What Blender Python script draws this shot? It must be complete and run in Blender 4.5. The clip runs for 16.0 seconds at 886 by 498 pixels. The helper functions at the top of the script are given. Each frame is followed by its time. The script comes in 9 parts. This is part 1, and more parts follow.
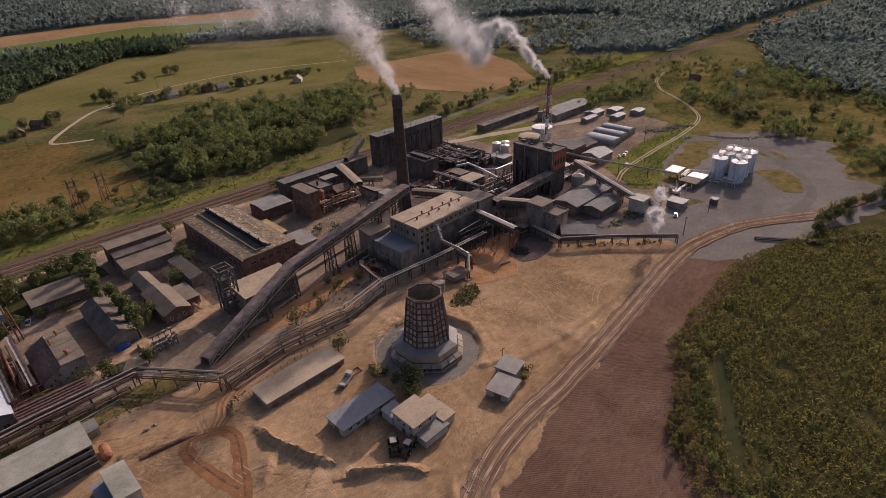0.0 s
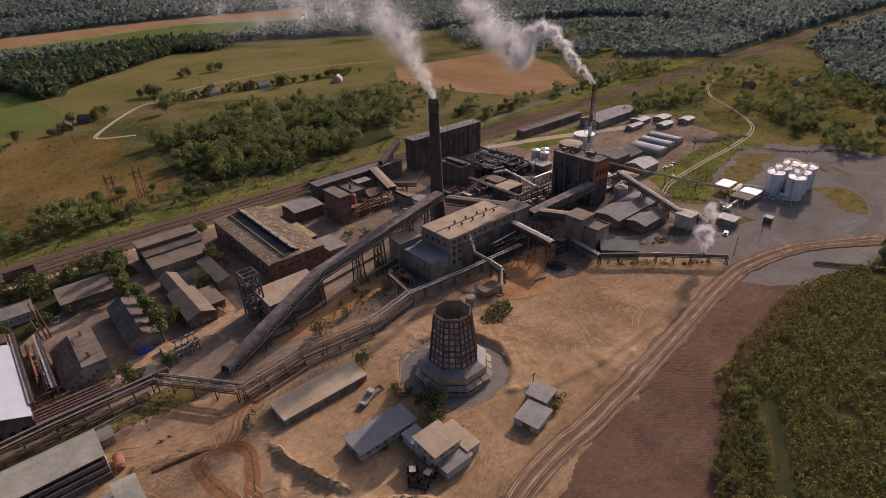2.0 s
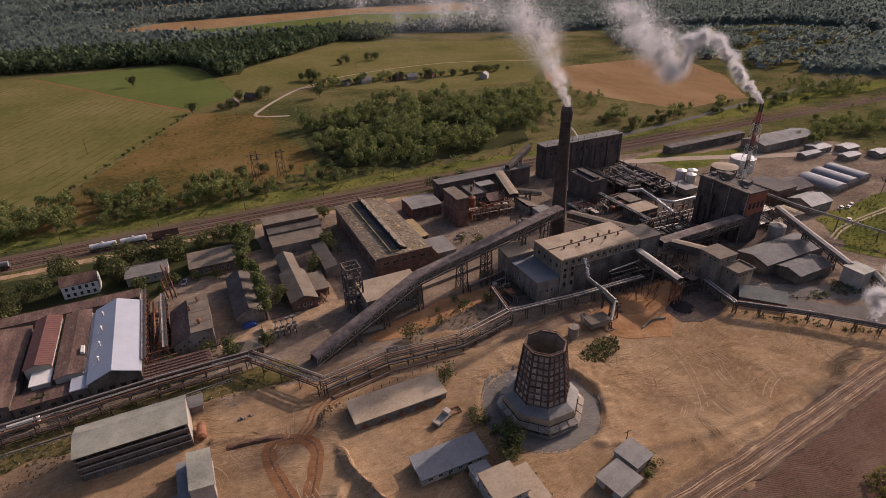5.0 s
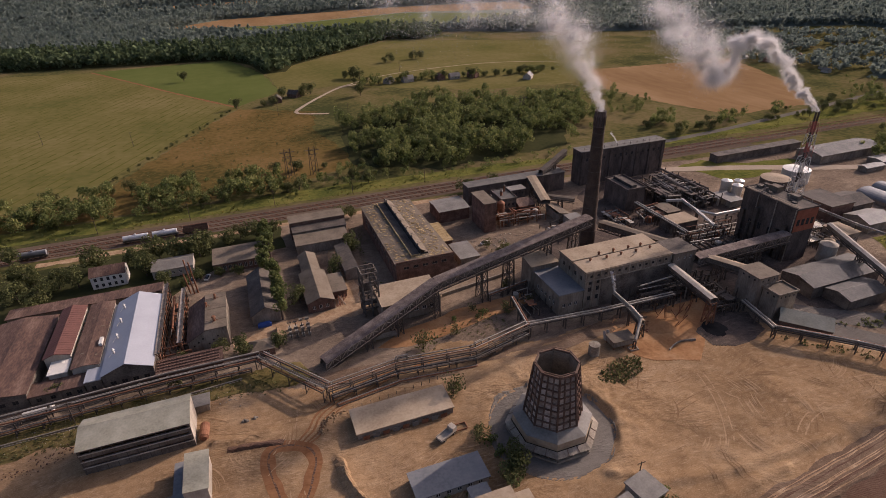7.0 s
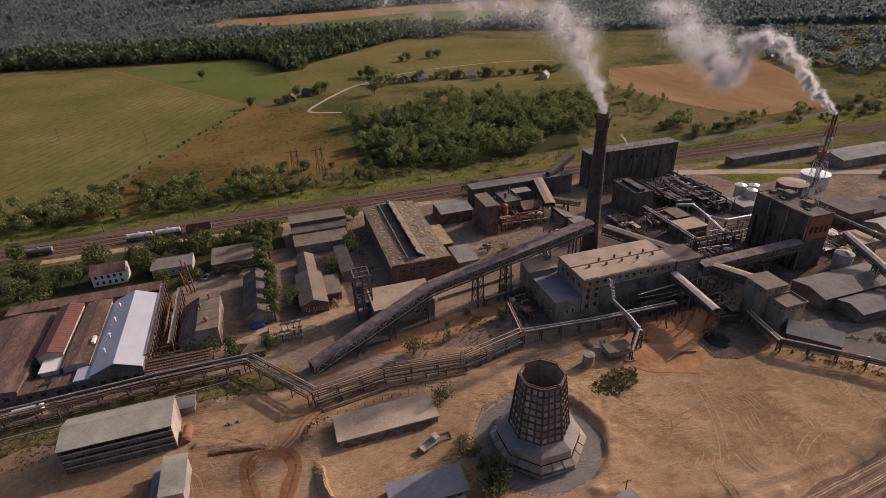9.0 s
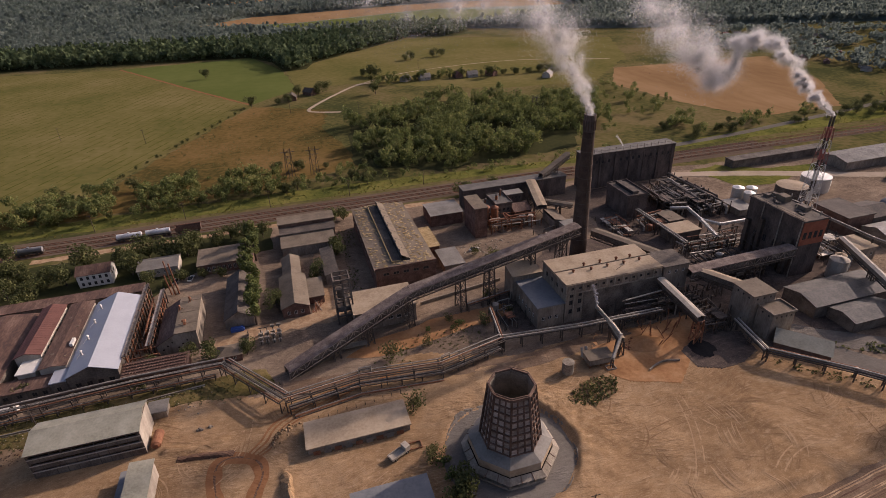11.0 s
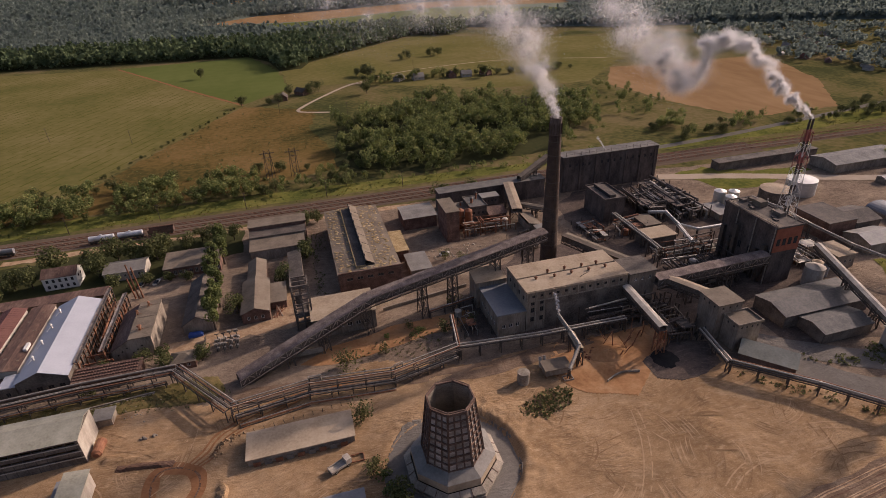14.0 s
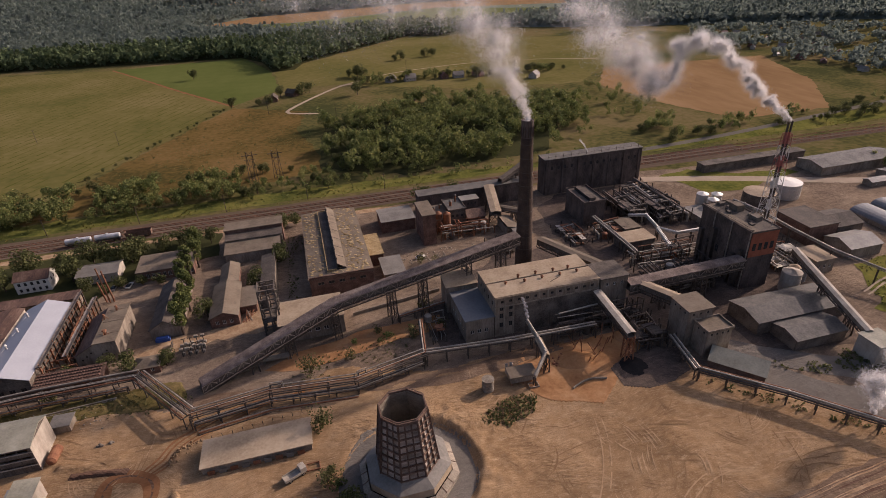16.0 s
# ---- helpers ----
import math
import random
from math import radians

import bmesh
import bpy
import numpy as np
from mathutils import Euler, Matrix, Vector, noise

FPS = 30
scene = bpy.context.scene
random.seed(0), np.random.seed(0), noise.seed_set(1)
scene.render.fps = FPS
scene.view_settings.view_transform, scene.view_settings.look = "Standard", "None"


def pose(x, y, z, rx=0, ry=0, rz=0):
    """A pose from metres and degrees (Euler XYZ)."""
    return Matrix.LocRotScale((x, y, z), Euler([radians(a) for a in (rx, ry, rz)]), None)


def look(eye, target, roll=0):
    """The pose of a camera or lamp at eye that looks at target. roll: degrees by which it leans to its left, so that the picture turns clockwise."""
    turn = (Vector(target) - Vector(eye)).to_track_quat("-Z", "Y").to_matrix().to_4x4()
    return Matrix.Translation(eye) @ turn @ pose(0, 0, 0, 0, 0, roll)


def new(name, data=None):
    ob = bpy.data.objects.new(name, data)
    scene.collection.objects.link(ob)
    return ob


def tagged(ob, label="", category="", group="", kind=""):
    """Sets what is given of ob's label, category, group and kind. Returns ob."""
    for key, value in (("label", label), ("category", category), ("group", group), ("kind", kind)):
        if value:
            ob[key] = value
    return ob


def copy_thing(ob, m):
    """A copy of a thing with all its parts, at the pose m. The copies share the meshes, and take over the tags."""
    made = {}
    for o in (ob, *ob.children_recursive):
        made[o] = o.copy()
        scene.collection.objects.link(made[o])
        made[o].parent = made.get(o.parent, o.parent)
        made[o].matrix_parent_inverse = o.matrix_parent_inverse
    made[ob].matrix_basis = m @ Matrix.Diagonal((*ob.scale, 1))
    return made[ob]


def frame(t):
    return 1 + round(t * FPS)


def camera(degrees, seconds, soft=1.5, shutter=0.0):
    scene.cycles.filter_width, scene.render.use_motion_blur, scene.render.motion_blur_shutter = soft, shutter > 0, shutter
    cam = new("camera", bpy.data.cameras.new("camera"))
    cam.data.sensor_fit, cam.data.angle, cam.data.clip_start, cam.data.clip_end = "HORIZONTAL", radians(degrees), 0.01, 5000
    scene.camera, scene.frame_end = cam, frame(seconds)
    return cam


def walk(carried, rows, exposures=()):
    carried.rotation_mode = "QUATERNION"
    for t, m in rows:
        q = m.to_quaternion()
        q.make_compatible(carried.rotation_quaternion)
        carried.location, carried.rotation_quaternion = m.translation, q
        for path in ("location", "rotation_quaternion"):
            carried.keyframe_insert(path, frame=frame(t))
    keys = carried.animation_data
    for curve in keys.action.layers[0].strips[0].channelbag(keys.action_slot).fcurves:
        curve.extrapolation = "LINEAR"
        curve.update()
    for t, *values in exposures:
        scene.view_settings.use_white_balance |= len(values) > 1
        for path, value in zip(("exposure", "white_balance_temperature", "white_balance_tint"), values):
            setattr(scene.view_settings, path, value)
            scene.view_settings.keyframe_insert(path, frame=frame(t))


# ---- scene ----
cam = camera(77.2, 16.0, soft=0.65)
METRES, EYE, TILT, LEAN, TURN = 86.3, 114.5, 0.0, 0.0, -44.3
ROWS = [
    (0.0, 0.0, 0.0, 0.0, -1.14, -28.7, 2.09),
    (0.5, -0.0009, 0.0297, -0.0012, -0.32, -28.64, 2.05),
    (1.0, 0.001, 0.0609, -0.004, 0.57, -28.58, 2.0),
    (1.5, 0.0051, 0.0884, -0.0034, 1.75, -28.57, 1.92),
    (2.0, 0.0128, 0.1176, -0.0069, 3.09, -28.51, 1.89),
    (2.5, 0.0203, 0.144, -0.0081, 4.45, -28.5, 1.81),
    (3.0, 0.0281, 0.1711, -0.0081, 7.26, -28.5, 1.62),
    (3.5, 0.038, 0.1976, -0.0127, 10.58, -28.41, 1.43),
    (4.0, 0.0514, 0.2262, -0.0122, 13.85, -28.46, 1.28),
    (4.5, 0.0688, 0.2507, -0.012, 16.59, -28.44, 1.24),
    (7.0, 0.1553, 0.3822, -0.0197, 23.93, -28.4, 1.4),
    (7.5, 0.1736, 0.4044, -0.021, 24.74, -28.41, 1.48),
    (8.0, 0.1937, 0.4278, -0.0221, 25.44, -28.44, 1.57),
    (8.5, 0.2131, 0.4488, -0.023, 25.93, -28.46, 1.65),
    (11.0, 0.3231, 0.5576, -0.0215, 27.59, -28.66, 2.01),
    (11.5, 0.3458, 0.5788, -0.0221, 27.79, -28.69, 2.08),
    (12.0, 0.3707, 0.6024, -0.022, 28.0, -28.73, 2.13),
    (12.5, 0.3936, 0.6235, -0.0222, 28.17, -28.77, 2.16),
    (13.0, 0.4186, 0.6466, -0.0225, 28.33, -28.79, 2.2),
    (13.5, 0.4423, 0.6684, -0.0233, 28.49, -28.8, 2.22),
    (14.0, 0.4684, 0.6922, -0.024, 28.63, -28.79, 2.27),
    (14.5, 0.492, 0.714, -0.0247, 28.74, -28.79, 2.29),
    (15.0, 0.5181, 0.7378, -0.0256, 28.83, -28.76, 2.32),
    (15.5, 0.5432, 0.7594, -0.0267, 28.92, -28.76, 2.35),
    (16.0, 0.57, 0.7824, -0.0279, 29.02, -28.75, 2.38),
]
walk(cam, [(t, pose(0, 0, EYE, TILT, LEAN, TURN) @ pose(METRES * x, METRES * y, METRES * z, 90 + pitch, roll, yaw)) for t, x, y, z, yaw, pitch, roll in ROWS], exposures=((0.0, 0.13, 5800, 26), (16.0, 0.10, 5950, 26)))

# ---------------------------------------------------------------- world and light
SUN_DIR = Vector((0.957, 0.29, 0.0)).normalized()
SUN_EL = radians(26.0)
sky_world = bpy.data.worlds.new("sky")
scene.world = sky_world
sky_world.use_nodes = True
nt = sky_world.node_tree
sky = nt.nodes.new("ShaderNodeTexSky")
sky.sky_type = "NISHITA"
sky.sun_disc = False
sky.sun_elevation = SUN_EL
sky.sun_rotation = math.atan2(SUN_DIR.x, SUN_DIR.y)
sky.altitude = 200
sky.air_density = 0.8
sky.dust_density = 5.0
sky.ozone_density = 0.3
nt.nodes["Background"].inputs["Strength"].default_value = 0.122
nt.links.new(sky.outputs[0], nt.nodes["Background"].inputs["Color"])
sun = new("sun", bpy.data.lights.new("sun", "SUN"))
sun.data.energy = 3.8
sun.data.angle = radians(0.6)
sun.data.color = (1.0, 0.84, 0.66)
sun.matrix_world = look((0, 0, 0), (-SUN_DIR.x * math.cos(SUN_EL), -SUN_DIR.y * math.cos(SUN_EL), -math.sin(SUN_EL)))


# ---------------------------------------------------------------- materials
def material(name, tones, scale=0.5, fine=6.0, rough=0.85, metal=0.0, bump=0.3, streak=None, rand=0.0, contrast=0.25, island=0.0, through_light=0.0):
    """Tones blend by noise at two scales; streak=(x, y, z) stretches the noise; rand varies by object, island by mesh island."""
    m = bpy.data.materials.new(name)
    m.use_nodes = True
    t = m.node_tree
    n, l = t.nodes, t.links
    bsdf = n["Principled BSDF"]
    co = n.new("ShaderNodeTexCoord")
    mp = n.new("ShaderNodeMapping")
    l.new(co.outputs["Object"], mp.inputs[0])
    if streak:
        mp.inputs["Scale"].default_value = streak
    big = n.new("ShaderNodeTexNoise")
    big.inputs["Scale"].default_value = scale
    big.inputs["Detail"].default_value = 5
    big.inputs["Roughness"].default_value = 0.6
    small = n.new("ShaderNodeTexNoise")
    small.inputs["Scale"].default_value = fine
    small.inputs["Detail"].default_value = 3
    l.new(mp.outputs[0], big.inputs["Vector"])
    l.new(mp.outputs[0], small.inputs["Vector"])
    ramp = n.new("ShaderNodeValToRGB")
    ramp.color_ramp.elements[0].position = 0.5 - contrast
    ramp.color_ramp.elements[1].position = 0.5 + contrast
    ramp.color_ramp.elements[0].color = (*tones[0], 1)
    ramp.color_ramp.elements[1].color = (*tones[-1], 1)
    for i, c in enumerate(tones[1:-1]):
        e = ramp.color_ramp.elements.new(0.5 - contrast + 2 * contrast * (i + 1) / (len(tones) - 1))
        e.color = (*c, 1)
    mix = n.new("ShaderNodeMath")
    mix.operation = "MULTIPLY_ADD"
    l.new(small.outputs["Fac"], mix.inputs[0])
    mix.inputs[1].default_value = 0.45
    off = n.new("ShaderNodeMath")
    off.operation = "ADD"
    off.inputs[1].default_value = -0.225
    l.new(big.outputs["Fac"], off.inputs[0])
    l.new(off.outputs[0], mix.inputs[2])
    last = mix.outputs[0]
    for amount, node_type, socket in ((rand, "ShaderNodeObjectInfo", "Random"), (island, "ShaderNodeNewGeometry", "Random Per Island")):
        if amount:
            info = n.new(node_type)
            ma = n.new("ShaderNodeMath")
            ma.operation = "MULTIPLY_ADD"
            l.new(info.outputs[socket], ma.inputs[0])
            ma.inputs[1].default_value = amount
            sub = n.new("ShaderNodeMath")
            sub.operation = "ADD"
            sub.inputs[1].default_value = -amount / 2
            l.new(last, sub.inputs[0])
            l.new(sub.outputs[0], ma.inputs[2])
            last = ma.outputs[0]
    l.new(last, ramp.inputs[0])
    l.new(ramp.outputs[0], bsdf.inputs["Base Color"])
    bsdf.inputs["Roughness"].default_value = rough
    bsdf.inputs["Metallic"].default_value = metal
    bsdf.inputs["Specular IOR Level"].default_value = 0.0 if rough >= 0.94 else 0.1 if rough >= 0.9 else 0.3
    if bump:
        b = n.new("ShaderNodeBump")
        b.inputs["Strength"].default_value = bump
        b.inputs["Distance"].default_value = 0.2
        l.new(mix.outputs[0], b.inputs["Height"])
        l.new(b.outputs[0], bsdf.inputs["Normal"])
    if through_light:
        tr = n.new("ShaderNodeBsdfTranslucent")
        l.new(ramp.outputs[0], tr.inputs["Color"])
        ms = n.new("ShaderNodeMixShader")
        ms.inputs[0].default_value = through_light
        l.new(bsdf.outputs[0], ms.inputs[1])
        l.new(tr.outputs[0], ms.inputs[2])
        l.new(ms.outputs[0], n["Material Output"].inputs[0])
    return m


MEADOW = material("meadow_grass", [(0.051, 0.0547, 0.0196), (0.1046, 0.0903, 0.0313), (0.1506, 0.114, 0.0508)], 0.016, 0.3, 0.95, bump=0.5, contrast=0.15)
BROWN_MEADOW = material("dry_meadow", [(0.06, 0.051, 0.0165), (0.122, 0.0816, 0.0255), (0.17, 0.1071, 0.039)], 0.016, 0.3, 0.95, bump=0.5, contrast=0.16)
OLIVE_FIELD = material("olive_field", [(0.0963, 0.0912, 0.0261), (0.1322, 0.1124, 0.0362), (0.168, 0.1336, 0.0522)], 0.012, 0.2, 0.95, bump=0.3, contrast=0.2)
MOWN_ROW = material("mown_row", [(0.066, 0.068, 0.014), (0.100, 0.092, 0.020)], 0.05, 0.4, 0.95, bump=0.3)
EAST_GRASS = material("golden_rough_grass", [(0.0505, 0.0511, 0.0168), (0.104, 0.086, 0.0243), (0.1663, 0.121, 0.0411)], 0.03, 0.35, 0.95, bump=0.5, contrast=0.16)
GREEN_FIELD = material("green_field", [(0.0798, 0.096, 0.0234), (0.1092, 0.12, 0.0338)], 0.010, 0.1, 0.95, bump=0.2)
PINK_FIELD = material("stubble_field", [(0.182, 0.108, 0.048), (0.230, 0.140, 0.064), (0.28, 0.176, 0.088)], 0.02, 0.15, 0.95, bump=0.2, streak=(1, 0.3, 1))
GALLERY_ROOF = material("weathered_gallery_boards", [(0.105, 0.078, 0.062), (0.165, 0.124, 0.098), (0.255, 0.198, 0.154)], 0.35, 2.5, 0.9, bump=0.4, contrast=0.18)
# forest floor lightened like the distant leaves, so haze is painted in
HAZE_UNDERGROWTH = material("haze_lightened_undergrowth", [(0.1265, 0.143, 0.1012), (0.165, 0.1804, 0.1276)], 0.02, 0.2, 0.95, bump=0.0)
BRIGHT_GRASS = material("bright_grass", [(0.0672, 0.0756, 0.018), (0.1224, 0.1196, 0.028), (0.174, 0.1513, 0.04)], 0.05, 0.5, 0.95, bump=0.4, contrast=0.18)
# floor colour kept dark so that gaps between trees look shaded
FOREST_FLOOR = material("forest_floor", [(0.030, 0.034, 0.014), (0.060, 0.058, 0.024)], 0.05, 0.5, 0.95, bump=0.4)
ORANGE = material("orange_clay", [(0.225, 0.112, 0.047), (0.305, 0.162, 0.072), (0.37, 0.218, 0.108)], 0.12, 1.2, 0.95, bump=0.5)
CLAY = material("ochre_clay_track", [(0.165, 0.075, 0.032), (0.245, 0.125, 0.056)], 0.2, 1.5, 0.95, bump=0.4)
BALLAST = material("rail_ballast", [(0.078, 0.056, 0.038), (0.115, 0.082, 0.056), (0.155, 0.115, 0.080)], 0.1, 2.0, 0.95, bump=0.5, streak=(0.25, 1.4, 1))
ASPHALT = material("worn_asphalt", [(0.115, 0.100, 0.078), (0.160, 0.142, 0.112)], 0.1, 1.0, 0.95, bump=0.2)
CHALK = material("pale_dust_track", [(0.30, 0.23, 0.155), (0.40, 0.32, 0.23)], 0.1, 1.0, 0.95, bump=0.2)
WEEDS = material("dry_weeds", [(0.06, 0.055, 0.018), (0.13, 0.10, 0.035), (0.20, 0.14, 0.06)], 0.2, 1.8, 0.95, bump=0.7)
PLANT_FLOOR = material("plantation_floor", [(0.034, 0.034, 0.013), (0.060, 0.054, 0.020), (0.095, 0.072, 0.032)], 0.15, 1.2, 0.95, bump=0.6)
TRACK = material("pressed_sand_track", [(0.23, 0.145, 0.078), (0.32, 0.21, 0.118), (0.42, 0.30, 0.178)], 0.3, 1.6, 0.95, bump=0.3, contrast=0.2)
# black slag, its tone deepened for the shadow that lies over the heap
COAL = material("black_slag", [(0.0096, 0.0088, 0.0088), (0.024, 0.0216, 0.02)], 0.3, 2.0, 0.9, bump=0.6)



def scraped(name, tones, pale, dark, way):
    """Trodden ground: broad blotches, and bent pale and dark scrape marks along a way."""
    m = material(name, tones, 0.035, 0.5, 0.95, bump=0.5, contrast=0.26)
    t = m.node_tree
    n, l = t.nodes, t.links
    bsdf, ramp = n["Principled BSDF"], n["Color Ramp"]
    co = n["Texture Coordinate"]
    last = ramp.outputs[0]
    for colour, turn, low, high, scale, pull, much in ((pale, way, 0.56, 0.72, 0.05, 1.8, 0.5), (dark, way + 50, 0.52, 0.72, 0.045, 1.6, 0.6), (dark, way - 75, 0.56, 0.68, 0.14, 4.5, 0.4), (pale, way + 25, 0.58, 0.70, 0.20, 5.0, 0.4), (pale, way - 40, 0.60, 0.70, 0.22, 3.0, 0.35), (dark, way + 10, 0.55, 0.70, 0.24, 9.0, 0.45), (pale, way + 60, 0.57, 0.72, 0.28, 9.0, 0.4), (dark, way + 15, 0.55, 0.68, 0.9, 1.6, 0.4), (pale, way + 35, 0.54, 0.68, 1.9, 2.2, 0.4), (dark, way - 30, 0.52, 0.66, 2.8, 1.6, 0.5)):
        bend = n.new("ShaderNodeTexNoise")
        bend.inputs["Scale"].default_value = 0.03
        bend.inputs["Detail"].default_value = 2
        l.new(co.outputs["Object"], bend.inputs["Vector"])
        add = n.new("ShaderNodeVectorMath")
        add.operation = "MULTIPLY_ADD"
        l.new(bend.outputs["Color"], add.inputs[0])
        add.inputs[1].default_value = (14, 14, 0)
        l.new(co.outputs["Object"], add.inputs[2])
        mp = n.new("ShaderNodeMapping")
        mp.inputs["Rotation"].default_value = (0, 0, radians(turn))
        mp.inputs["Scale"].default_value = (1, pull, 1)
        l.new(add.outputs[0], mp.inputs[0])
        tex = n.new("ShaderNodeTexNoise")
        tex.inputs["Scale"].default_value = scale
        tex.inputs["Detail"].default_value = 6
        tex.inputs["Roughness"].default_value = 0.62
        l.new(mp.outputs[0], tex.inputs["Vector"])
        rng_ = n.new("ShaderNodeMapRange")
        rng_.inputs["From Min"].default_value, rng_.inputs["From Max"].default_value = low, high
        rng_.inputs["To Max"].default_value = much
        l.new(tex.outputs["Fac"], rng_.inputs["Value"])
        mx = n.new("ShaderNodeMixRGB")
        mx.inputs["Color2"].default_value = (*colour, 1)
        l.new(rng_.outputs[0], mx.inputs["Fac"])
        l.new(last, mx.inputs["Color1"])
        last = mx.outputs[0]
    l.new(last, bsdf.inputs["Base Color"])
    # wheel and blade marks as relief, drawn out along the way
    height = None
    for scale, pull, turn in ((0.35, 3.0, way + 20), (0.8, 1.5, way - 50)):
        mp = n.new("ShaderNodeMapping")
        mp.inputs["Rotation"].default_value = (0, 0, radians(turn))
        mp.inputs["Scale"].default_value = (1, pull, 1)
        l.new(add.outputs[0], mp.inputs[0])
        tex = n.new("ShaderNodeTexNoise")
        tex.inputs["Scale"].default_value = scale
        tex.inputs["Detail"].default_value = 4
        l.new(mp.outputs[0], tex.inputs["Vector"])
        if height is None:
            height = tex.outputs["Fac"]
        else:
            both = n.new("ShaderNodeMath")
            l.new(height, both.inputs[0])
            l.new(tex.outputs["Fac"], both.inputs[1])
            height = both.outputs[0]
    rel = n["Bump"]
    where = n.new("ShaderNodeTexNoise")
    where.inputs["Scale"].default_value = 0.045
    where.inputs["Detail"].default_value = 3
    l.new(co.outputs["Object"], where.inputs["Vector"])
    lim = n.new("ShaderNodeMapRange")
    lim.inputs["From Min"].default_value, lim.inputs["From Max"].default_value = 0.47, 0.66
    lim.inputs["To Min"].default_value = 0.12
    l.new(where.outputs["Fac"], lim.inputs["Value"])
    rough_part = n.new("ShaderNodeMath")
    rough_part.operation = "MULTIPLY"
    l.new(height, rough_part.inputs[0])
    l.new(lim.outputs[0], rough_part.inputs[1])
    rel.inputs["Strength"].default_value = 0.7
    rel.inputs["Distance"].default_value = 0.5
    l.new(rough_part.outputs[0], rel.inputs["Height"])
    return m


SCRAPE_PALE = material("pale_scraped_sand", [(0.29, 0.187, 0.100), (0.37, 0.250, 0.140)], 0.5, 3.0, 0.95, bump=0.2)
SCRAPE_DARK = material("dark_scraped_sand", [(0.176, 0.107, 0.053), (0.235, 0.146, 0.074)], 0.5, 3.0, 0.95, bump=0.2)
SAND = scraped("scraped_sand", [(0.180, 0.108, 0.051), (0.276, 0.173, 0.087), (0.37, 0.247, 0.132)], (0.46, 0.335, 0.20), (0.138, 0.083, 0.041), 20)
BARE = scraped("bare_red_soil", [(0.088, 0.050, 0.031), (0.120, 0.070, 0.045), (0.152, 0.094, 0.062)], (0.20, 0.138, 0.094), (0.060, 0.036, 0.024), 8)
wave = BARE.node_tree.nodes.new("ShaderNodeTexWave")
wave.inputs["Scale"].default_value, wave.inputs["Distortion"].default_value, wave.inputs["Detail"].default_value, wave.inputs["Detail Scale"].default_value = 0.5, 14.0, 5.0, 0.25
turn_ = BARE.node_tree.nodes.new("ShaderNodeMapping")
turn_.inputs["Rotation"].default_value = (0, 0, radians(-48))
BARE.node_tree.links.new(BARE.node_tree.nodes["Texture Coordinate"].outputs["Object"], turn_.inputs[0])
BARE.node_tree.links.new(turn_.outputs[0], wave.inputs["Vector"])
BARE.node_tree.links.new(wave.outputs["Fac"], BARE.node_tree.nodes["Bump"].inputs["Height"])
BARE.node_tree.nodes["Bump"].inputs["Strength"].default_value = 0.4
BARE.node_tree.nodes["Bump"].inputs["Distance"].default_value = 0.09
CONCRETE_YARD = scraped("dusty_works_yard", [(0.108, 0.078, 0.053), (0.188, 0.136, 0.090), (0.30, 0.222, 0.146)], (0.42, 0.32, 0.215), (0.066, 0.050, 0.038), 5)
GRAVEL = scraped("grey_gravel", [(0.128, 0.110, 0.088), (0.158, 0.137, 0.110), (0.190, 0.166, 0.134)], (0.235, 0.205, 0.166), (0.104, 0.088, 0.069), 30)
ROAD = scraped("haul_road_dirt", [(0.105, 0.066, 0.040), (0.158, 0.104, 0.064), (0.215, 0.150, 0.096)], (0.30, 0.222, 0.148), (0.078, 0.050, 0.032), 0)
# dark yard tone for sooty ground and for one painted shadow
SOOT_SHADE_YARD = scraped("soot_and_shade_yard", [(0.054, 0.0414, 0.0342), (0.0945, 0.072, 0.0558), (0.1485, 0.1098, 0.081)], (0.26, 0.195, 0.14), (0.04, 0.032, 0.026), 15)

BRICK = material("sooty_red_brick", [(0.088, 0.052, 0.038), (0.148, 0.086, 0.060), (0.215, 0.135, 0.095)], 0.35, 3.0, 0.9, bump=0.3, contrast=0.17)
CHIMNEY_BRICK = material("smoked_chimney_brick", [(0.046, 0.034, 0.026), (0.078, 0.055, 0.040), (0.120, 0.083, 0.058)], 0.25, 3.0, 0.9, bump=0.3)
RED_BRICK = material("red_brick", [(0.224, 0.0731, 0.0387), (0.326, 0.117, 0.0645)], 0.4, 3.0, 0.9, bump=0.3)
DARK_BRICK = material("soot_black_brick", [(0.052, 0.041, 0.034), (0.096, 0.074, 0.059), (0.150, 0.114, 0.088)], 0.25, 2.5, 0.9, bump=0.3, contrast=0.17, streak=(1, 1, 0.4))
GREY_WALL = material("stained_grey_render", [(0.138, 0.108, 0.078), (0.222, 0.178, 0.128), (0.300, 0.244, 0.178)], 0.3, 2.0, 0.9, bump=0.2, streak=(1, 1, 0.35), contrast=0.17)
PALE_WALL = material("whitewashed_wall", [(0.2949, 0.2482, 0.1904), (0.4335, 0.3774, 0.2924)], 0.4, 2.5, 0.9, bump=0.15, streak=(1, 1, 0.4), contrast=0.18)
CONCRETE = material("weathered_concrete", [(0.1652, 0.1345, 0.0972), (0.2479, 0.2057, 0.1499), (0.3305, 0.2762, 0.2017)], 0.3, 2.5, 0.9, bump=0.25, contrast=0.18)
DARK_CONCRETE = material("sooty_concrete", [(0.06783, 0.05557, 0.04408), (0.1263, 0.1016, 0.07761), (0.1843, 0.153, 0.114)], 0.2, 2.0, 0.9, bump=0.25, contrast=0.17)
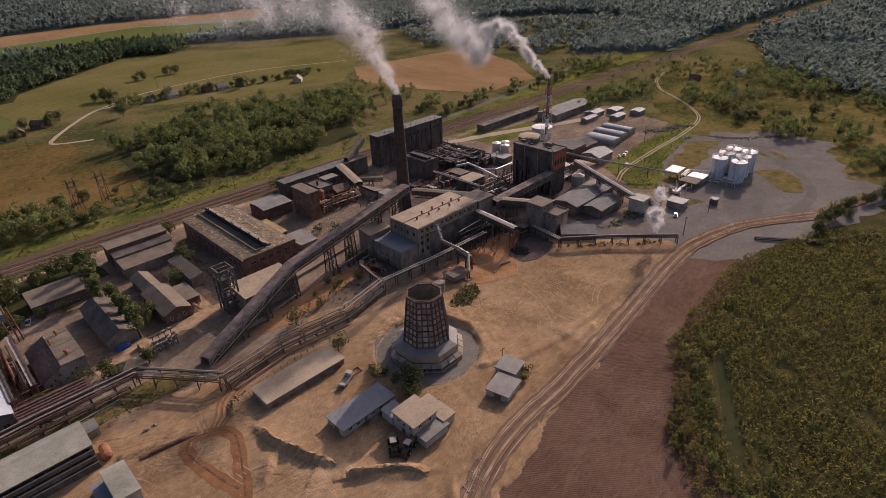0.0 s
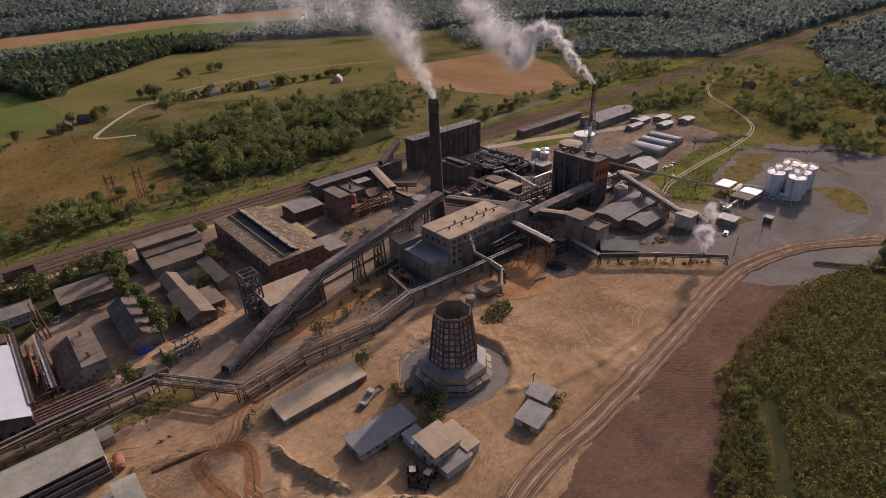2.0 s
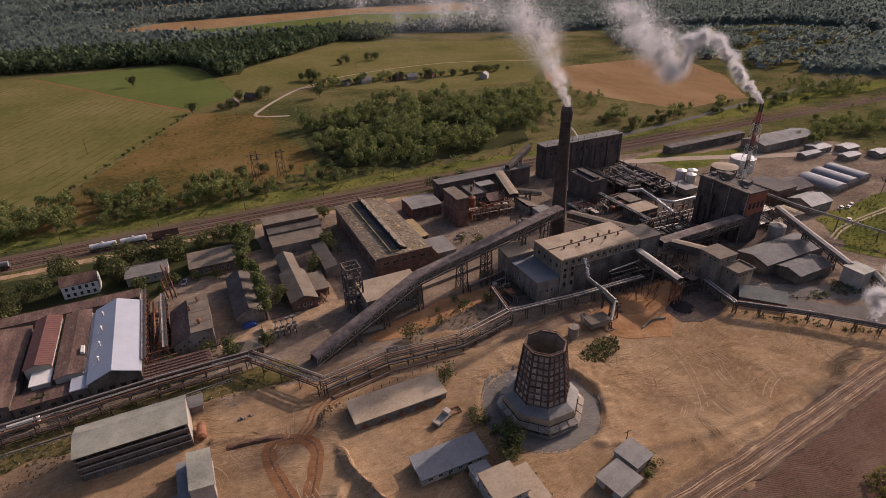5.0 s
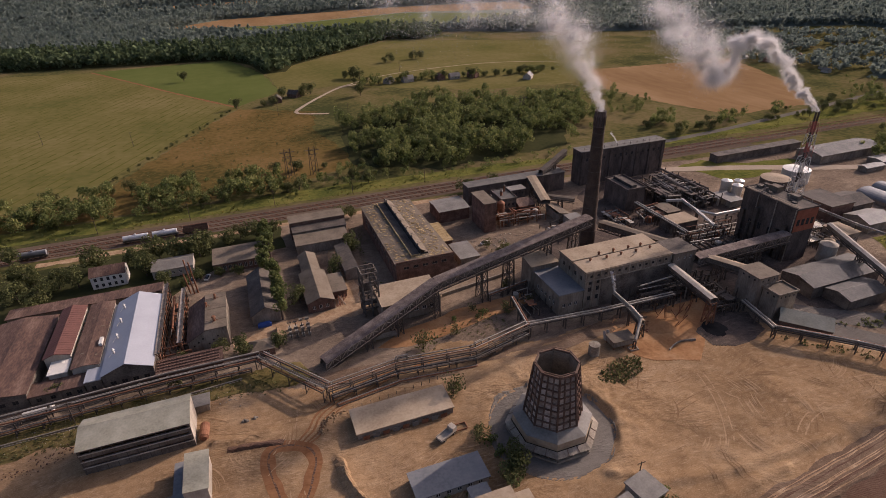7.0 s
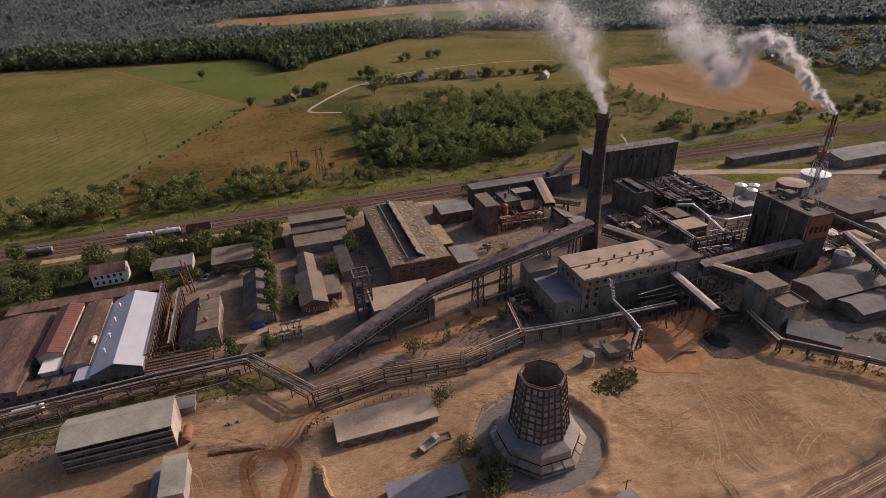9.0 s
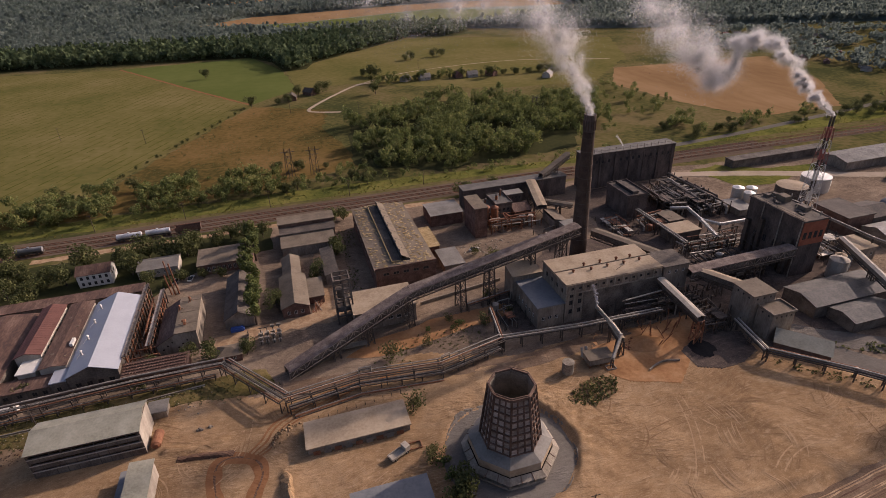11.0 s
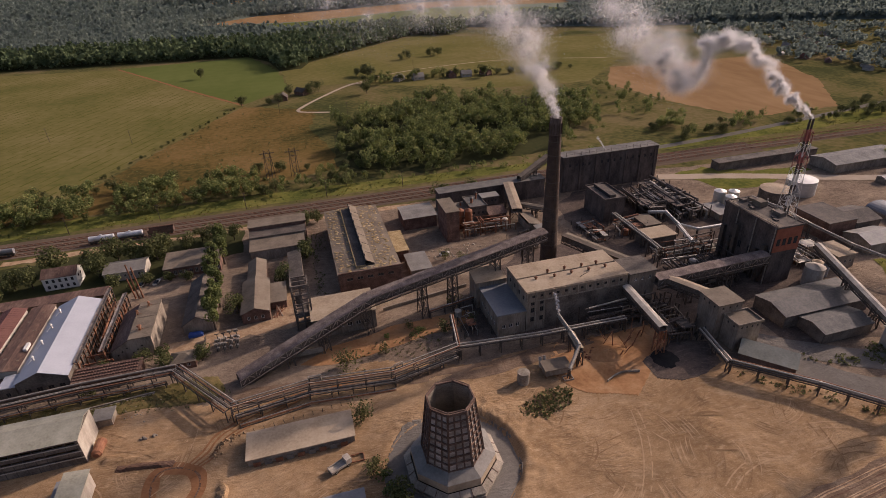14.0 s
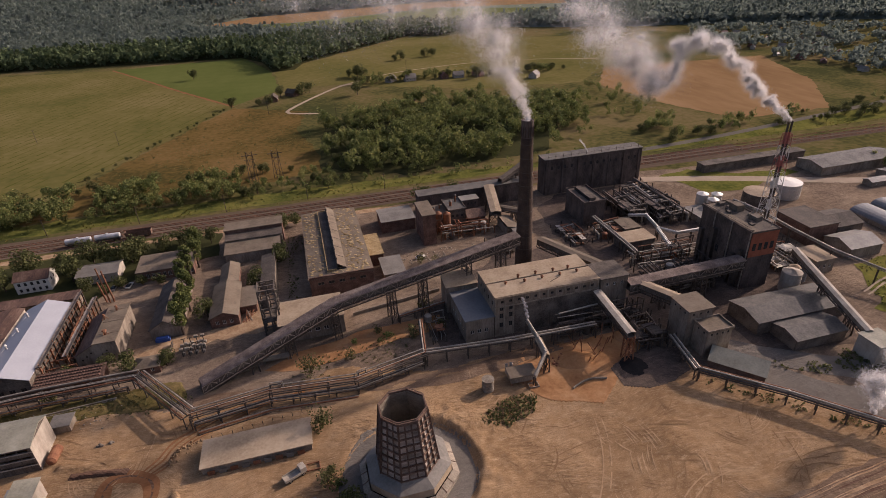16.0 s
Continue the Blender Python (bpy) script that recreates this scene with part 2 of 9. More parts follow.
ROOF_DUST = material("dusty_felt_roof", [(0.122, 0.0959, 0.0662), (0.1624, 0.1269, 0.0876), (0.1932, 0.1535, 0.1071)], 0.18, 1.6, 0.92, bump=0.25, contrast=0.17)
ROOF_TAN = material("tan_dust_roof", [(0.2556, 0.1897, 0.12), (0.3252, 0.2478, 0.1588), (0.3872, 0.302, 0.2013)], 0.15, 1.4, 0.92, bump=0.25, contrast=0.18)
ROOF_GREY = material("grey_sheet_roof", [(0.1283, 0.1132, 0.0893), (0.173, 0.1535, 0.1221), (0.212, 0.1868, 0.1491)], 0.2, 1.8, 0.7, bump=0.2, contrast=0.17)
ROOF_BLUE = material("blue_grey_roof", [(0.122, 0.122, 0.118), (0.170, 0.168, 0.160), (0.215, 0.205, 0.184)], 0.2, 1.5, 0.75, bump=0.2)
ROOF_WHITE = material("white_metal_roof", [(0.335, 0.335, 0.338), (0.405, 0.405, 0.405)], 0.15, 2.0, 0.45, metal=0.15, bump=0.1)
ROOF_RUST = material("rusty_brown_roof", [(0.062, 0.036, 0.025), (0.108, 0.060, 0.039), (0.165, 0.105, 0.070)], 0.25, 2.0, 0.85, bump=0.25, streak=(1, 0.3, 1), contrast=0.18)
ROOF_RED = material("dark_red_roof", [(0.105, 0.044, 0.032), (0.160, 0.072, 0.050)], 0.3, 2.0, 0.8, bump=0.2)
ROOF_RUIN = material("ruined_mossy_roof", [(0.1926, 0.1306, 0.0576), (0.3179, 0.227, 0.1098), (0.4238, 0.3169, 0.171)], 0.35, 1.6, 0.95, bump=0.8, contrast=0.22, island=0.2)
ROOF_DARK = material("dark_felt_roof", [(0.0561, 0.0468, 0.0378), (0.102, 0.0829, 0.0645), (0.153, 0.127, 0.0946)], 0.2, 1.6, 0.9, bump=0.25)
ROOF_SLATE = material("dark_grey_sheet_roof", [(0.064, 0.056, 0.0456), (0.0976, 0.0856, 0.068), (0.132, 0.1136, 0.0896)], 0.2, 1.6, 0.8, bump=0.2, contrast=0.18)
ROOF_PALE = material("pale_grey_green_roof", [(0.2156, 0.198, 0.1364), (0.286, 0.264, 0.1866), (0.352, 0.3212, 0.2332)], 0.2, 1.8, 0.8, bump=0.2, contrast=0.2)
STEEL = material("grimy_steel", [(0.0612, 0.0488, 0.0387), (0.122, 0.0975, 0.0731)], 0.8, 6.0, 0.65, metal=0.4, bump=0.1)
RUST = material("rusted_steel", [(0.133, 0.0536, 0.0275), (0.224, 0.0975, 0.0473), (0.286, 0.146, 0.0774)], 0.6, 5.0, 0.85, metal=0.2, bump=0.2)
PIPE = material("lagged_pipe", [(0.224, 0.195, 0.15), (0.347, 0.302, 0.232), (0.459, 0.4, 0.31)], 0.3, 3.0, 0.6, metal=0.3, bump=0.1)
SILVER = material("silver_tank_paint", [(0.428, 0.4, 0.344), (0.592, 0.556, 0.473)], 0.3, 2.0, 0.45, metal=0.4, bump=0.08)
WHITE = material("white_paint", [(0.53, 0.487, 0.404), (0.673, 0.624, 0.525)], 0.4, 3.0, 0.6, bump=0.05)
TANK_PAINT = material("chalky_grey_tank_paint", [(0.36, 0.345, 0.32), (0.52, 0.505, 0.47), (0.66, 0.64, 0.60)], 0.5, 2.5, 0.65, bump=0.05, streak=(1, 1, 0.2))
TIMBER = material("weathered_brown_timber", [(0.075, 0.046, 0.032), (0.125, 0.078, 0.054), (0.185, 0.122, 0.088)], 0.5, 4.0, 0.9, bump=0.3, rand=0.3)
PANEL = material("weathered_boarding", [(0.16, 0.125, 0.092), (0.31, 0.245, 0.185), (0.50, 0.41, 0.32)], 0.5, 5.0, 0.9, bump=0.3, rand=0.35, streak=(1, 1, 2.5))
GLASS = material("dirty_window_glass", [(0.0204, 0.0214, 0.0215), (0.0459, 0.0458, 0.043)], 0.8, 3.0, 0.2, bump=0.0)
# near-black colour painted as the shade inside openings
DARK = material("opening_shade", [(0.0122, 0.0107, 0.0086), (0.0255, 0.0214, 0.0172)], 0.5, 3.0, 0.95, bump=0.0)
BARK = material("bark", [(0.06, 0.045, 0.033), (0.11, 0.085, 0.065)], 1.0, 6.0, 0.95, bump=0.3)
LEAF = material("broadleaf_foliage", [(0.0645, 0.0825, 0.0225), (0.1414, 0.1608, 0.0428), (0.26, 0.2499, 0.0788)], 0.14, 1.5, 0.85, bump=0.0, island=0.22, through_light=0.45, contrast=0.2)
LEAF_DARK = material("dark_forest_foliage", [(0.0575, 0.0805, 0.036), (0.092, 0.1196, 0.0528), (0.138, 0.1633, 0.0744)], 0.05, 0.6, 0.9, bump=0.0, island=0.28, through_light=0.3)
# distant leaf tones lightened and blued, painting the haze into the colour
LEAF_HAZE = material("haze_lightened_foliage", [(0.1214, 0.1442, 0.1193), (0.161, 0.1863, 0.1477), (0.2046, 0.2271, 0.1789)], 0.006, 0.12, 0.95, bump=0.0, island=0.12, through_light=0.45)
LEAF_DRY = material("dusty_foliage", [(0.075, 0.080, 0.028), (0.12, 0.115, 0.042), (0.17, 0.15, 0.062)], 0.25, 1.5, 0.9, bump=0.0, island=0.3, through_light=0.3)
LEAF_OLIVE = material("dusty_olive_foliage", [(0.062, 0.071, 0.0251), (0.11, 0.1152, 0.041), (0.175, 0.1651, 0.0661)], 0.2, 1.5, 0.9, bump=0.0, island=0.3, through_light=0.4)
LEAF_YOUNG = material("young_plantation_foliage", [(0.060, 0.066, 0.014), (0.146, 0.134, 0.029), (0.265, 0.212, 0.054)], 0.45, 2.0, 0.9, bump=0.0, island=0.25, through_light=0.4, contrast=0.16)
def smoke(name, share):
    """White smoke flakes of which the given share is opaque."""
    m = material(name, [(0.85, 0.815, 0.765), (0.90, 0.87, 0.83)], 0.2, 2.0, 1.0, bump=0.0, through_light=0.5)
    n, l = m.node_tree.nodes, m.node_tree.links
    clear, thin = n.new("ShaderNodeBsdfTransparent"), n.new("ShaderNodeMixShader")
    thin.inputs[0].default_value = share
    l.new(clear.outputs[0], thin.inputs[1])
    l.new(n["Mix Shader"].outputs[0], thin.inputs[2])
    l.new(thin.outputs[0], n["Material Output"].inputs[0])
    return m


SMOKE, VEIL = smoke("white_smoke", 0.36), smoke("thin_smoke", 0.15)
YELLOW = material("dusty_machine_yellow", [(0.10, 0.066, 0.026), (0.17, 0.11, 0.040)], 0.6, 4.0, 0.7, bump=0.05)
RUBBER = material("black_rubber", [(0.012, 0.012, 0.012), (0.025, 0.024, 0.023)], 0.8, 4.0, 0.9, bump=0.1)
BLUE = material("blue_tarp", [(0.04, 0.08, 0.25), (0.06, 0.12, 0.34)], 0.5, 3.0, 0.6, bump=0.1)
RED_PAINT = material("red_paint", [(0.26, 0.085, 0.062), (0.34, 0.12, 0.09)], 0.5, 3.0, 0.6, bump=0.05)


# ---------------------------------------------------------------- mesh tools
class Mesh:
    """Collects vertices and faces of one part."""

    def __init__(self):
        self.v, self.f = [], []

    def add(self, verts, faces):
        k = len(self.v)
        self.v += [tuple(p) for p in verts]
        self.f += [tuple(i + k for i in f) for f in faces]
        return self

    def box(self, x0, y0, z0, x1, y1, z1):
        return self.add([(x0, y0, z0), (x1, y0, z0), (x1, y1, z0), (x0, y1, z0), (x0, y0, z1), (x1, y0, z1), (x1, y1, z1), (x0, y1, z1)],
                        [(0, 3, 2, 1), (4, 5, 6, 7), (0, 1, 5, 4), (1, 2, 6, 5), (2, 3, 7, 6), (3, 0, 4, 7)])

    def beam(self, p, q, w, h=None, up=(0, 0, 1)):
        """A square bar from p to q."""
        h = h or w
        p, q = Vector(p), Vector(q)
        d = (q - p).normalized()
        u = Vector(up)
        if abs(d.dot(u)) > 0.98:
            u = Vector((1, 0, 0))
        s = d.cross(u).normalized() * w / 2
        n = s.cross(d).normalized() * h / 2
        return self.add([p - s - n, p + s - n, p + s + n, p - s + n, q - s - n, q + s - n, q + s + n, q - s + n],
                        [(0, 1, 2, 3), (4, 7, 6, 5), (0, 4, 5, 1), (1, 5, 6, 2), (2, 6, 7, 3), (3, 7, 4, 0)])

    def tube(self, p, q, r0, r1=None, n=8, caps=True):
        r1 = r0 if r1 is None else r1
        p, q = Vector(p), Vector(q)
        d = (q - p).normalized()
        u = Vector((0, 0, 1)) if abs(d.z) < 0.9 else Vector((1, 0, 0))
        s = d.cross(u).normalized()
        t = s.cross(d)
        ring = [s * math.cos(2 * math.pi * i / n) + t * math.sin(2 * math.pi * i / n) for i in range(n)]
        faces = [(i, (i + 1) % n, n + (i + 1) % n, n + i) for i in range(n)]
        if caps:
            faces += [tuple(reversed(range(n))), tuple(range(n, 2 * n))]
        return self.add([p + c * r0 for c in ring] + [q + c * r1 for c in ring], faces)

    def prism(self, outline, z0, z1):
        n = len(outline)
        return self.add([(x, y, z0) for x, y in outline] + [(x, y, z1) for x, y in outline],
                        [tuple(reversed(range(n))), tuple(range(n, 2 * n))] + [(i, (i + 1) % n, n + (i + 1) % n, n + i) for i in range(n)])

    def slab(self, corners, t):
        """A thick sheet on four corners, thickness t below it."""
        c = [Vector(p) for p in corners]
        n = (c[1] - c[0]).cross(c[2] - c[0]).normalized() * t
        return self.add([p - n for p in c] + c, [(3, 2, 1, 0), (4, 5, 6, 7), (0, 1, 5, 4), (1, 2, 6, 5), (2, 3, 7, 6), (3, 0, 4, 7)])

    def data(self, name, mat):
        me = bpy.data.meshes.new(name)
        me.from_pydata(self.v, [], self.f)
        me.materials.append(mat)
        me.update()
        return me


def thing(name, x, y, z=0, turn=0, label="", category="", group="", kind=""):
    ob = new(name)
    ob.empty_display_size = 0.5
    ob.matrix_basis = pose(x, y, z, 0, 0, turn)
    return tagged(ob, label, category, group, kind)


def part(name, mesh, mat, parent, label=""):
    ob = new(name, mesh if isinstance(mesh, bpy.types.Mesh) else mesh.data(name, mat))
    ob.parent = parent
    return tagged(ob, label)


def solo(name, mesh, mat, label, category, group="", kind="", at=None):
    ob = new(name, mesh.data(name, mat))
    if at is not None:
        ob.matrix_basis = at
    return tagged(ob, label, category, group, kind)


def smooth_line(points, step=4.0):
    """Catmull-Rom through 2D or 3D points."""
    p = [Vector(q) for q in points]
    p = [2 * p[0] - p[1]] + p + [2 * p[-1] - p[-2]]
    out = []
    for a, b, c, d in zip(p, p[1:], p[2:], p[3:]):
        n = max(1, int((c - b).length / step))
        for i in range(n):
            t = i / n
            out.append(0.5 * (2 * b + (c - a) * t + (2 * a - 5 * b + 4 * c - d) * t * t + (3 * b - a - 3 * c + d) * t ** 3))
    return out + [p[-2]]


def patch(name, outline, z, mat, label, category="ground", rough=1.5, step=5.0):
    """A flat sheet of ground with an uneven edge."""
    pts = []
    for (ax, ay), (bx, by) in zip(outline, outline[1:] + outline[:1]):
        n = max(1, int(math.hypot(bx - ax, by - ay) / step))
        pts += [Vector((ax + (bx - ax) * i / n, ay + (by - ay) * i / n)) for i in range(n)]
    pts = [(p.x + rough * noise.noise((p.x * 0.13, p.y * 0.13, 3)), p.y + rough * noise.noise((p.x * 0.13, p.y * 0.13, 9))) for p in pts]
    bm = bmesh.new()
    bm.faces.new([bm.verts.new((x, y, z)) for x, y in pts])
    bm.normal_update()
    if bm.faces[:][0].normal.z < 0:
        bmesh.ops.reverse_faces(bm, faces=bm.faces[:])
    bmesh.ops.triangulate(bm, faces=bm.faces[:])
    me = bpy.data.meshes.new(name)
    bm.to_mesh(me)
    bm.free()
    me.materials.append(mat)
    return tagged(new(name, me), label, category, kind="structure")


def strip(name, line, width, z, mat, label, category="road", rough=0.5, kind="structure", step=4.0, crown=0.0, ground=None, skirt=0.0):
    """A road or track along a line, with uneven edges."""
    pts = smooth_line(line, step)
    m = Mesh()
    rows = []
    for i, p in enumerate(pts):
        d = (pts[min(i + 1, len(pts) - 1)] - pts[max(i - 1, 0)]).normalized()
        s = Vector((-d.y, d.x))
        a = width / 2 + rough * noise.noise((p.x * 0.2, p.y * 0.2, 1))
        b = width / 2 + rough * noise.noise((p.x * 0.2, p.y * 0.2, 5))
        rows.append([(x, y, z + k + (ground(x, y) if ground else 0)) for x, y, k in ((p.x + s.x * a, p.y + s.y * a, 0), (p.x, p.y, crown), (p.x - s.x * b, p.y - s.y * b, 0))])
    if skirt:
        rows = [[(a[0] + (a[0] - b[0]) * 0.25, a[1] + (a[1] - b[1]) * 0.25, -skirt), a, b, c, (c[0] + (c[0] - b[0]) * 0.25, c[1] + (c[1] - b[1]) * 0.25, -skirt)] for a, b, c in rows]
    w = len(rows[0])
    m.v = [q for r in rows for q in r]
    m.f = [(w * i + k + 1, w * i + k, w * i + w + k, w * i + w + k + 1) for i in range(len(rows) - 1) for k in range(w - 1)]
    return solo(name, m, mat, label, category, kind=kind)


def inside(x, y, poly):
    """Which of the points lie in the polygon."""
    r = np.zeros(len(x), bool)
    for (ax, ay), (bx, by) in zip(poly, poly[1:] + poly[:1]):
        if ay != by:
            c = ((ay > y) != (by > y)) & (x < (bx - ax) * (y - ay) / (by - ay) + ax)
            r ^= c
    return r


rng = np.random.default_rng(7)


def scatter(name, templates, places, mat, label, category, kind="stuff", parent=None):
    """One mesh of many copies of small templates (verts, tris). places: x, y, z, size, turn."""
    vs, fs, k = [], [], 0
    pick = rng.integers(0, len(templates), len(places))
    for i, (tv, tf) in enumerate(templates):
        pl = places[pick == i]
        if not len(pl):
            continue
        c, s = np.cos(pl[:, 4])[:, None], np.sin(pl[:, 4])[:, None]
        x = (tv[None, :, 0] * c - tv[None, :, 1] * s) * pl[:, 3:4] + pl[:, 0:1]
        y = (tv[None, :, 0] * s + tv[None, :, 1] * c) * pl[:, 3:4] + pl[:, 1:2]
        z = tv[None, :, 2] * pl[:, 3:4] + pl[:, 2:3]
        vs.append(np.stack([x, y, z], -1).reshape(-1, 3))
        fs.append((tf[None] + (np.arange(len(pl)) * len(tv))[:, None, None] + k).reshape(-1, 3))
        k += len(pl) * len(tv)
    me = tri_mesh(name, np.concatenate(vs), np.concatenate(fs), mat)
    ob = new(name, me)
    if parent:
        ob.parent = parent
        return ob
    return tagged(ob, label, category, kind=kind)


def tri_mesh(name, v, f, mat):
    me = bpy.data.meshes.new(name)
    me.vertices.add(len(v))
    me.vertices.foreach_set("co", np.asarray(v, np.float32).ravel())
    me.loops.add(3 * len(f))
    me.loops.foreach_set("vertex_index", np.asarray(f, np.int32).ravel())
    me.polygons.add(len(f))
    me.polygons.foreach_set("loop_start", np.arange(0, 3 * len(f), 3, dtype=np.int32))
    me.materials.append(mat)
    me.update(calc_edges=True)
    return me


def leaf_cloud(n, size, shape, seed):
    """A crown of n leaf clumps: bent little sheets spread over lumpy lobes. shape(rng) gives a point on the crown."""
    g = np.random.default_rng(seed)
    v, f = [], []
    for _ in range(n):
        q = np.array(shape(g))
        p, out = q[:3], q[3:]
        a, b = g.normal(size=3), g.normal(size=3)
        if len(out):
            out = out + g.normal(size=3) * 0.55
            out /= np.linalg.norm(out)
            a -= out * a.dot(out)
            b = np.cross(out, a)
        a /= np.linalg.norm(a)
        b -= a * b.dot(a)
        b /= np.linalg.norm(b)
        s = size * g.uniform(0.6, 1.4)
        k = len(v)
        v += [p - a * s, p + b * s * 0.8 + a * s * 0.2, p + a * s, p - b * s * 0.8 + np.cross(a, b) * s * 0.3]
        f += [(k, k + 1, k + 3), (k + 1, k + 2, k + 3)]
    return np.array(v), np.array(f)


def lobed(height, width, low=0.12, lobes=7, seed=0):
    """Points on the outside of a lumpy crown."""
    g = np.random.default_rng(seed)
    cs = [(g.normal() * width * 0.2, g.normal() * width * 0.2, height * g.uniform(low + 0.25, 0.85), width * g.uniform(0.20, 0.34)) for _ in range(lobes)]

    def shape(r):
        x, y, z, s = cs[r.integers(len(cs))]
        d = r.normal(size=3)
        d /= np.linalg.norm(d)
        s *= r.uniform(0.8, 1.06)
        return x + d[0] * s, y + d[1] * s, max(height * low, z + d[2] * s * 1.05), d[0], d[1], d[2]
    return shape


def conifer(height, width):
    def shape(r):
        h = r.uniform(0.08, 1.0) ** 0.8
        a, w = r.uniform(0, 2 * math.pi), width / 2 * (1 - h) ** 0.8 * r.uniform(0.5, 1.05) + 0.1
        return w * math.cos(a), w * math.sin(a), h * height
    return shape


# ---------------------------------------------------------------- building tools
def wall_sheet(width, z0, z1, holes, thick, flip):
    """A wall in the plane y = 0 from x = 0, thickness towards +y, with real openings (x0, x1, z0, z1), as one closed mesh."""
    m = Mesh()
    xs = sorted({0, width, *[h[0] for h in holes], *[h[1] for h in holes]})
    zs = sorted({z0, z1, *[h[2] for h in holes], *[h[3] for h in holes]})
    nx, nz = len(xs) - 1, len(zs) - 1
    solid = lambda i, j: 0 <= i < nx and 0 <= j < nz and not any(h[0] < (xs[i] + xs[i + 1]) / 2 < h[1] and h[2] < (zs[j] + zs[j + 1]) / 2 < h[3] for h in holes)
    full = {(i, j) for i in range(nx) for j in range(nz) if solid(i, j)}
    index = {}

    def at(i, j, k):
        if (i, j, k) not in index:
            index[i, j, k] = len(m.v)
            m.v.append((xs[i], thick * k, zs[j]))
        return index[i, j, k]
    for i, j in full:
        a, b, c, d = [(i, j), (i + 1, j), (i + 1, j + 1), (i, j + 1)]
        m.f.append((at(*a, 0), at(*b, 0), at(*c, 0), at(*d, 0)))
        m.f.append((at(*d, 1), at(*c, 1), at(*b, 1), at(*a, 1)))
        for (p, q), n in (((a, b), (i, j - 1)), ((b, c), (i + 1, j)), ((c, d), (i, j + 1)), ((d, a), (i - 1, j))):
            if n not in full:
                m.f.append((at(*q, 0), at(*p, 0), at(*p, 1), at(*q, 1)))
    return m


PANES = {}


def window_meshes(w, h):
    key = (round(w, 2), round(h, 2))
    if key not in PANES:
        fr, gl = Mesh(), Mesh()
        t = 0.09
        fr.box(0, -0.03, 0, w, 0.09, t).box(0, -0.03, h - t, w, 0.09, h).box(0, -0.03, t, t, 0.09, h - t).box(w - t, -0.03, t, w, 0.09, h - t)
        fr.box(w / 2 - t / 2, 0, t, w / 2 + t / 2, 0.08, h - t)
        gl.box(t, 0.03, t, w / 2 - t / 2, 0.06, h - t).box(w / 2 + t / 2, 0.03, t, w - t, 0.06, h - t)
        PANES[key] = fr, gl
    return PANES[key]


def openings(x0, x1, z, w, h, n):
    """n evenly spaced openings."""
    gap = (x1 - x0) / n
    return [(x0 + gap * (i + 0.5) - w / 2, x0 + gap * (i + 0.5) + w / 2, z, z + h) for i in range(n)]


FRAME_MESH = {}


def walls(root, w, d, h, mat, win=None, thick=0.4, frame=None, doors=None, names="wall", z0=0.0, gaps=None):
    """Four thick walls of a w x d plan centred on the root, with openings per side: S, N, W, E."""
    win, doors, gaps = win or {}, doors or {}, gaps or {}
    sides = {"S": (w, pose(-w / 2, -d / 2, 0)), "N": (w, pose(w / 2, d / 2, 0, 0, 0, 180)), "E": (d - 2 * thick, pose(w / 2, -d / 2 + thick, 0, 0, 0, 90)), "W": (d - 2 * thick, pose(-w / 2, d / 2 - thick, 0, 0, 0, -90))}
    for s, (width, m) in sides.items():
        ww, dd = win.get(s, []), doors.get(s, [])
        wall = part(names, wall_sheet(width, z0, h, ww + dd + gaps.get(s, []), thick, False), mat, root)
        wall.matrix_basis = m
        for hx0, hx1, hz0, hz1 in ww:
            key = (round(hx1 - hx0, 2), round(hz1 - hz0, 2), (frame or WHITE).name)
            if key not in FRAME_MESH:
                fr, gl = window_meshes(key[0], key[1])
                FRAME_MESH[key] = fr.data("window", frame or WHITE), gl.data("pane", GLASS)
            wi = part("window", FRAME_MESH[key][0], None, wall)
            wi.matrix_basis = pose(hx0, 0.12, hz0)
            pa = new("pane", FRAME_MESH[key][1])
            pa.parent = wi
        for hx0, hx1, hz0, hz1 in dd:
            leaf = Mesh().box(0.05, 0, 0.02, hx1 - hx0 - 0.05, 0.08, hz1 - hz0 - 0.03)
            leaf.box((hx1 - hx0) / 2 - 0.03, -0.04, 0.02, (hx1 - hx0) / 2 + 0.03, 0.0, hz1 - hz0 - 0.05)
            part("door", leaf, RUST if hx1 - hx0 > 2 else STEEL, wall).matrix_basis = pose(hx0, 0.2, hz0)


def flat_roof(root, w, d, z, mat, over=0.2, parapet=0.0, wall=None, t=0.3, x=0.0, y=0.0):
    m = Mesh().box(x - w / 2 - over, y - d / 2 - over, z, x + w / 2 + over, y + d / 2 + over, z + t)
    roof = part("roof", m, mat, root)
    if parapet:
        p = Mesh()
        a, b, k = w / 2 + over, d / 2 + over, 0.3
        for q in ((-a, -b, a, -b + k), (-a, b - k, a, b), (-a, -b + k, -a + k, b - k), (a - k, -b + k, a, b - k)):
            p.box(x + q[0], y + q[1], z + t, x + q[2], y + q[3], z + t + parapet)
        part("parapet", p, wall or mat, root)
    return roof


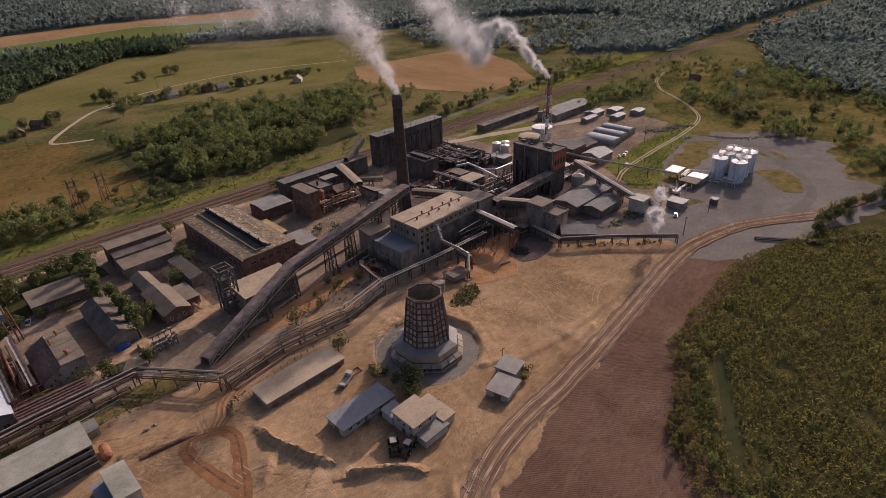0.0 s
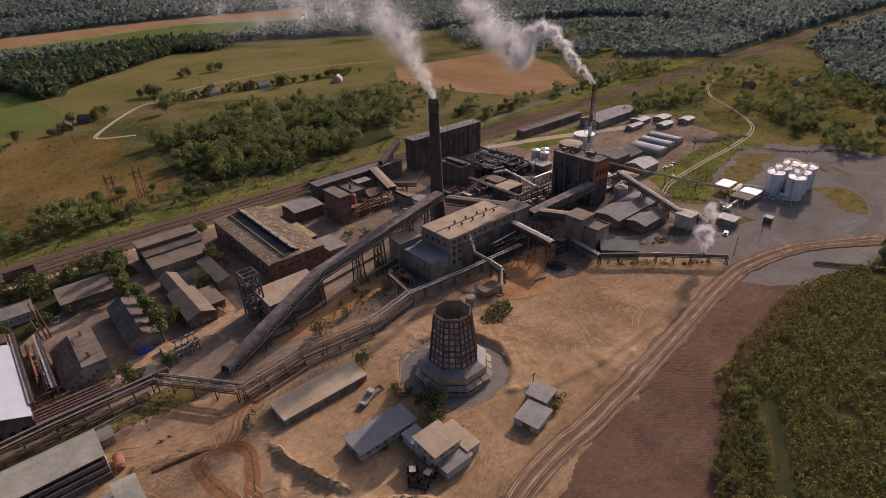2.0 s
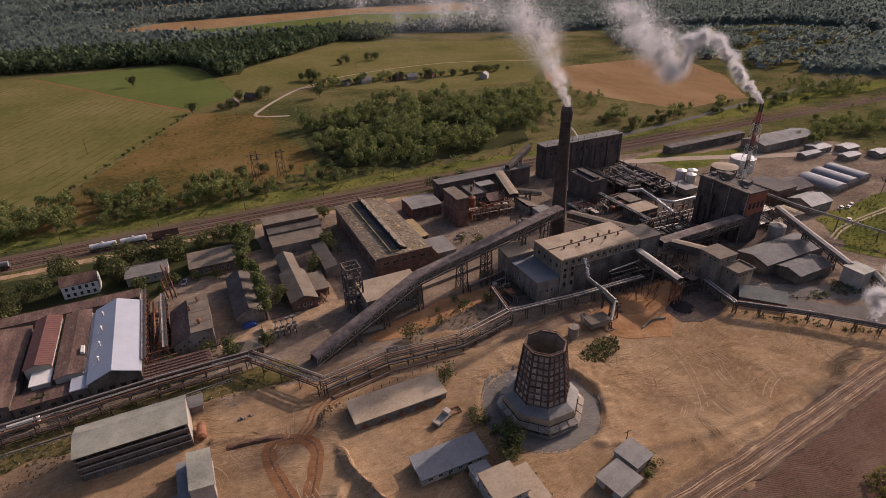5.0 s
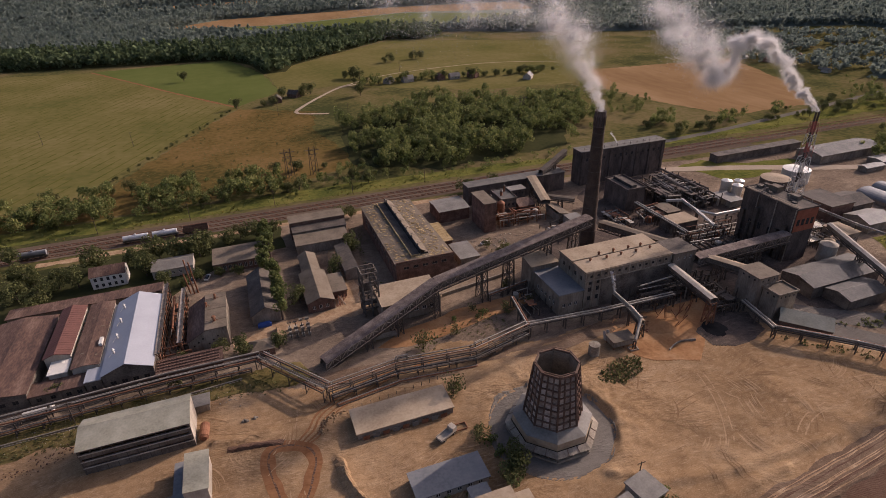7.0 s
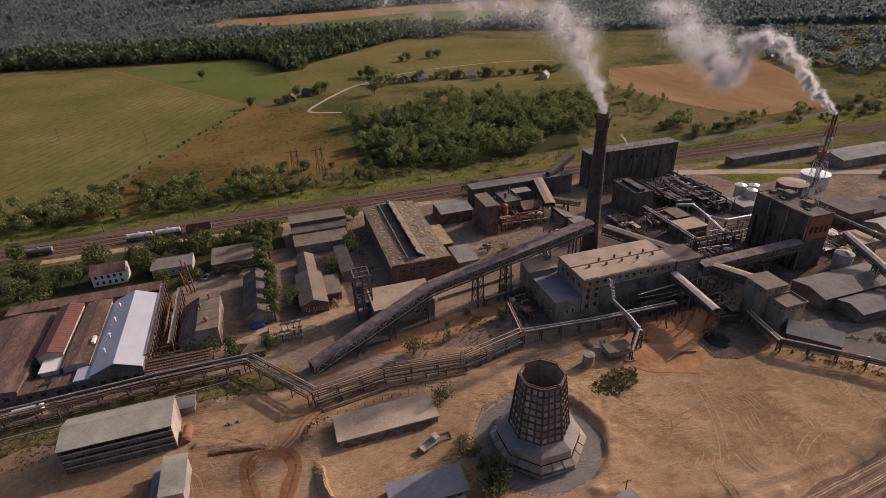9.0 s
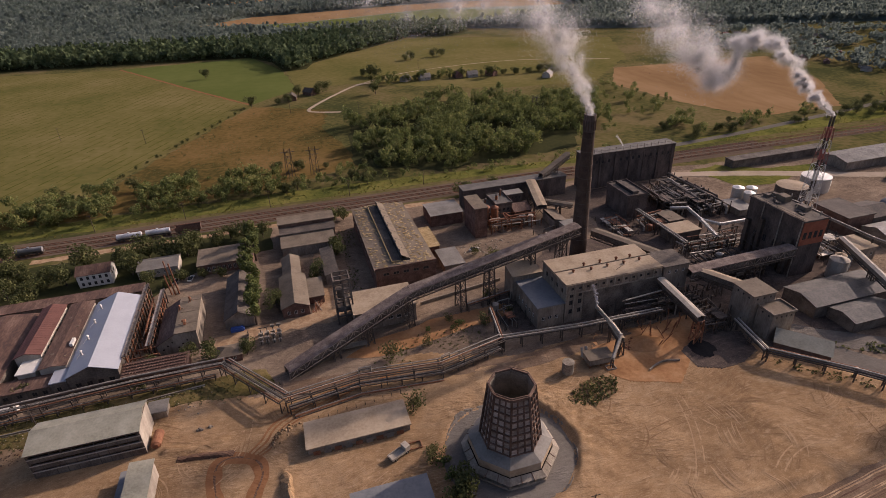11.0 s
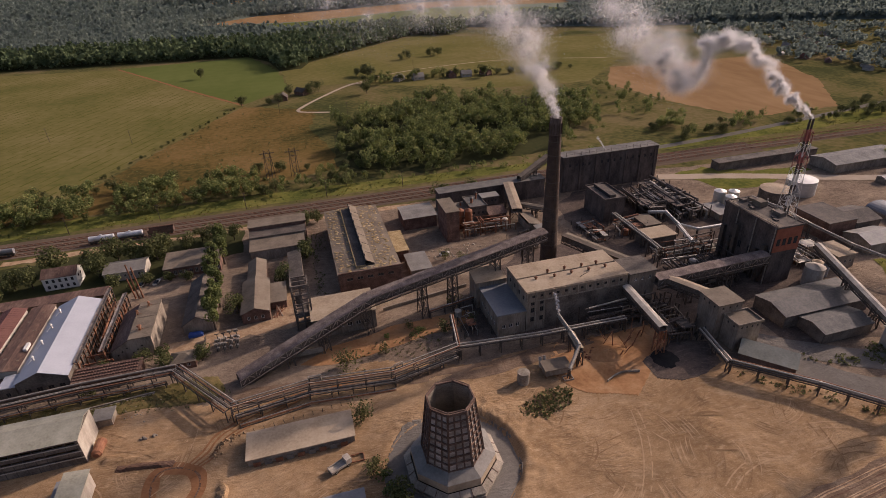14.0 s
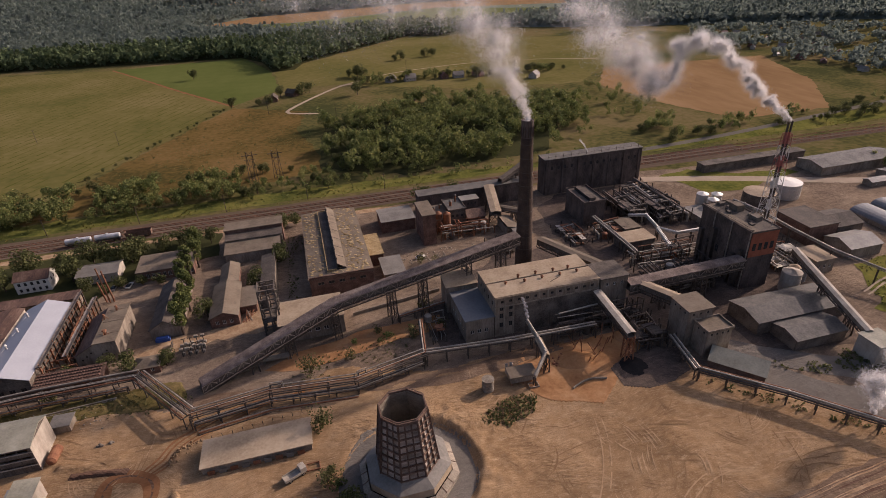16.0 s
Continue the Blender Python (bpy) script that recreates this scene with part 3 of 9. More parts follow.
def gable_roof(root, w, d, z, rise, mat, wall, axis="x", over=0.4, ridge=0.5, t=0.15, ribs=0.0, rib_mat=None):
    """A two-sided roof with its gables; axis: the way of the ridge; ridge: where across it stands."""
    L, B = (w, d) if axis == "x" else (d, w)
    rm = (-B / 2 + B * ridge)
    turn = (lambda x, y, zz: (x, y, zz)) if axis == "x" else (lambda x, y, zz: (-y, x, zz))
    s0, s1 = rise / (rm + B / 2) if ridge > 0 else 0, rise / (B / 2 - rm) if ridge < 1 else 0
    a = L / 2 + over
    for lo, slope, sign in ((-B / 2, s0, -1), (B / 2, s1, 1)):
        if abs(lo - rm) < 0.01:
            continue
        e = lo + sign * over
        ze = z - slope * over
        c = [turn(-a, e, ze + t), turn(a, e, ze + t), turn(a, rm, z + rise + t), turn(-a, rm, z + rise + t)]
        if sign > 0:
            c.reverse()
        pl = part("roof", Mesh().slab(c, t), mat, root)
        if ribs:
            r = Mesh()
            n = int(2 * a / ribs)
            for i in range(n + 1):
                q = -a + 2 * a * i / n
                r.beam(turn(q, e, ze + t + 0.01), turn(q, rm, z + rise + t + 0.01), 0.05, 0.06)
            part("seam", r, rib_mat or mat, pl)
    for q in (-L / 2, L / 2):
        g = Mesh()
        k = 0.4 if q < 0 else -0.4
        o = [turn(q, -B / 2, z), turn(q, B / 2, z), turn(q, rm, z + rise - 0.02)]
        i = [turn(q + k, -B / 2, z), turn(q + k, B / 2, z), turn(q + k, rm, z + rise - 0.02)]
        g.add(o + i, [(0, 1, 2), (5, 4, 3), (0, 3, 4, 1), (1, 4, 5, 2), (2, 5, 3, 0)])
        part("gable", g, wall, root)


def shed(name, x0, x1, y0, y1, h, roof, wall, label, category="building", kind="gable", rise=1.5, axis="x", win=None, doors=None, group="", turn=0, parapet=0.0, over=0.35, ridge=0.5, z0=0.0, ribs=0.0, frame=None, thick=0.4, gaps=None):
    """A building on the plan rectangle, with walls, openings and a roof."""
    w, d = x1 - x0, y1 - y0
    root = thing(name, (x0 + x1) / 2, (y0 + y1) / 2, z0, turn, label, category, group)
    walls(root, w, d, h, wall, win, thick, frame, doors, gaps=gaps)
    if kind == "flat":
        flat_roof(root, w, d, h, roof, over, parapet, wall)
    else:
        gable_roof(root, w, d, h, rise, roof, wall, axis, over, ridge, ribs=ribs)
    return root


# ---------------------------------------------------------------- ground, fields and roads
m = Mesh()
N, R = 24, 4600
m.v = [(-R + 2 * R * i / N, -R + 2 * R * j / N, 0.0) for j in range(N + 1) for i in range(N + 1)]
m.f = [(j * (N + 1) + i, j * (N + 1) + i + 1, (j + 1) * (N + 1) + i + 1, (j + 1) * (N + 1) + i) for j in range(N) for i in range(N)]
solo("ground", m, MEADOW, "open country of dry yellow-green meadow grass", "ground", kind="structure")

patch("ground_olive_field", [(-60, 330), (-46, 354), (-8, 430), (30, 508), (-20, 590), (-117, 753), (-300, 790), (-700, 800), (-700, 420), (-300, 330)], 0.06, OLIVE_FIELD, "large pale olive hay field", "field", 3)
rows_mesh, rg = Mesh(), random.Random(31)
HAY = [(-58, 336), (-44, 360), (-8, 436), (24, 508), (-24, 584), (-118, 744), (-300, 780), (-690, 790), (-690, 430), (-300, 340)]
for k in range(64):
    # along the hay field, broken into stretches
    ux, uy = 0.44, 0.90
    bx, by = -62 - k * 9.5 * uy, 335 + k * 9.5 * ux
    for q in range(70):
        a, w = q * 8.0 + rg.uniform(-1, 1), 0.28 + 0.35 * rg.random()
        px, py = bx + ux * a, by + uy * a - k * 5.0
        if rg.random() < 0.30 or not inside(np.array([px]), np.array([py]), HAY)[0] or not inside(np.array([px + ux * 8]), np.array([py + uy * 8]), HAY)[0]:
            continue
        rows_mesh.add([(px - w * uy, py + w * ux, 0.09), (px + w * uy, py - w * ux, 0.09), (px + 8 * ux + w * uy, py + 8 * uy - w * ux, 0.09), (px + 8 * ux - w * uy, py + 8 * uy + w * ux, 0.09)], [(0, 1, 2, 3)])
        if rg.random() < 0.12:
            c = rg.uniform(3, 9)
            rows_mesh.add([(px, py, 0.095), (px + c * uy, py - c * ux, 0.095), (px + c * uy + 0.4 * ux, py - c * ux + 0.4 * uy, 0.095), (px + 0.4 * ux, py + 0.4 * uy, 0.095)], [(0, 1, 2, 3)])
solo("mown_rows", rows_mesh, MOWN_ROW, "faint darker mowing rows across the hay field", "grass", kind="stuff")
patch("ground_green_field", [(-115, 756), (-20, 594), (32, 515), (70, 560), (62, 650), (50, 700), (27, 765)], 0.06, GREEN_FIELD, "fresh green mown field", "field", 3)
patch("ground_dry_meadow", [(-44, 352), (30, 506), (90, 470), (80, 420), (95, 330), (40, 312), (-40, 306), (-300, 300), (-300, 326)], 0.04, BROWN_MEADOW, "brown dry meadow beside the railway", "field", 4)
patch("ground_far_meadow", [(70, 560), (66, 650), (110, 700), (250, 830), (480, 690), (420, 560), (330, 470), (240, 480), (120, 560)], 0.04, OLIVE_FIELD, "pale green grazed meadow", "field", 5)
patch("ground_stubble_field", [(377, 515), (338, 452), (352, 372), (372, 322), (446, 321), (500, 390), (545, 498)], 0.07, PINK_FIELD, "pinkish stubble field after harvest", "field", 3)
patch("ground_far_stubble", [(-75, 1165), (110, 1120), (385, 1205), (640, 1120), (690, 1300), (380, 1330), (30, 1275)], 0.07, PINK_FIELD, "far pink stubble field", "field", 6)
patch("ground_far_green", [(-70, 1150), (-60, 1070), (110, 930), (330, 880), (520, 920), (640, 1010), (385, 1195), (110, 1112)], 0.07, GREEN_FIELD, "far green field below the stubble", "field", 6)
patch("ground_far_band", [(-250, 1500), (-60, 1440), (260, 1490), (420, 1640), (100, 1760), (-200, 1700)], 0.07, PINK_FIELD, "far pale pink field among woods", "field", 6)
patch("ground_east_meadow", [(300, 150), (380, 160), (420, 190), (480, 220), (560, 240), (640, 200), (640, 20), (460, -40), (330, -20), (330, 40)], 0.04, EAST_GRASS, "rough golden meadow with bushes", "field", 5)
patch("ground_verge", [(-300, 290), (100, 288), (300, 286), (700, 290), (700, 306), (430, 309), (240, 292), (90, 302), (-300, 306)], 0.08, BRIGHT_GRASS, "bright grass verge along the railway", "grass", 2)
patch("ground_works", [(-90, 136), (-20, 138), (30, 132), (60, 126), (110, 126), (170, 106), (196, 92), (222, 88), (262, 92), (300, 130), (380, 160), (395, 215), (350, 246), (250, 262), (60, 262), (-60, 258), (-140, 250)], 0.08, CONCRETE_YARD, "dusty grey works yard of broken concrete", "yard", 2)
patch("ground_tank_apron", [(200, 118), (222, 98), (244, 86), (262, 90), (270, 106), (276, 116), (300, 124), (318, 140), (340, 142), (352, 132), (376, 126), (390, 112), (412, 92), (396, 76), (402, 62), (378, 62), (362, 50), (338, 44), (340, 16), (300, 24), (262, 36), (240, 46), (212, 54), (200, 78), (192, 100)], 0.12, GRAVEL, "grey gravel apron round the storage tanks", "yard", 7)
patch("ground_green_strip", [(258, 122), (276, 148), (300, 152), (340, 152), (372, 154), (396, 160), (402, 150), (388, 140), (362, 134), (330, 132), (300, 126), (276, 114), (264, 110)], 0.2, BRIGHT_GRASS, "grass strip beside the old siding", "grass", 4)
patch("ground_apron_earth", [(272, 112), (300, 122), (330, 128), (352, 128), (362, 118), (340, 112), (318, 112), (296, 106), (280, 104)], 0.2, WEEDS, "trodden dark earth beside the gravel", "ground", 5)
patch("ground_apron_grass", [(322, 82), (331, 72), (320, 57), (303, 54), (300, 62), (310, 72)], 0.2, WEEDS, "dry grass patch on the gravel apron", "grass", 4)
patch("ground_apron_grass", [(352, 92), (360, 84), (352, 74), (342, 74)], 0.2, WEEDS, "dry grass patch on the gravel apron", "grass", 3)
strip("road_apron", [(258, 62), (276, 66), (292, 70), (300, 78), (292, 82), (284, 92)], 5, 0.21, ASPHALT, "dusty wheel track over the gravel apron", "track", 1.5)
strip("road_apron", [(276, 52), (300, 50), (322, 58), (345, 76), (362, 98), (364, 122), (356, 140)], 5, 0.22, ASPHALT, "worn track round the gravel apron", "track", 1.5)
for off in (-0.9, 0.9):
    strip("road_siding", [(262, 132 + off), (279, 137 + off), (317, 139.6 + off), (366, 141 + off), (402, 147 + off), (428, 164 + off), (450, 186 + off), (470, 208 + off), (500, 226 + off), (535, 236 + off)], 0.8, 0.24, CHALK, "pale wheel rut through the grass", "rut", 0.3)
RIDGES = [  # crest line, height, inner and outer reach of the bank
    ([(39, 114), (40.5, 106), (44, 97), (46, 92)], 0.8, 1.4, 5.0),
    ([(36, 80), (42, 84), (47, 86), (53, 79), (60, 72)], 0.8, 1.4, 4.0),
    ([(34, 100), (37, 104), (40, 105)], 1.2, 0.8, 4.0),
    ([(10, 133), (18, 131), (24, 132)], 0.9, 0.7, 2.0),
    ([(48, 49.5), (64, 65), (90, 69.5), (116, 71), (140, 73)], 0.9, 0.9, 2.5),
    ([(100, 87), (112, 80), (128, 77), (160, 76), (196, 80)], 0.7, 0.9, 2.5),
    ([(60, 137.2), (84, 134.6), (104, 136.6), (118, 136)], 0.5, 0.5, 1.5),
    ([(44, 131.3), (40, 130.5), (37.5, 127)], 0.9, 0.6, 1.5),
    ([(42, 92), (30, 84), (22, 80)], 0.8, 0.8, 4.0),
]


def yard_z(x, y):
    """Height of the trodden sand: swells, clods, banks, and the bank round the cooling tower."""
    p = Vector((x, y, 0))
    z = 0.30 + 0.14 * noise.noise(p * 0.05) + 0.10 * noise.noise(p * 0.2) + 0.08 * noise.noise(p * 0.55) + 0.10 * (0.5 - abs(noise.noise((x * 0.35 + y * 0.2, y * 0.9 - x * 0.25, 2))))
    for line, h, a, c in RIDGES:
        best, side = 1e9, 1
        for (x0, y0), (x1, y1) in zip(line, line[1:]):
            dx, dy = x1 - x0, y1 - y0
            t = max(0, min(1, ((x - x0) * dx + (y - y0) * dy) / (dx * dx + dy * dy)))
            d = math.hypot(x - x0 - t * dx, y - y0 - t * dy)
            if d < best:
                best, side = d, dx * (y - y0) - dy * (x - x0)
        w = c if side > 0 else a
        if best < w * 2:
            z += h * math.exp(-(best / w) ** 2 * 1.6) * (0.85 + 0.4 * noise.noise(p * 0.22))
    r = math.hypot(x - 94.2, y - 105.6)
    if r < 30:
        k = (r - 16.2) / 1.6 if r < 17.8 else 1 - (r - 17.8) / 11
        k = max(0.0, min(1.0, k))
        east = 0.55 + 0.45 * math.cos(math.atan2(y - 105.6, x - 94.2) - 0.6)
        z += 1.9 * k * east * (0.85 + 0.4 * noise.noise(p * 0.5))
        if r < 16.5:
            z = min(z, 0.24)
    return z


def yard(name, outline, step, mat, label, lift=0.0):
    """A sheet of ground that follows yard_z, with an uneven edge."""
    xs, ys = [p[0] for p in outline], [p[1] for p in outline]
    ax, ay = np.arange(min(xs), max(xs) + step, step), np.arange(min(ys), max(ys) + step, step)
    gx, gy = np.meshgrid(ax, ay)
    wob = np.array([noise.noise((x * 0.11, y * 0.11, 4)) for x, y in zip(gx.ravel(), gy.ravel())]) * 2.2
    ok = inside(gx.ravel() + wob, gy.ravel() - wob, outline)
    z = np.array([yard_z(x, y) + lift if k else -0.3 for x, y, k in zip(gx.ravel(), gy.ravel(), ok)])
    v = np.stack([gx.ravel(), gy.ravel(), z], -1)
    nx = len(ax)
    i, j = np.meshgrid(np.arange(nx - 1), np.arange(len(ay) - 1))
    k = (j * nx + i).ravel()
    live = ok[k] | ok[k + 1] | ok[k + nx] | ok[k + nx + 1]
    k = k[live]
    f = np.concatenate([np.stack([k, k + 1, k + nx + 1], -1), np.stack([k, k + nx + 1, k + nx], -1)])
    ob = new(name, tri_mesh(name, v, f, mat))
    ob.data.polygons.foreach_set("use_smooth", np.ones(len(f), bool))
    return tagged(ob, label, "yard", kind="structure")


yard("ground_sand", [(-70, 146), (-10, 151), (22, 152), (44, 142), (80, 150), (112, 140), (150, 142), (182, 122), (200, 100), (215, 84), (212, 73), (204, 70), (160, 66), (118, 62), (70, 54), (20, 18), (-40, 20), (-100, 60), (-110, 120)], 0.8, SAND, "open yard of pale scraped sand")
yard("ground_tower_gravel", [(94.2 + 17 * math.cos(radians(a)), 105.6 + 17 * math.sin(radians(a))) for a in range(0, 360, 12)], 0.35, GRAVEL, "grey gravel ring round the cooling tower", 0.05)
patch("ground_bare_soil", [(52, 50), (66, 58), (114, 64.5), (160, 68), (208, 72), (232, 66), (222, 47), (152, 47), (136, 38), (114, 27), (82, -16), (40, -62), (-60, -60), (-20, 0)], 0.10, BARE, "graded bare red-brown soil", "ground", 2)
patch("ground_plantation", [(150, 53), (216, 58), (262, 40), (330, 30), (420, -60), (420, -200), (60, -200), (40, -60), (72, -8), (108, 33), (132, 43)], 0.05, PLANT_FLOOR, "weedy floor of a young plantation", "ground", 2)
patch("ground_wood_floor", [(88, 330), (100, 425), (170, 462), (285, 412), (225, 312), (135, 304)], 0.09, FOREST_FLOOR, "floor of a small wood painted darker for its shade", "ground", 4)
yard("ground_weeds", [(-80, 146), (-22, 146.5), (6, 152), (22, 148), (38, 150), (36, 158), (22, 160), (-40, 158), (-80, 156)], 0.4, WEEDS, "strip of dry weeds under the pipeline", 0.06)
yard("ground_orange_clay", [(140, 141), (172, 141), (176, 130), (158, 118), (150, 112), (136, 118), (130, 128), (134, 136)], 0.4, ORANGE, "spilled orange clay on the yard", 0.06)
# slag dust, and the shadow beside the hopper house painted as dark ground
yard("ground_slag", [(159, 116), (166, 113.5), (174, 113.5), (181, 117), (184, 126), (176, 131), (166, 129), (160, 123)], 0.4, SOOT_SHADE_YARD, "slag dust with the hopper house shadow painted in", 0.08)
patch("ground_soot", [(130, 146), (150, 147), (182, 146), (184, 136), (200, 138), (222, 138), (246, 140), (250, 172), (246, 200), (240, 246), (200, 248), (184, 236), (180, 200), (150, 200), (132, 186), (118, 176), (112, 150)], 0.14, SOOT_SHADE_YARD, "soot-darkened ground of the inner works", "yard", 4)
patch("ground_soot", [(206, 140), (206, 116), (236, 112), (248, 124), (246, 140)], 0.15, SOOT_SHADE_YARD, "dark ground round the warehouses", "yard", 2)
# dark floor colour painted as the shade below the yard trees
patch("ground_soot", [(-90, 212), (-8, 212), (6, 228), (40, 240), (40, 262), (-60, 258), (-120, 250)], 0.12, FOREST_FLOOR, "ground painted darker for the shade of the yard trees", "yard", 3)
patch("ground_clay_bank", [(70, 152), (118, 160), (118, 168), (92, 166), (70, 162), (60, 156)], 0.20, ORANGE, "orange clay bank under the conveyor", "ground", 2)
patch("ground_green_island", [(260, 250), (280, 254), (300, 240), (328, 236), (330, 230), (287, 221), (269, 225), (266, 238)], 0.2, BRIGHT_GRASS, "grass patch behind the storage tanks", "grass", 2)

HAUL = [(-10, 12), (64, 58.6), (112, 65), (127, 66), (160, 69), (198, 72.6), (220, 72), (247, 64.5), (265, 53.5), (282, 42), (320, 30)]
strip("road_haul", HAUL, 7.4, 0.42, ROAD, "wide rutted dirt haul road", "road", 0.9, step=2.0, crown=0.12, skirt=0.3)
for k, off in enumerate((-3.6, -2.3, -1.2, 1.0, 2.4, 3.6)):
    strip("road_rut", [(x + off * 0.25, y + off * 0.72) for x, y in HAUL[:-1]], 0.45, 0.52 - abs(off) * 0.012, TRACK if k in (1, 4) else BARE, "packed wheel rut along the haul road", "rut", 0.35, step=1.5)
strip("road_yard", [(64, 262), (62, 240), (60, 224), (58, 208), (58, 190), (54, 178)], 8, 0.13, TRACK, "pale dusty lane between the stores", "road", 2.0)
strip("road_yard", [(-60, 263), (0, 263), (40, 263), (90, 262), (130, 262)], 4, 0.13, TRACK, "pale trodden strip beside the rails", "road", 1.0)
# pale dust strip whose tone also paints the sun on the lower yard
strip("road_yard", [(16, 176), (30, 178), (44, 180), (56, 180), (68, 184)], 7, 0.14, TRACK, "pale dust of the lower yard with sunlight painted in", "road", 2.5)
strip("road_works", [(40, 147), (75, 143), (112, 136), (150, 140)], 6, 0.07, ROAD, "dirt road along the pipeline", "road", 0.8, step=0.8, ground=yard_z)
strip("road_main", [(229, 288), (300, 293), (349, 298), (445, 312), (560, 330), (760, 360)], 5, 0.10, ASPHALT, "grey country road", "road", 0.3)
strip("road_field", [(98, 458), (80, 466), (74, 474), (84, 494), (104, 524), (124, 549), (142, 556)], 3.2, 0.12, CHALK, "pale gravel farm road", "road", 0.4)
strip("road_meadow", [(124, 552), (190, 590), (300, 600), (400, 560)], 1.7, 0.11, CHALK, "thin pale farm track across the meadow", "road", 0.4)
strip("road_field_edge", [(30, 512), (-20, 592), (-60, 660), (-117, 755)], 3, 0.12, CLAY, "grassy field boundary track", "road", 0.8)
strip("road_east", [(250, 88), (230, 100), (205, 116), (196, 124)], 9, 0.2, GRAVEL, "grey gravel works road", "road", 0.8)
strip("road_north", [(250, 250), (290, 236), (340, 214), (380, 200)], 7, 0.22, CHALK, "pale dusty road behind the works", "road", 0.8)


for k, off in enumerate((-4.4, -3.7, -2.9, -2.2, -1.3, -0.5, 0.4, 1.2, 2.1, 2.8, 3.6, 4.3)):
    strip("road_rut", [(x + off * 0.25, y + off * 0.72) for x, y in HAUL[:-1]], 0.18 + 0.12 * (k % 3), 0.535 - abs(off) * 0.012, (TRACK, ROAD, BARE, ROAD, TRACK)[k % 5], "packed wheel rut along the haul road", "rut", 0.3, step=1.5)
RING = [(26.5, 101), (24.5, 108.5), (22.9, 116.8), (22.3, 121), (23.2, 124.5), (25.9, 125.7), (29.6, 124.7), (32.8, 122.1), (33.8, 118.4), (32.5, 113.5), (29.3, 105.1), (22, 88), (15, 70)]
strip("road_ring", RING, 3.6, 0.06, CLAY, "ochre wheel track turning in a loop", "track", 0.9, step=0.6, ground=yard_z)
strip("road_ring", [(x + 0.3, y) for x, y in RING], 0.5, 0.075, BARE, "dark rut in the loop track", "track", 0.3, step=0.6, ground=yard_z)
for off in (-1.4, -0.4, 0.7, 1.5):
    strip("road_ring", [(30 + off, 123 - off * 0.3), (35.2 + off, 127.6 - off), (40 + off, 133.7 - off), (56 + off, 141 - off), (75, 143 + off)], 0.6, 0.08, CLAY, "ochre wheel track leading to the works", "track", 0.3, step=0.8, ground=yard_z)


def wheel_marks(name, n, mat, width, label, seed, lift):
    """Bent wheel marks wandering over the sand, two by two."""
    g, m = random.Random(seed), Mesh()
    for _ in range(n):
        x, y, a, c = g.uniform(-20, 205), g.uniform(68, 140), g.uniform(-0.5, 0.9), g.uniform(-0.05, 0.05)
        run, pts = g.uniform(10, 30), []
        for k in range(int(run / 0.8)):
            x, y, a = x + 0.8 * math.cos(a), y + 0.8 * math.sin(a), a + c * 0.8
            pts.append((x, y, a))
        for side in (-0.95, 0.95):
            row = []
            for x1, y1, a1 in pts:
                u, w = -math.sin(a1), math.cos(a1)
                q = [(x1 + u * (side + e), y1 + w * (side + e)) for e in (-width / 2 - 0.12 * noise.noise((x1, y1, 1)), width / 2 + 0.12 * noise.noise((x1, y1, 7)))]
                ok = noise.noise((x1 * 0.35, y1 * 0.35, side)) > -0.3 and all(inside(np.array([px]), np.array([py]), SAND_EDGE)[0] and math.hypot(px - 94.2, py - 105.6) > 30 for px, py in q)
                row.append([(px, py, yard_z(px, py) + lift) for px, py in q] if ok else None)
            for p, q in zip(row, row[1:]):
                if p and q:
                    k = len(m.v)
                    m.v += [p[0], p[1], q[1], q[0]]
                    m.f.append((k, k + 3, k + 2, k + 1))
    return solo(name, m, mat, label, "track", kind="stuff")


SAND_EDGE = [(-60, 140), (20, 146), (44, 138), (80, 140), (112, 134), (136, 116), (160, 112), (180, 106), (200, 92), (204, 76), (160, 74), (118, 72), (80, 70), (46, 60), (0, 30), (-60, 60)]
wheel_marks("wheel_marks", 16, SCRAPE_PALE, 0.34, "pale wheel marks over the sand", 5, 0.055)
wheel_marks("wheel_marks", 30, SCRAPE_DARK, 0.3, "dark wheel marks over the sand", 8, 0.06)


def scrape_arcs(n, mat, label, seed, lift):
    """Bundles of thin bent blade marks, side by side."""
    g, m = random.Random(seed), Mesh()
    for _ in range(n):
        cx, cy, r, a0 = g.uniform(105, 205), g.uniform(74, 128), g.uniform(6, 26), g.uniform(0, 6.28)
        if g.random() < 0.35:
            cx, cy = g.uniform(-10, 95), g.uniform(80, 138)
        for k in range(g.randrange(3, 8)):
            rk, a1, span, w = r + k * g.uniform(0.5, 1.1), a0 + g.uniform(-0.12, 0.12), g.uniform(3, 9) / r, g.uniform(0.08, 0.2)
            count, row = max(4, int(span * rk / 0.8)), []
            for q in range(count + 1):
                a = a1 + span * q / count
                e = w * min(1, 3 * min(q, count - q) / count + 0.1)
                pts = [(cx + (rk + d) * math.cos(a), cy + (rk + d) * math.sin(a)) for d in (-e, e)]
                ok = all(inside(np.array([x]), np.array([y]), SAND_EDGE)[0] and math.hypot(x - 94.2, y - 105.6) > 30 and not (36 < x < 82 and 76 < y < 134) for x, y in pts)
                row.append([(x, y, yard_z(x, y) + lift) for x, y in pts] if ok else None)
            for p, q in zip(row, row[1:]):
                if p and q:
                    c = len(m.v)
                    m.v += [p[0], p[1], q[1], q[0]]
                    m.f.append((c, c + 1, c + 2, c + 3))
    return solo("scrape_marks", m, mat, label, "track", kind="stuff")


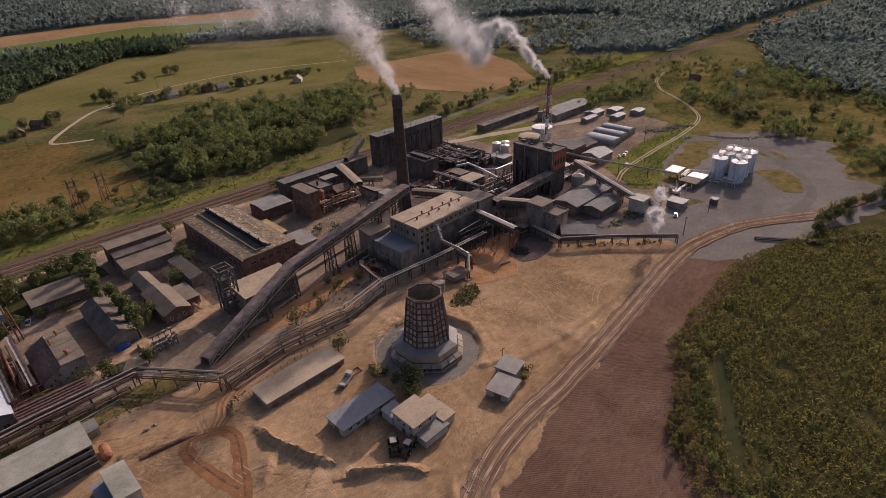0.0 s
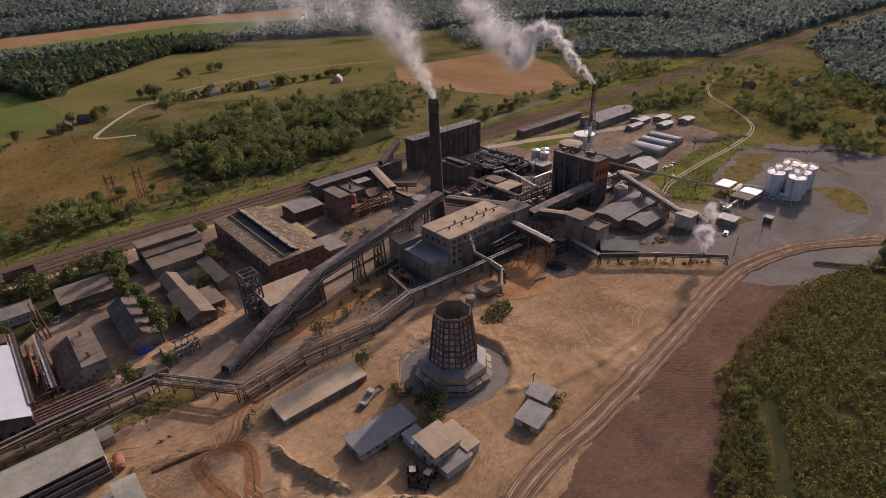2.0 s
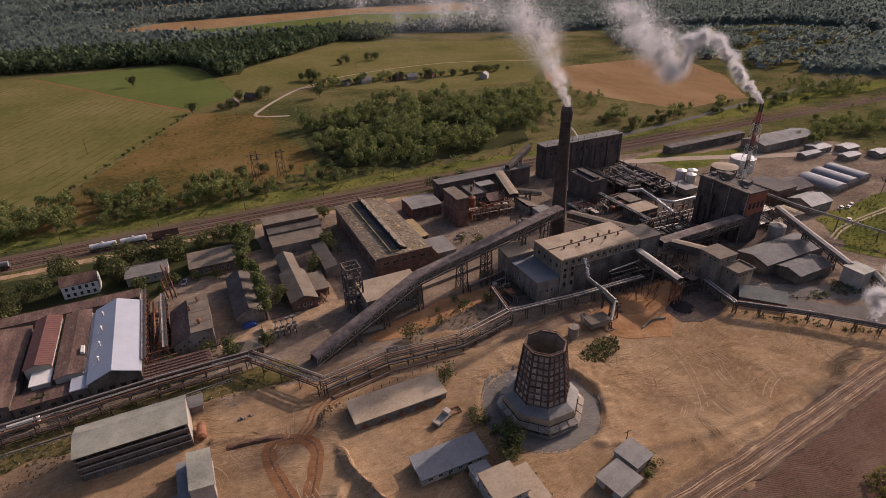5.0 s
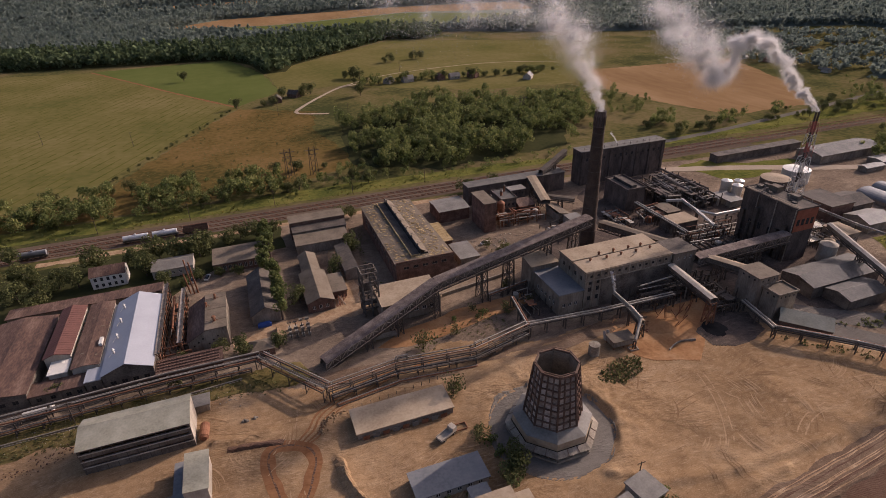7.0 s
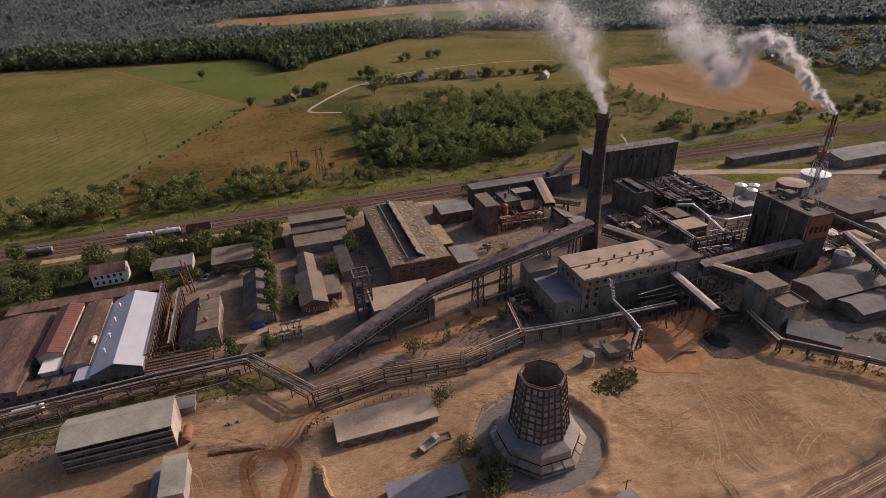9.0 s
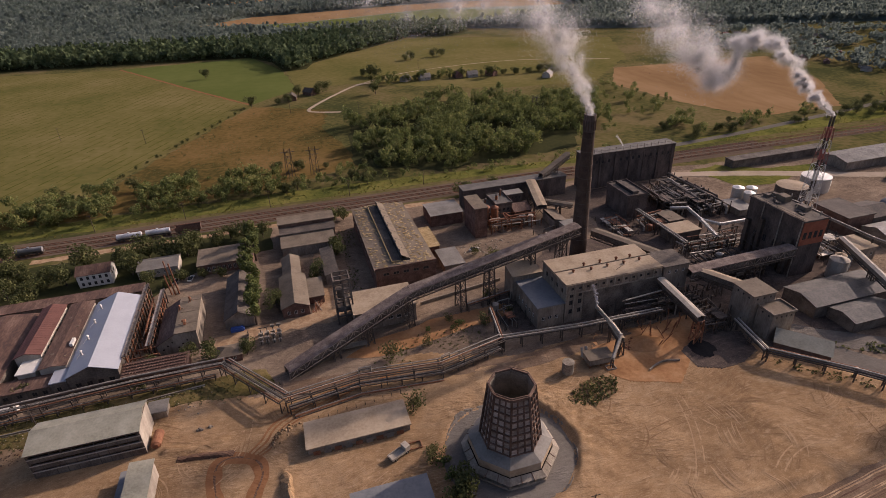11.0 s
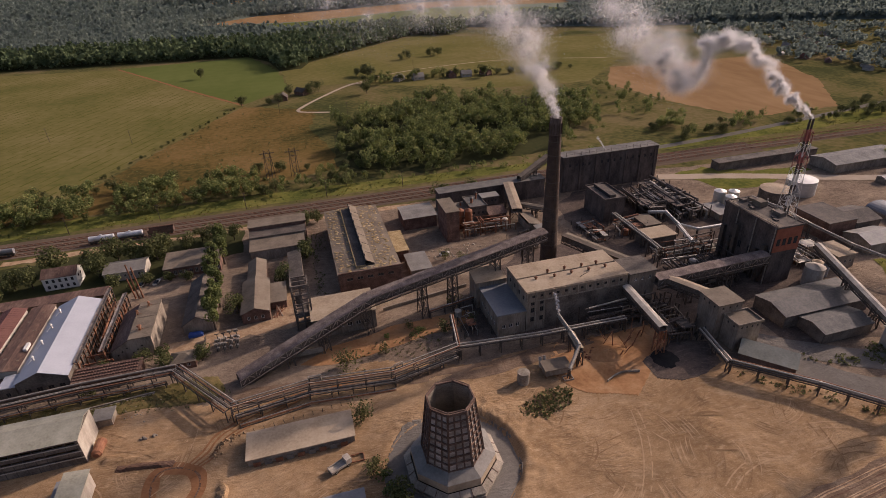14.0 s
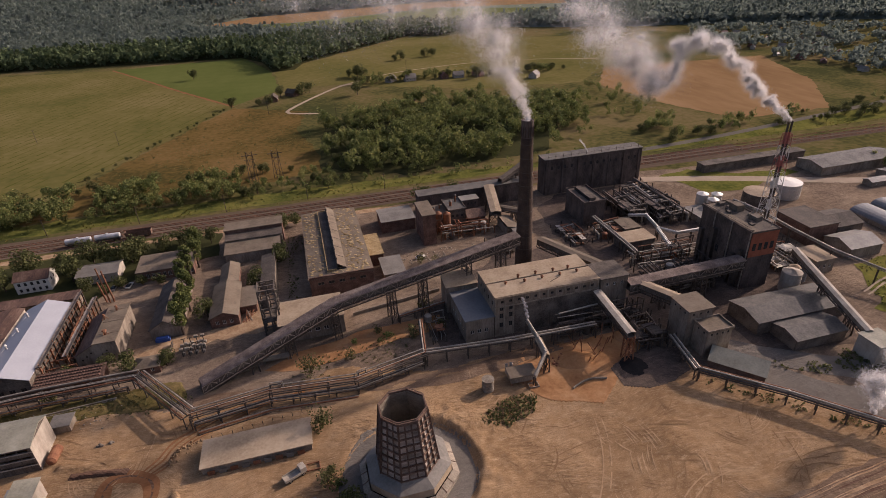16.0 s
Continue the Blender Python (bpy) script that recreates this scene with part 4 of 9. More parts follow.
scrape_arcs(55, SCRAPE_DARK, "bundles of dark blade marks in the sand", 21, 0.065)
scrape_arcs(60, SCRAPE_PALE, "bundles of pale blade marks in the sand", 22, 0.07)


strip("railway_bed", [(300, 272), (420, 270), (600, 266), (1300, 262)], 9, 0.13, BALLAST, "brown stone ballast of the open line", "railway", 0.6, step=10)
strip("railway_bed", [(-900, 276), (-75, 276), (100, 275), (300, 272), (330, 272)], 17, 0.14, BALLAST, "brown stone railway ballast", "railway", 0.6, step=10)


# ---------------------------------------------------------------- vegetation
def crowns(kind, n, size, h, w, count):
    return [leaf_cloud(n, size, lobed(h, w, seed=10 + i) if kind == "leaf" else conifer(h, w), 50 + i) for i in range(count)]


def places_in(poly, spacing, size, jitter=0.45, z=0.0, hole=None):
    xs, ys = [p[0] for p in poly], [p[1] for p in poly]
    gx, gy = np.meshgrid(np.arange(min(xs), max(xs), spacing), np.arange(min(ys), max(ys), spacing))
    x = gx.ravel() + rng.uniform(-jitter, jitter, gx.size) * spacing
    y = gy.ravel() + rng.uniform(-jitter, jitter, gx.size) * spacing
    keep = inside(x, y, poly)
    if hole is not None:
        keep &= ~hole(x, y)
    x, y = x[keep], y[keep]
    return np.stack([x, y, np.full(len(x), z), rng.uniform(*size, len(x)), rng.uniform(0, 6.28, len(x))], -1)


WOOD = [(86, 322), (94, 345), (96, 372), (104, 392), (98, 418), (116, 424), (128, 436), (150, 432), (160, 452), (182, 466), (204, 446), (228, 444), (250, 428), (286, 420), (292, 398), (270, 378), (276, 352), (248, 340), (236, 316), (206, 322), (190, 306), (164, 312), (150, 302), (122, 310), (104, 306)]
T_LEAF = crowns("leaf", 280, 0.5, 11, 7.4, 6) + [leaf_cloud(230, 0.5, lobed(13.5, 5.4, lobes=9, seed=30 + i), 70 + i) for i in range(4)]
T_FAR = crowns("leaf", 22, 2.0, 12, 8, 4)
T_CON = crowns("con", 20, 1.7, 13, 6, 4)
T_YOUNG = crowns("leaf", 16, 0.32, 2.7, 1.7, 8)
T_BUSH = crowns("leaf", 60, 0.5, 4, 5, 4)
T_TUFT = crowns("leaf", 7, 0.5, 1.2, 1.6, 5)


def cloudy(scale, seed, level):
    """Tells where a patchy growth leaves gaps."""
    return lambda x, y: np.array([noise.noise((a * scale, b * scale, seed)) < level for a, b in zip(x, y)])


scatter("wood", T_LEAF, places_in(WOOD, 5.5, (0.4, 1.25), hole=cloudy(0.035, 1, -0.22)), LEAF, "dense green broadleaf wood", "trees")
HEDGE = [(-120, 298), (-60, 297), (-18, 296), (0, 298), (20, 296), (44, 293), (50, 308), (40, 328), (20, 330), (0, 334), (-60, 334), (-120, 330)]
scatter("hedge_wood", T_LEAF, places_in(HEDGE, 5.2, (0.45, 1.05), hole=cloudy(0.05, 2, -0.3)), LEAF, "broadleaf thicket along the railway", "trees")
scatter("hedge_scrub", T_LEAF, places_in([(44, 294), (100, 297), (140, 300), (150, 306), (100, 312), (92, 330), (60, 316), (50, 310)], 4.6, (0.18, 0.6), hole=cloudy(0.07, 3, -0.12)), LEAF, "low scrub between hedge and wood", "bushes")
PLANT = [(150, 51), (214, 55), (262, 38), (285, 16), (200, -22), (120, -32), (84, 6), (110, 32), (134, 42)]
gully = lambda x, y: inside(x, y, [(149, 39), (133, 29.5), (112, 17), (113, 13.5), (134, 25), (152, 35)])
patch("ground_gully", [(168, 42.5), (156, 38.5), (144, 33.5), (112, 19), (99, 6), (102, 4), (113, 15.5), (145, 30), (157, 35.5), (168, 40)], 0.09, FOREST_FLOOR, "dark bare soil along a gully", "ground", 1.5)
scatter("plantation", T_YOUNG, places_in(PLANT, 1.45, (0.55, 1.0), jitter=0.3, hole=lambda x, y: gully(x, y) | cloudy(0.16, 4, -0.42)(x, y)), LEAF_YOUNG, "dense plantation of young trees", "trees")
scatter("plantation_edge", T_LEAF, places_in([(110, 33), (134, 43), (150, 52), (170, 55), (168, 50), (150, 47), (136, 38), (112, 27), (92, 6), (86, 8)], 2.6, (0.14, 0.42), hole=cloudy(0.12, 5, -0.1)), LEAF_YOUNG, "taller birches along the edge of the plantation", "trees")
scatter("gully_bushes", T_LEAF, places_in([(150, 47), (136, 39), (113, 27), (92, 6), (96, -2), (112, 18), (133, 31), (152, 41)], 2.4, (0.12, 0.36), hole=cloudy(0.15, 9, -0.1)), LEAF, "row of taller bushes along a gully", "bushes")
scatter("plantation_birches", T_LEAF, places_in(PLANT, 7.0, (0.12, 0.34), hole=lambda x, y: gully(x, y) | cloudy(0.06, 6, 0.05)(x, y)), LEAF, "taller saplings among the young trees", "trees")
scatter("soil_weeds", T_TUFT, places_in([(114, 58), (146, 62), (150, 54), (130, 44), (112, 36), (104, 40)], 0.8, (0.07, 0.2), z=0.1, hole=cloudy(0.14, 7, 0.02)), LEAF_OLIVE, "low weeds creeping over the bare soil", "weeds")
scatter("soil_weeds", T_TUFT, places_in([(60, 46), (74, 52), (84, 50), (60, 34), (50, 36)], 0.9, (0.07, 0.18), z=0.1, hole=cloudy(0.14, 8, 0.05)), LEAF_OLIVE, "low weeds at the road edge", "weeds")

for k, poly in enumerate((
        [(365, 212), (408, 220), (456, 209), (474, 221), (437, 246), (403, 240), (372, 228)],
        [(447, 157), (424, 132), (437, 115), (505, 140), (496, 164)],
        [(456, 186), (440, 166), (454, 163), (494, 192)],
        [(398, 105), (380, 88), (394, 74), (418, 79), (425, 92), (421, 112)],
        [(506, 76), (483, 53), (558, 50), (600, 80), (568, 90)],
        [(545, 172), (500, 125), (506, 96), (560, 87), (617, 143), (600, 170)],
        [(384, 62), (396, 52), (424, 50), (440, 70), (424, 66)],
        [(350, 46), (358, 38), (376, 28), (400, 30), (390, 50)],
        [(468, 300), (513, 284), (555, 290), (529, 330)],
        [(335, 300), (352, 301), (381, 314), (362, 322)],
        [(384, 305), (395, 304), (416, 318)],
        [(296, 322), (311, 312), (327, 331), (322, 344)])):
    scatter("scrub_wood", T_LEAF, places_in(poly, 5.4, (0.35, 0.9), hole=cloudy(0.08, 10 + k, -0.3)), LEAF, "thicket of full green broadleaf trees", "trees")
for poly in ([(448, 158), (461, 122), (551, 150), (513, 182)], [(423, 165), (441, 142), (492, 160), (469, 185)], [(520, 210), (560, 190), (600, 225), (540, 240)], [(470, 90), (500, 70), (530, 100), (490, 110)]):
    scatter("scrub_wood", T_LEAF, places_in(poly, 8.0, (0.3, 0.75), jitter=0.6, hole=cloudy(0.05, 70, -0.05)), LEAF, "loose groups of broadleaf trees in the meadow", "trees")
EAST = [(330, 205), (420, 205), (480, 235), (620, 240), (640, 150), (560, 20), (440, -20), (400, 30), (440, 130), (404, 165)]
scatter("east_bushes", T_BUSH, places_in(EAST, 9.0, (0.2, 0.7), hole=cloudy(0.03, 31, 0.0)), LEAF, "low bushes in the east meadow", "bushes")
scatter("dry_grass", T_TUFT, places_in([(-60, 335), (20, 500), (90, 465), (88, 335), (40, 330)], 2.6, (0.1, 0.4), hole=cloudy(0.03, 32, -0.05)), LEAF_DRY, "tussocks in the dry meadow", "grass")
scatter("verge_grass", T_TUFT, places_in([(-120, 287), (100, 285), (330, 284), (480, 284), (480, 300), (330, 292), (100, 297), (-120, 296)], 2.2, (0.15, 0.6), hole=cloudy(0.05, 33, -0.05)), LEAF_YOUNG, "long grass along the railway", "grass")
scatter("siding_grass", T_TUFT, places_in([(258, 122), (276, 148), (300, 152), (372, 154), (400, 160), (402, 150), (362, 134), (300, 126), (264, 110)], 1.8, (0.15, 0.6), z=0.2, hole=lambda x, y: np.abs(y - 139.5) < 1.6), LEAF_DRY, "rough grass beside the old siding", "grass")
scatter("pipeline_weeds", T_TUFT, places_in([(-75, 146), (-22, 147), (6, 151), (30, 146), (40, 150), (34, 157), (22, 158.5), (-40, 157), (-75, 155)], 1.15, (0.12, 0.42), z=0.3, hole=cloudy(0.12, 40, -0.15)), LEAF_DRY, "weeds growing under the pipeline", "weeds")
scatter("crusher_scrub", T_TUFT, places_in([(114, 114), (122, 112.5), (131, 115), (134, 121), (127, 122.5), (117, 118)], 0.75, (0.25, 0.8), z=0.3), LEAF_DRY, "low brown scrub before the crusher", "bushes")
scatter("yard_weeds", T_TUFT, places_in([(102, 186), (112, 188), (124, 198), (128, 206), (116, 204), (104, 192)], 1.4, (0.15, 0.55), z=0.1, hole=cloudy(0.1, 41, 0.0)), LEAF_DRY, "weeds in the inner yard", "weeds")
scatter("yard_weeds", T_TUFT, places_in([(68, 186), (75, 186), (75, 246), (68, 246)], 1.3, (0.15, 0.6), z=0.1, hole=cloudy(0.1, 42, -0.1)), LEAF_OLIVE, "green weeds beside the ruined workshop", "weeds")
scatter("yard_weeds", T_TUFT, places_in([(64, 144), (104, 148), (112, 160), (100, 164), (70, 156)], 1.5, (0.12, 0.5), z=0.1, hole=cloudy(0.1, 43, 0.02)), LEAF_DRY, "weeds below the conveyor", "weeds")
scatter("road_hedge", T_LEAF, places_in([(300, 299), (350, 303), (445, 317), (560, 336), (560, 352), (450, 325), (350, 316), (300, 310)], 8.0, (0.3, 0.75), hole=cloudy(0.03, 34, 0.0)), LEAF, "hedge along the country road", "trees")
scatter("wood_outliers", T_LEAF, places_in([(200, 300), (300, 330), (345, 380), (330, 450), (290, 440), (295, 380), (240, 312)], 8.5, (0.3, 0.9), hole=cloudy(0.04, 35, 0.0)), LEAF, "loose trees beside the wood", "trees")
scatter("farm_hedge", T_LEAF, places_in([(118, 520), (135, 530), (200, 545), (262, 532), (330, 520), (330, 532), (264, 546), (200, 560), (140, 552), (112, 534)], 5.5, (0.25, 0.85), hole=cloudy(0.05, 36, 0.08)), LEAF, "hedgerow trees along the farm road", "trees")
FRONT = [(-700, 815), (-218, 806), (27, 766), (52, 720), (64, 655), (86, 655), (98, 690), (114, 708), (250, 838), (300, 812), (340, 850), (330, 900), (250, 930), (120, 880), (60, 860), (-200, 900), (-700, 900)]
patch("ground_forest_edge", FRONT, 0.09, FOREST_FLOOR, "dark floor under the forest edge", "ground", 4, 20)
T_EDGE = crowns("con", 14, 1.9, 14, 6.5, 4) + crowns("leaf", 14, 2.3, 12, 8, 3)
scatter("forest_edge", T_EDGE, places_in(FRONT, 5.6, (0.8, 1.35)), LEAF_DARK, "dark mixed forest edge", "trees")


FIELDS = [[(-75, 1150), (-70, 1080), (110, 940), (330, 890), (520, 930), (640, 1020), (690, 1300), (380, 1330), (30, 1275)], [(-250, 1500), (-60, 1440), (260, 1490), (420, 1640), (100, 1760), (-200, 1700)]]


T_FOREST = crowns("leaf", 10, 2.7, 12, 7.5, 6) + crowns("con", 10, 2.1, 15, 6.5, 3)


def canopy(name, poly, cell, size, label, mat=None):
    """A far forest, tree by tree, over an added sheet in haze-lightened leaf colour."""
    patch("ground_" + name, poly, 0.05, HAZE_UNDERGROWTH, "haze-lightened leafy floor under " + label, "ground", 4, 20)
    off = lambda x, y: np.any([inside(x, y, f) for f in FIELDS], axis=0)
    # a sheet for the inner crowns below the tree tops, added to hide dark gaps
    xs, ys, step = [p[0] for p in poly], [p[1] for p in poly], cell * 1.3
    ax, ay = np.arange(min(xs), max(xs), step), np.arange(min(ys), max(ys), step)
    gx, gy = [q.ravel() for q in np.meshgrid(ax, ay)]
    ok = inside(gx, gy, poly) & ~off(gx, gy)
    for dx, dy in ((step, 0), (-step, 0), (0, step), (0, -step)):
        ok &= inside(gx + dx, gy + dy, poly) & ~off(gx + dx, gy + dy)
    gz = np.where(ok, (size[0] + size[1]) * 4.1 * (1 + 0.35 * rng.uniform(-1, 1, len(gx))), -1.0)
    k = (np.arange(len(ay) - 1)[:, None] * len(ax) + np.arange(len(ax) - 1)[None]).ravel()
    k = k[ok[k] | ok[k + 1] | ok[k + len(ax)] | ok[k + len(ax) + 1]]
    faces = np.concatenate([np.stack([k, k + 1, k + len(ax) + 1], -1), np.stack([k, k + len(ax) + 1, k + len(ax)], -1)])
    tagged(new(name + "_canopy", tri_mesh(name, np.stack([gx, gy, gz], -1), faces, mat or LEAF_HAZE)), "leafy sheet filling the dark gaps of " + label, "forest", kind="stuff")
    return scatter(name, T_FOREST, places_in(poly, cell, size, jitter=0.5, hole=off), mat or LEAF_HAZE, label, "forest")


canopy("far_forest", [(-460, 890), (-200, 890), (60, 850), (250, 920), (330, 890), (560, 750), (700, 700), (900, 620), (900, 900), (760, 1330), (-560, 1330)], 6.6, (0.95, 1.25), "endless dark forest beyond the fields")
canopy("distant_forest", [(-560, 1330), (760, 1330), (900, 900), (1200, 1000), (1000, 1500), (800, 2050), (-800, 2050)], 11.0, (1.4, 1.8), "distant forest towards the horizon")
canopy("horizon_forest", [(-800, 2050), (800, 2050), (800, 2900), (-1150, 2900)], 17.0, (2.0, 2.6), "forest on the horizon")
# this wood also takes the haze-lightened leaf colour
scatter("east_wood", crowns("leaf", 26, 1.45, 11, 7.5, 5), places_in([(600, 165), (580, 140), (510, 55), (545, 0), (620, -60), (760, -60), (760, 235), (700, 200)], 6.4, (0.5, 1.1)), LEAF_HAZE, "dark mixed wood east of the works", "forest")
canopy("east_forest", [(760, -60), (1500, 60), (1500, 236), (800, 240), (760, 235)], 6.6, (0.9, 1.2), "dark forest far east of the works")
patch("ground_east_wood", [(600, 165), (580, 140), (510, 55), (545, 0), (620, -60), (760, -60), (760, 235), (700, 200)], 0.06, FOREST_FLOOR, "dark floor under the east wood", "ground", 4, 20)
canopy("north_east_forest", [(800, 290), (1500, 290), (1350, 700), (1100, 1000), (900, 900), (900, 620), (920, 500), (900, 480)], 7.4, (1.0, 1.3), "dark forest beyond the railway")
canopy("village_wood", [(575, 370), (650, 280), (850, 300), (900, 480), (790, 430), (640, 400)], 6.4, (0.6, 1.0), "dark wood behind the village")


# ---------------------------------------------------------------- the works: chimney, cooling tower
def ngon(r, z, n=8, rot=22.5):
    return [(r * math.cos(radians(rot + 360 * i / n)), r * math.sin(radians(rot + 360 * i / n)), z) for i in range(n)]


def chimney():
    root = thing("chimney", 156.3, 184.8, 0, 0, "tall sooty tapered brick factory chimney", "chimney")
    h = 59.4
    part("shaft", Mesh().tube((0, 0, 0), (0, 0, h - 2), 3.3, 2.0, 32, False), CHIMNEY_BRICK, root)
    for z in range(6, 56, 5):
        r = 3.3 - 1.3 * z / (h - 2) + 0.05
        part("iron_band", Mesh().tube((0, 0, z), (0, 0, z + 0.2), r, r, 32), STEEL, root)
    cap = Mesh()
    cap.tube((0, 0, h - 6.5), (0, 0, h - 5.6), 2.05, 2.12, 32, False).tube((0, 0, h - 5.6), (0, 0, h), 2.08, 2.1, 32, False)
    cap.tube((0, 0, h), (0, 0, h - 0.1), 2.1, 1.6, 32, False).tube((0, 0, h - 0.1), (0, 0, h - 8), 1.6, 1.6, 32, False)
    part("crown", cap, DARK_BRICK, root)
    for i in range(14):
        a = 2 * math.pi * i / 14
        c, q = math.cos(a), math.sin(a)
        part("corbel", Mesh().beam((2.12 * c, 2.12 * q, h - 5.6), (2.14 * c, 2.14 * q, h - 2.0), 0.3, 0.2), CHIMNEY_BRICK, root)
    lad = Mesh()
    for e in (-0.25, 0.25):
        lad.beam((e, -3.45, 0), (e, -2.2, h - 2), 0.07)
    for i in range(95):
        z = 0.6 * i + 0.5
        lad.beam((-0.25, -3.45 + 1.25 * z / (h - 2), z), (0.25, -3.45 + 1.25 * z / (h - 2), z), 0.05)
    part("ladder", lad, STEEL, root)


chimney()


def cooling_tower():
    root = thing("cooling_tower", 94.2, 105.6, 0, 0, "octagonal cooling tower of blackened timber on a white skirt", "cooling tower")
    zb, zt, rb, rt = 6.6, 22.0, 7.5, 5.6
    a, b = ngon(rb, zb), ngon(rt, zt)
    rows, cols = 8, 3
    mix = lambda p, q, t: tuple(u + (w - u) * t for u, w in zip(p, q))
    for i in range(8):
        j = (i + 1) % 8
        at = lambda s, t: mix(mix(a[i], a[j], s), mix(b[i], b[j], s), t)
        post = Mesh().beam(at(0, -0.02), at(0, 1.04), 0.42)
        part("post", post, TIMBER, root)
        for k in range(rows + 1):
            part("girt", Mesh().beam(at(0, k / rows), at(1, k / rows), 0.34, 0.3), TIMBER, root)
        for k in range(1, cols):
            part("stud", Mesh().beam(at(k / cols, 0), at(k / cols, 1), 0.3), TIMBER, root)
        for r in range(rows):
            for c in range(cols):
                e, g = 0.02, 0.05
                q = [at((c + e) / cols, (r + g) / rows), at((c + 1 - e) / cols, (r + g) / rows), at((c + 1 - e) / cols, (r + 1 - g) / rows), at((c + e) / cols, (r + 1 - g) / rows)]
                q = [(x * 0.97, y * 0.97, z) for x, y, z in q]
                part("panel", Mesh().slab(q, 0.12), PANEL, root)
        part("rim_beam", Mesh().beam(at(0, 1.02), at(1, 1.02), 0.34, 0.3), TIMBER, root)
        part("rim_rail", Mesh().beam(at(0, 1.06), at(1, 1.06), 0.16, 0.14), TIMBER, root)
    inner = Mesh()
    ia, ib = ngon(rb * 0.94, zb), ngon(rt * 0.94, zt)
    inner.add(ia + ib, [(i, 8 + i, 8 + (i + 1) % 8, (i + 1) % 8) for i in range(8)])
    inner.add(ngon(rb * 0.94, zb + 1), [tuple(range(8))])
    part("lining", inner, CONCRETE, root)
    # skirt: sloped roof, fascia, splayed boards on struts, basin wall
    for i in range(8):
        j = (i + 1) % 8
        band = lambda r0, z0, r1, z1, t=0.2: Mesh().slab([ngon(r0, z0)[i], ngon(r0, z0)[j], ngon(r1, z1)[j], ngon(r1, z1)[i]], t)
        part("skirt_roof", band(10.4, 5.3, 7.4, 6.7), ROOF_GREY, root)
        part("fascia", band(10.35, 3.0, 10.35, 5.25, 0.25), ROOF_TAN, root)
        part("splay_board", band(12.3, 2.2, 10.7, 3.1, 0.12), CONCRETE, root)
        part("basin_wall", band(12.0, 0.9, 11.4, 0.9, 1.2), CONCRETE, root)
        for s in (0.02, 0.26, 0.5, 0.74, 0.98):
            p, q = mix(ngon(11.7, 0.8)[i], ngon(11.7, 0.8)[j], s), mix(ngon(11.5, 2.5)[i], ngon(11.5, 2.5)[j], s)
            part("strut", Mesh().beam(p, q, 0.26), CONCRETE, root)
        for s in (0.33, 0.66):
            p, q = mix(ngon(12.32, 2.25)[i], ngon(12.32, 2.25)[j], s), mix(ngon(10.7, 3.16)[i], ngon(10.7, 3.16)[j], s)
            part("batten", Mesh().beam(p, q, 0.14), TIMBER, root)
    # near-black inner wall, painted as the shade in the gap behind the struts
    core = Mesh()
    core.add(ngon(10.0, 0) + ngon(10.0, 3.3), [(i, (i + 1) % 8, 8 + (i + 1) % 8, 8 + i) for i in range(8)])
    part("core", core, DARK, root)


cooling_tower()


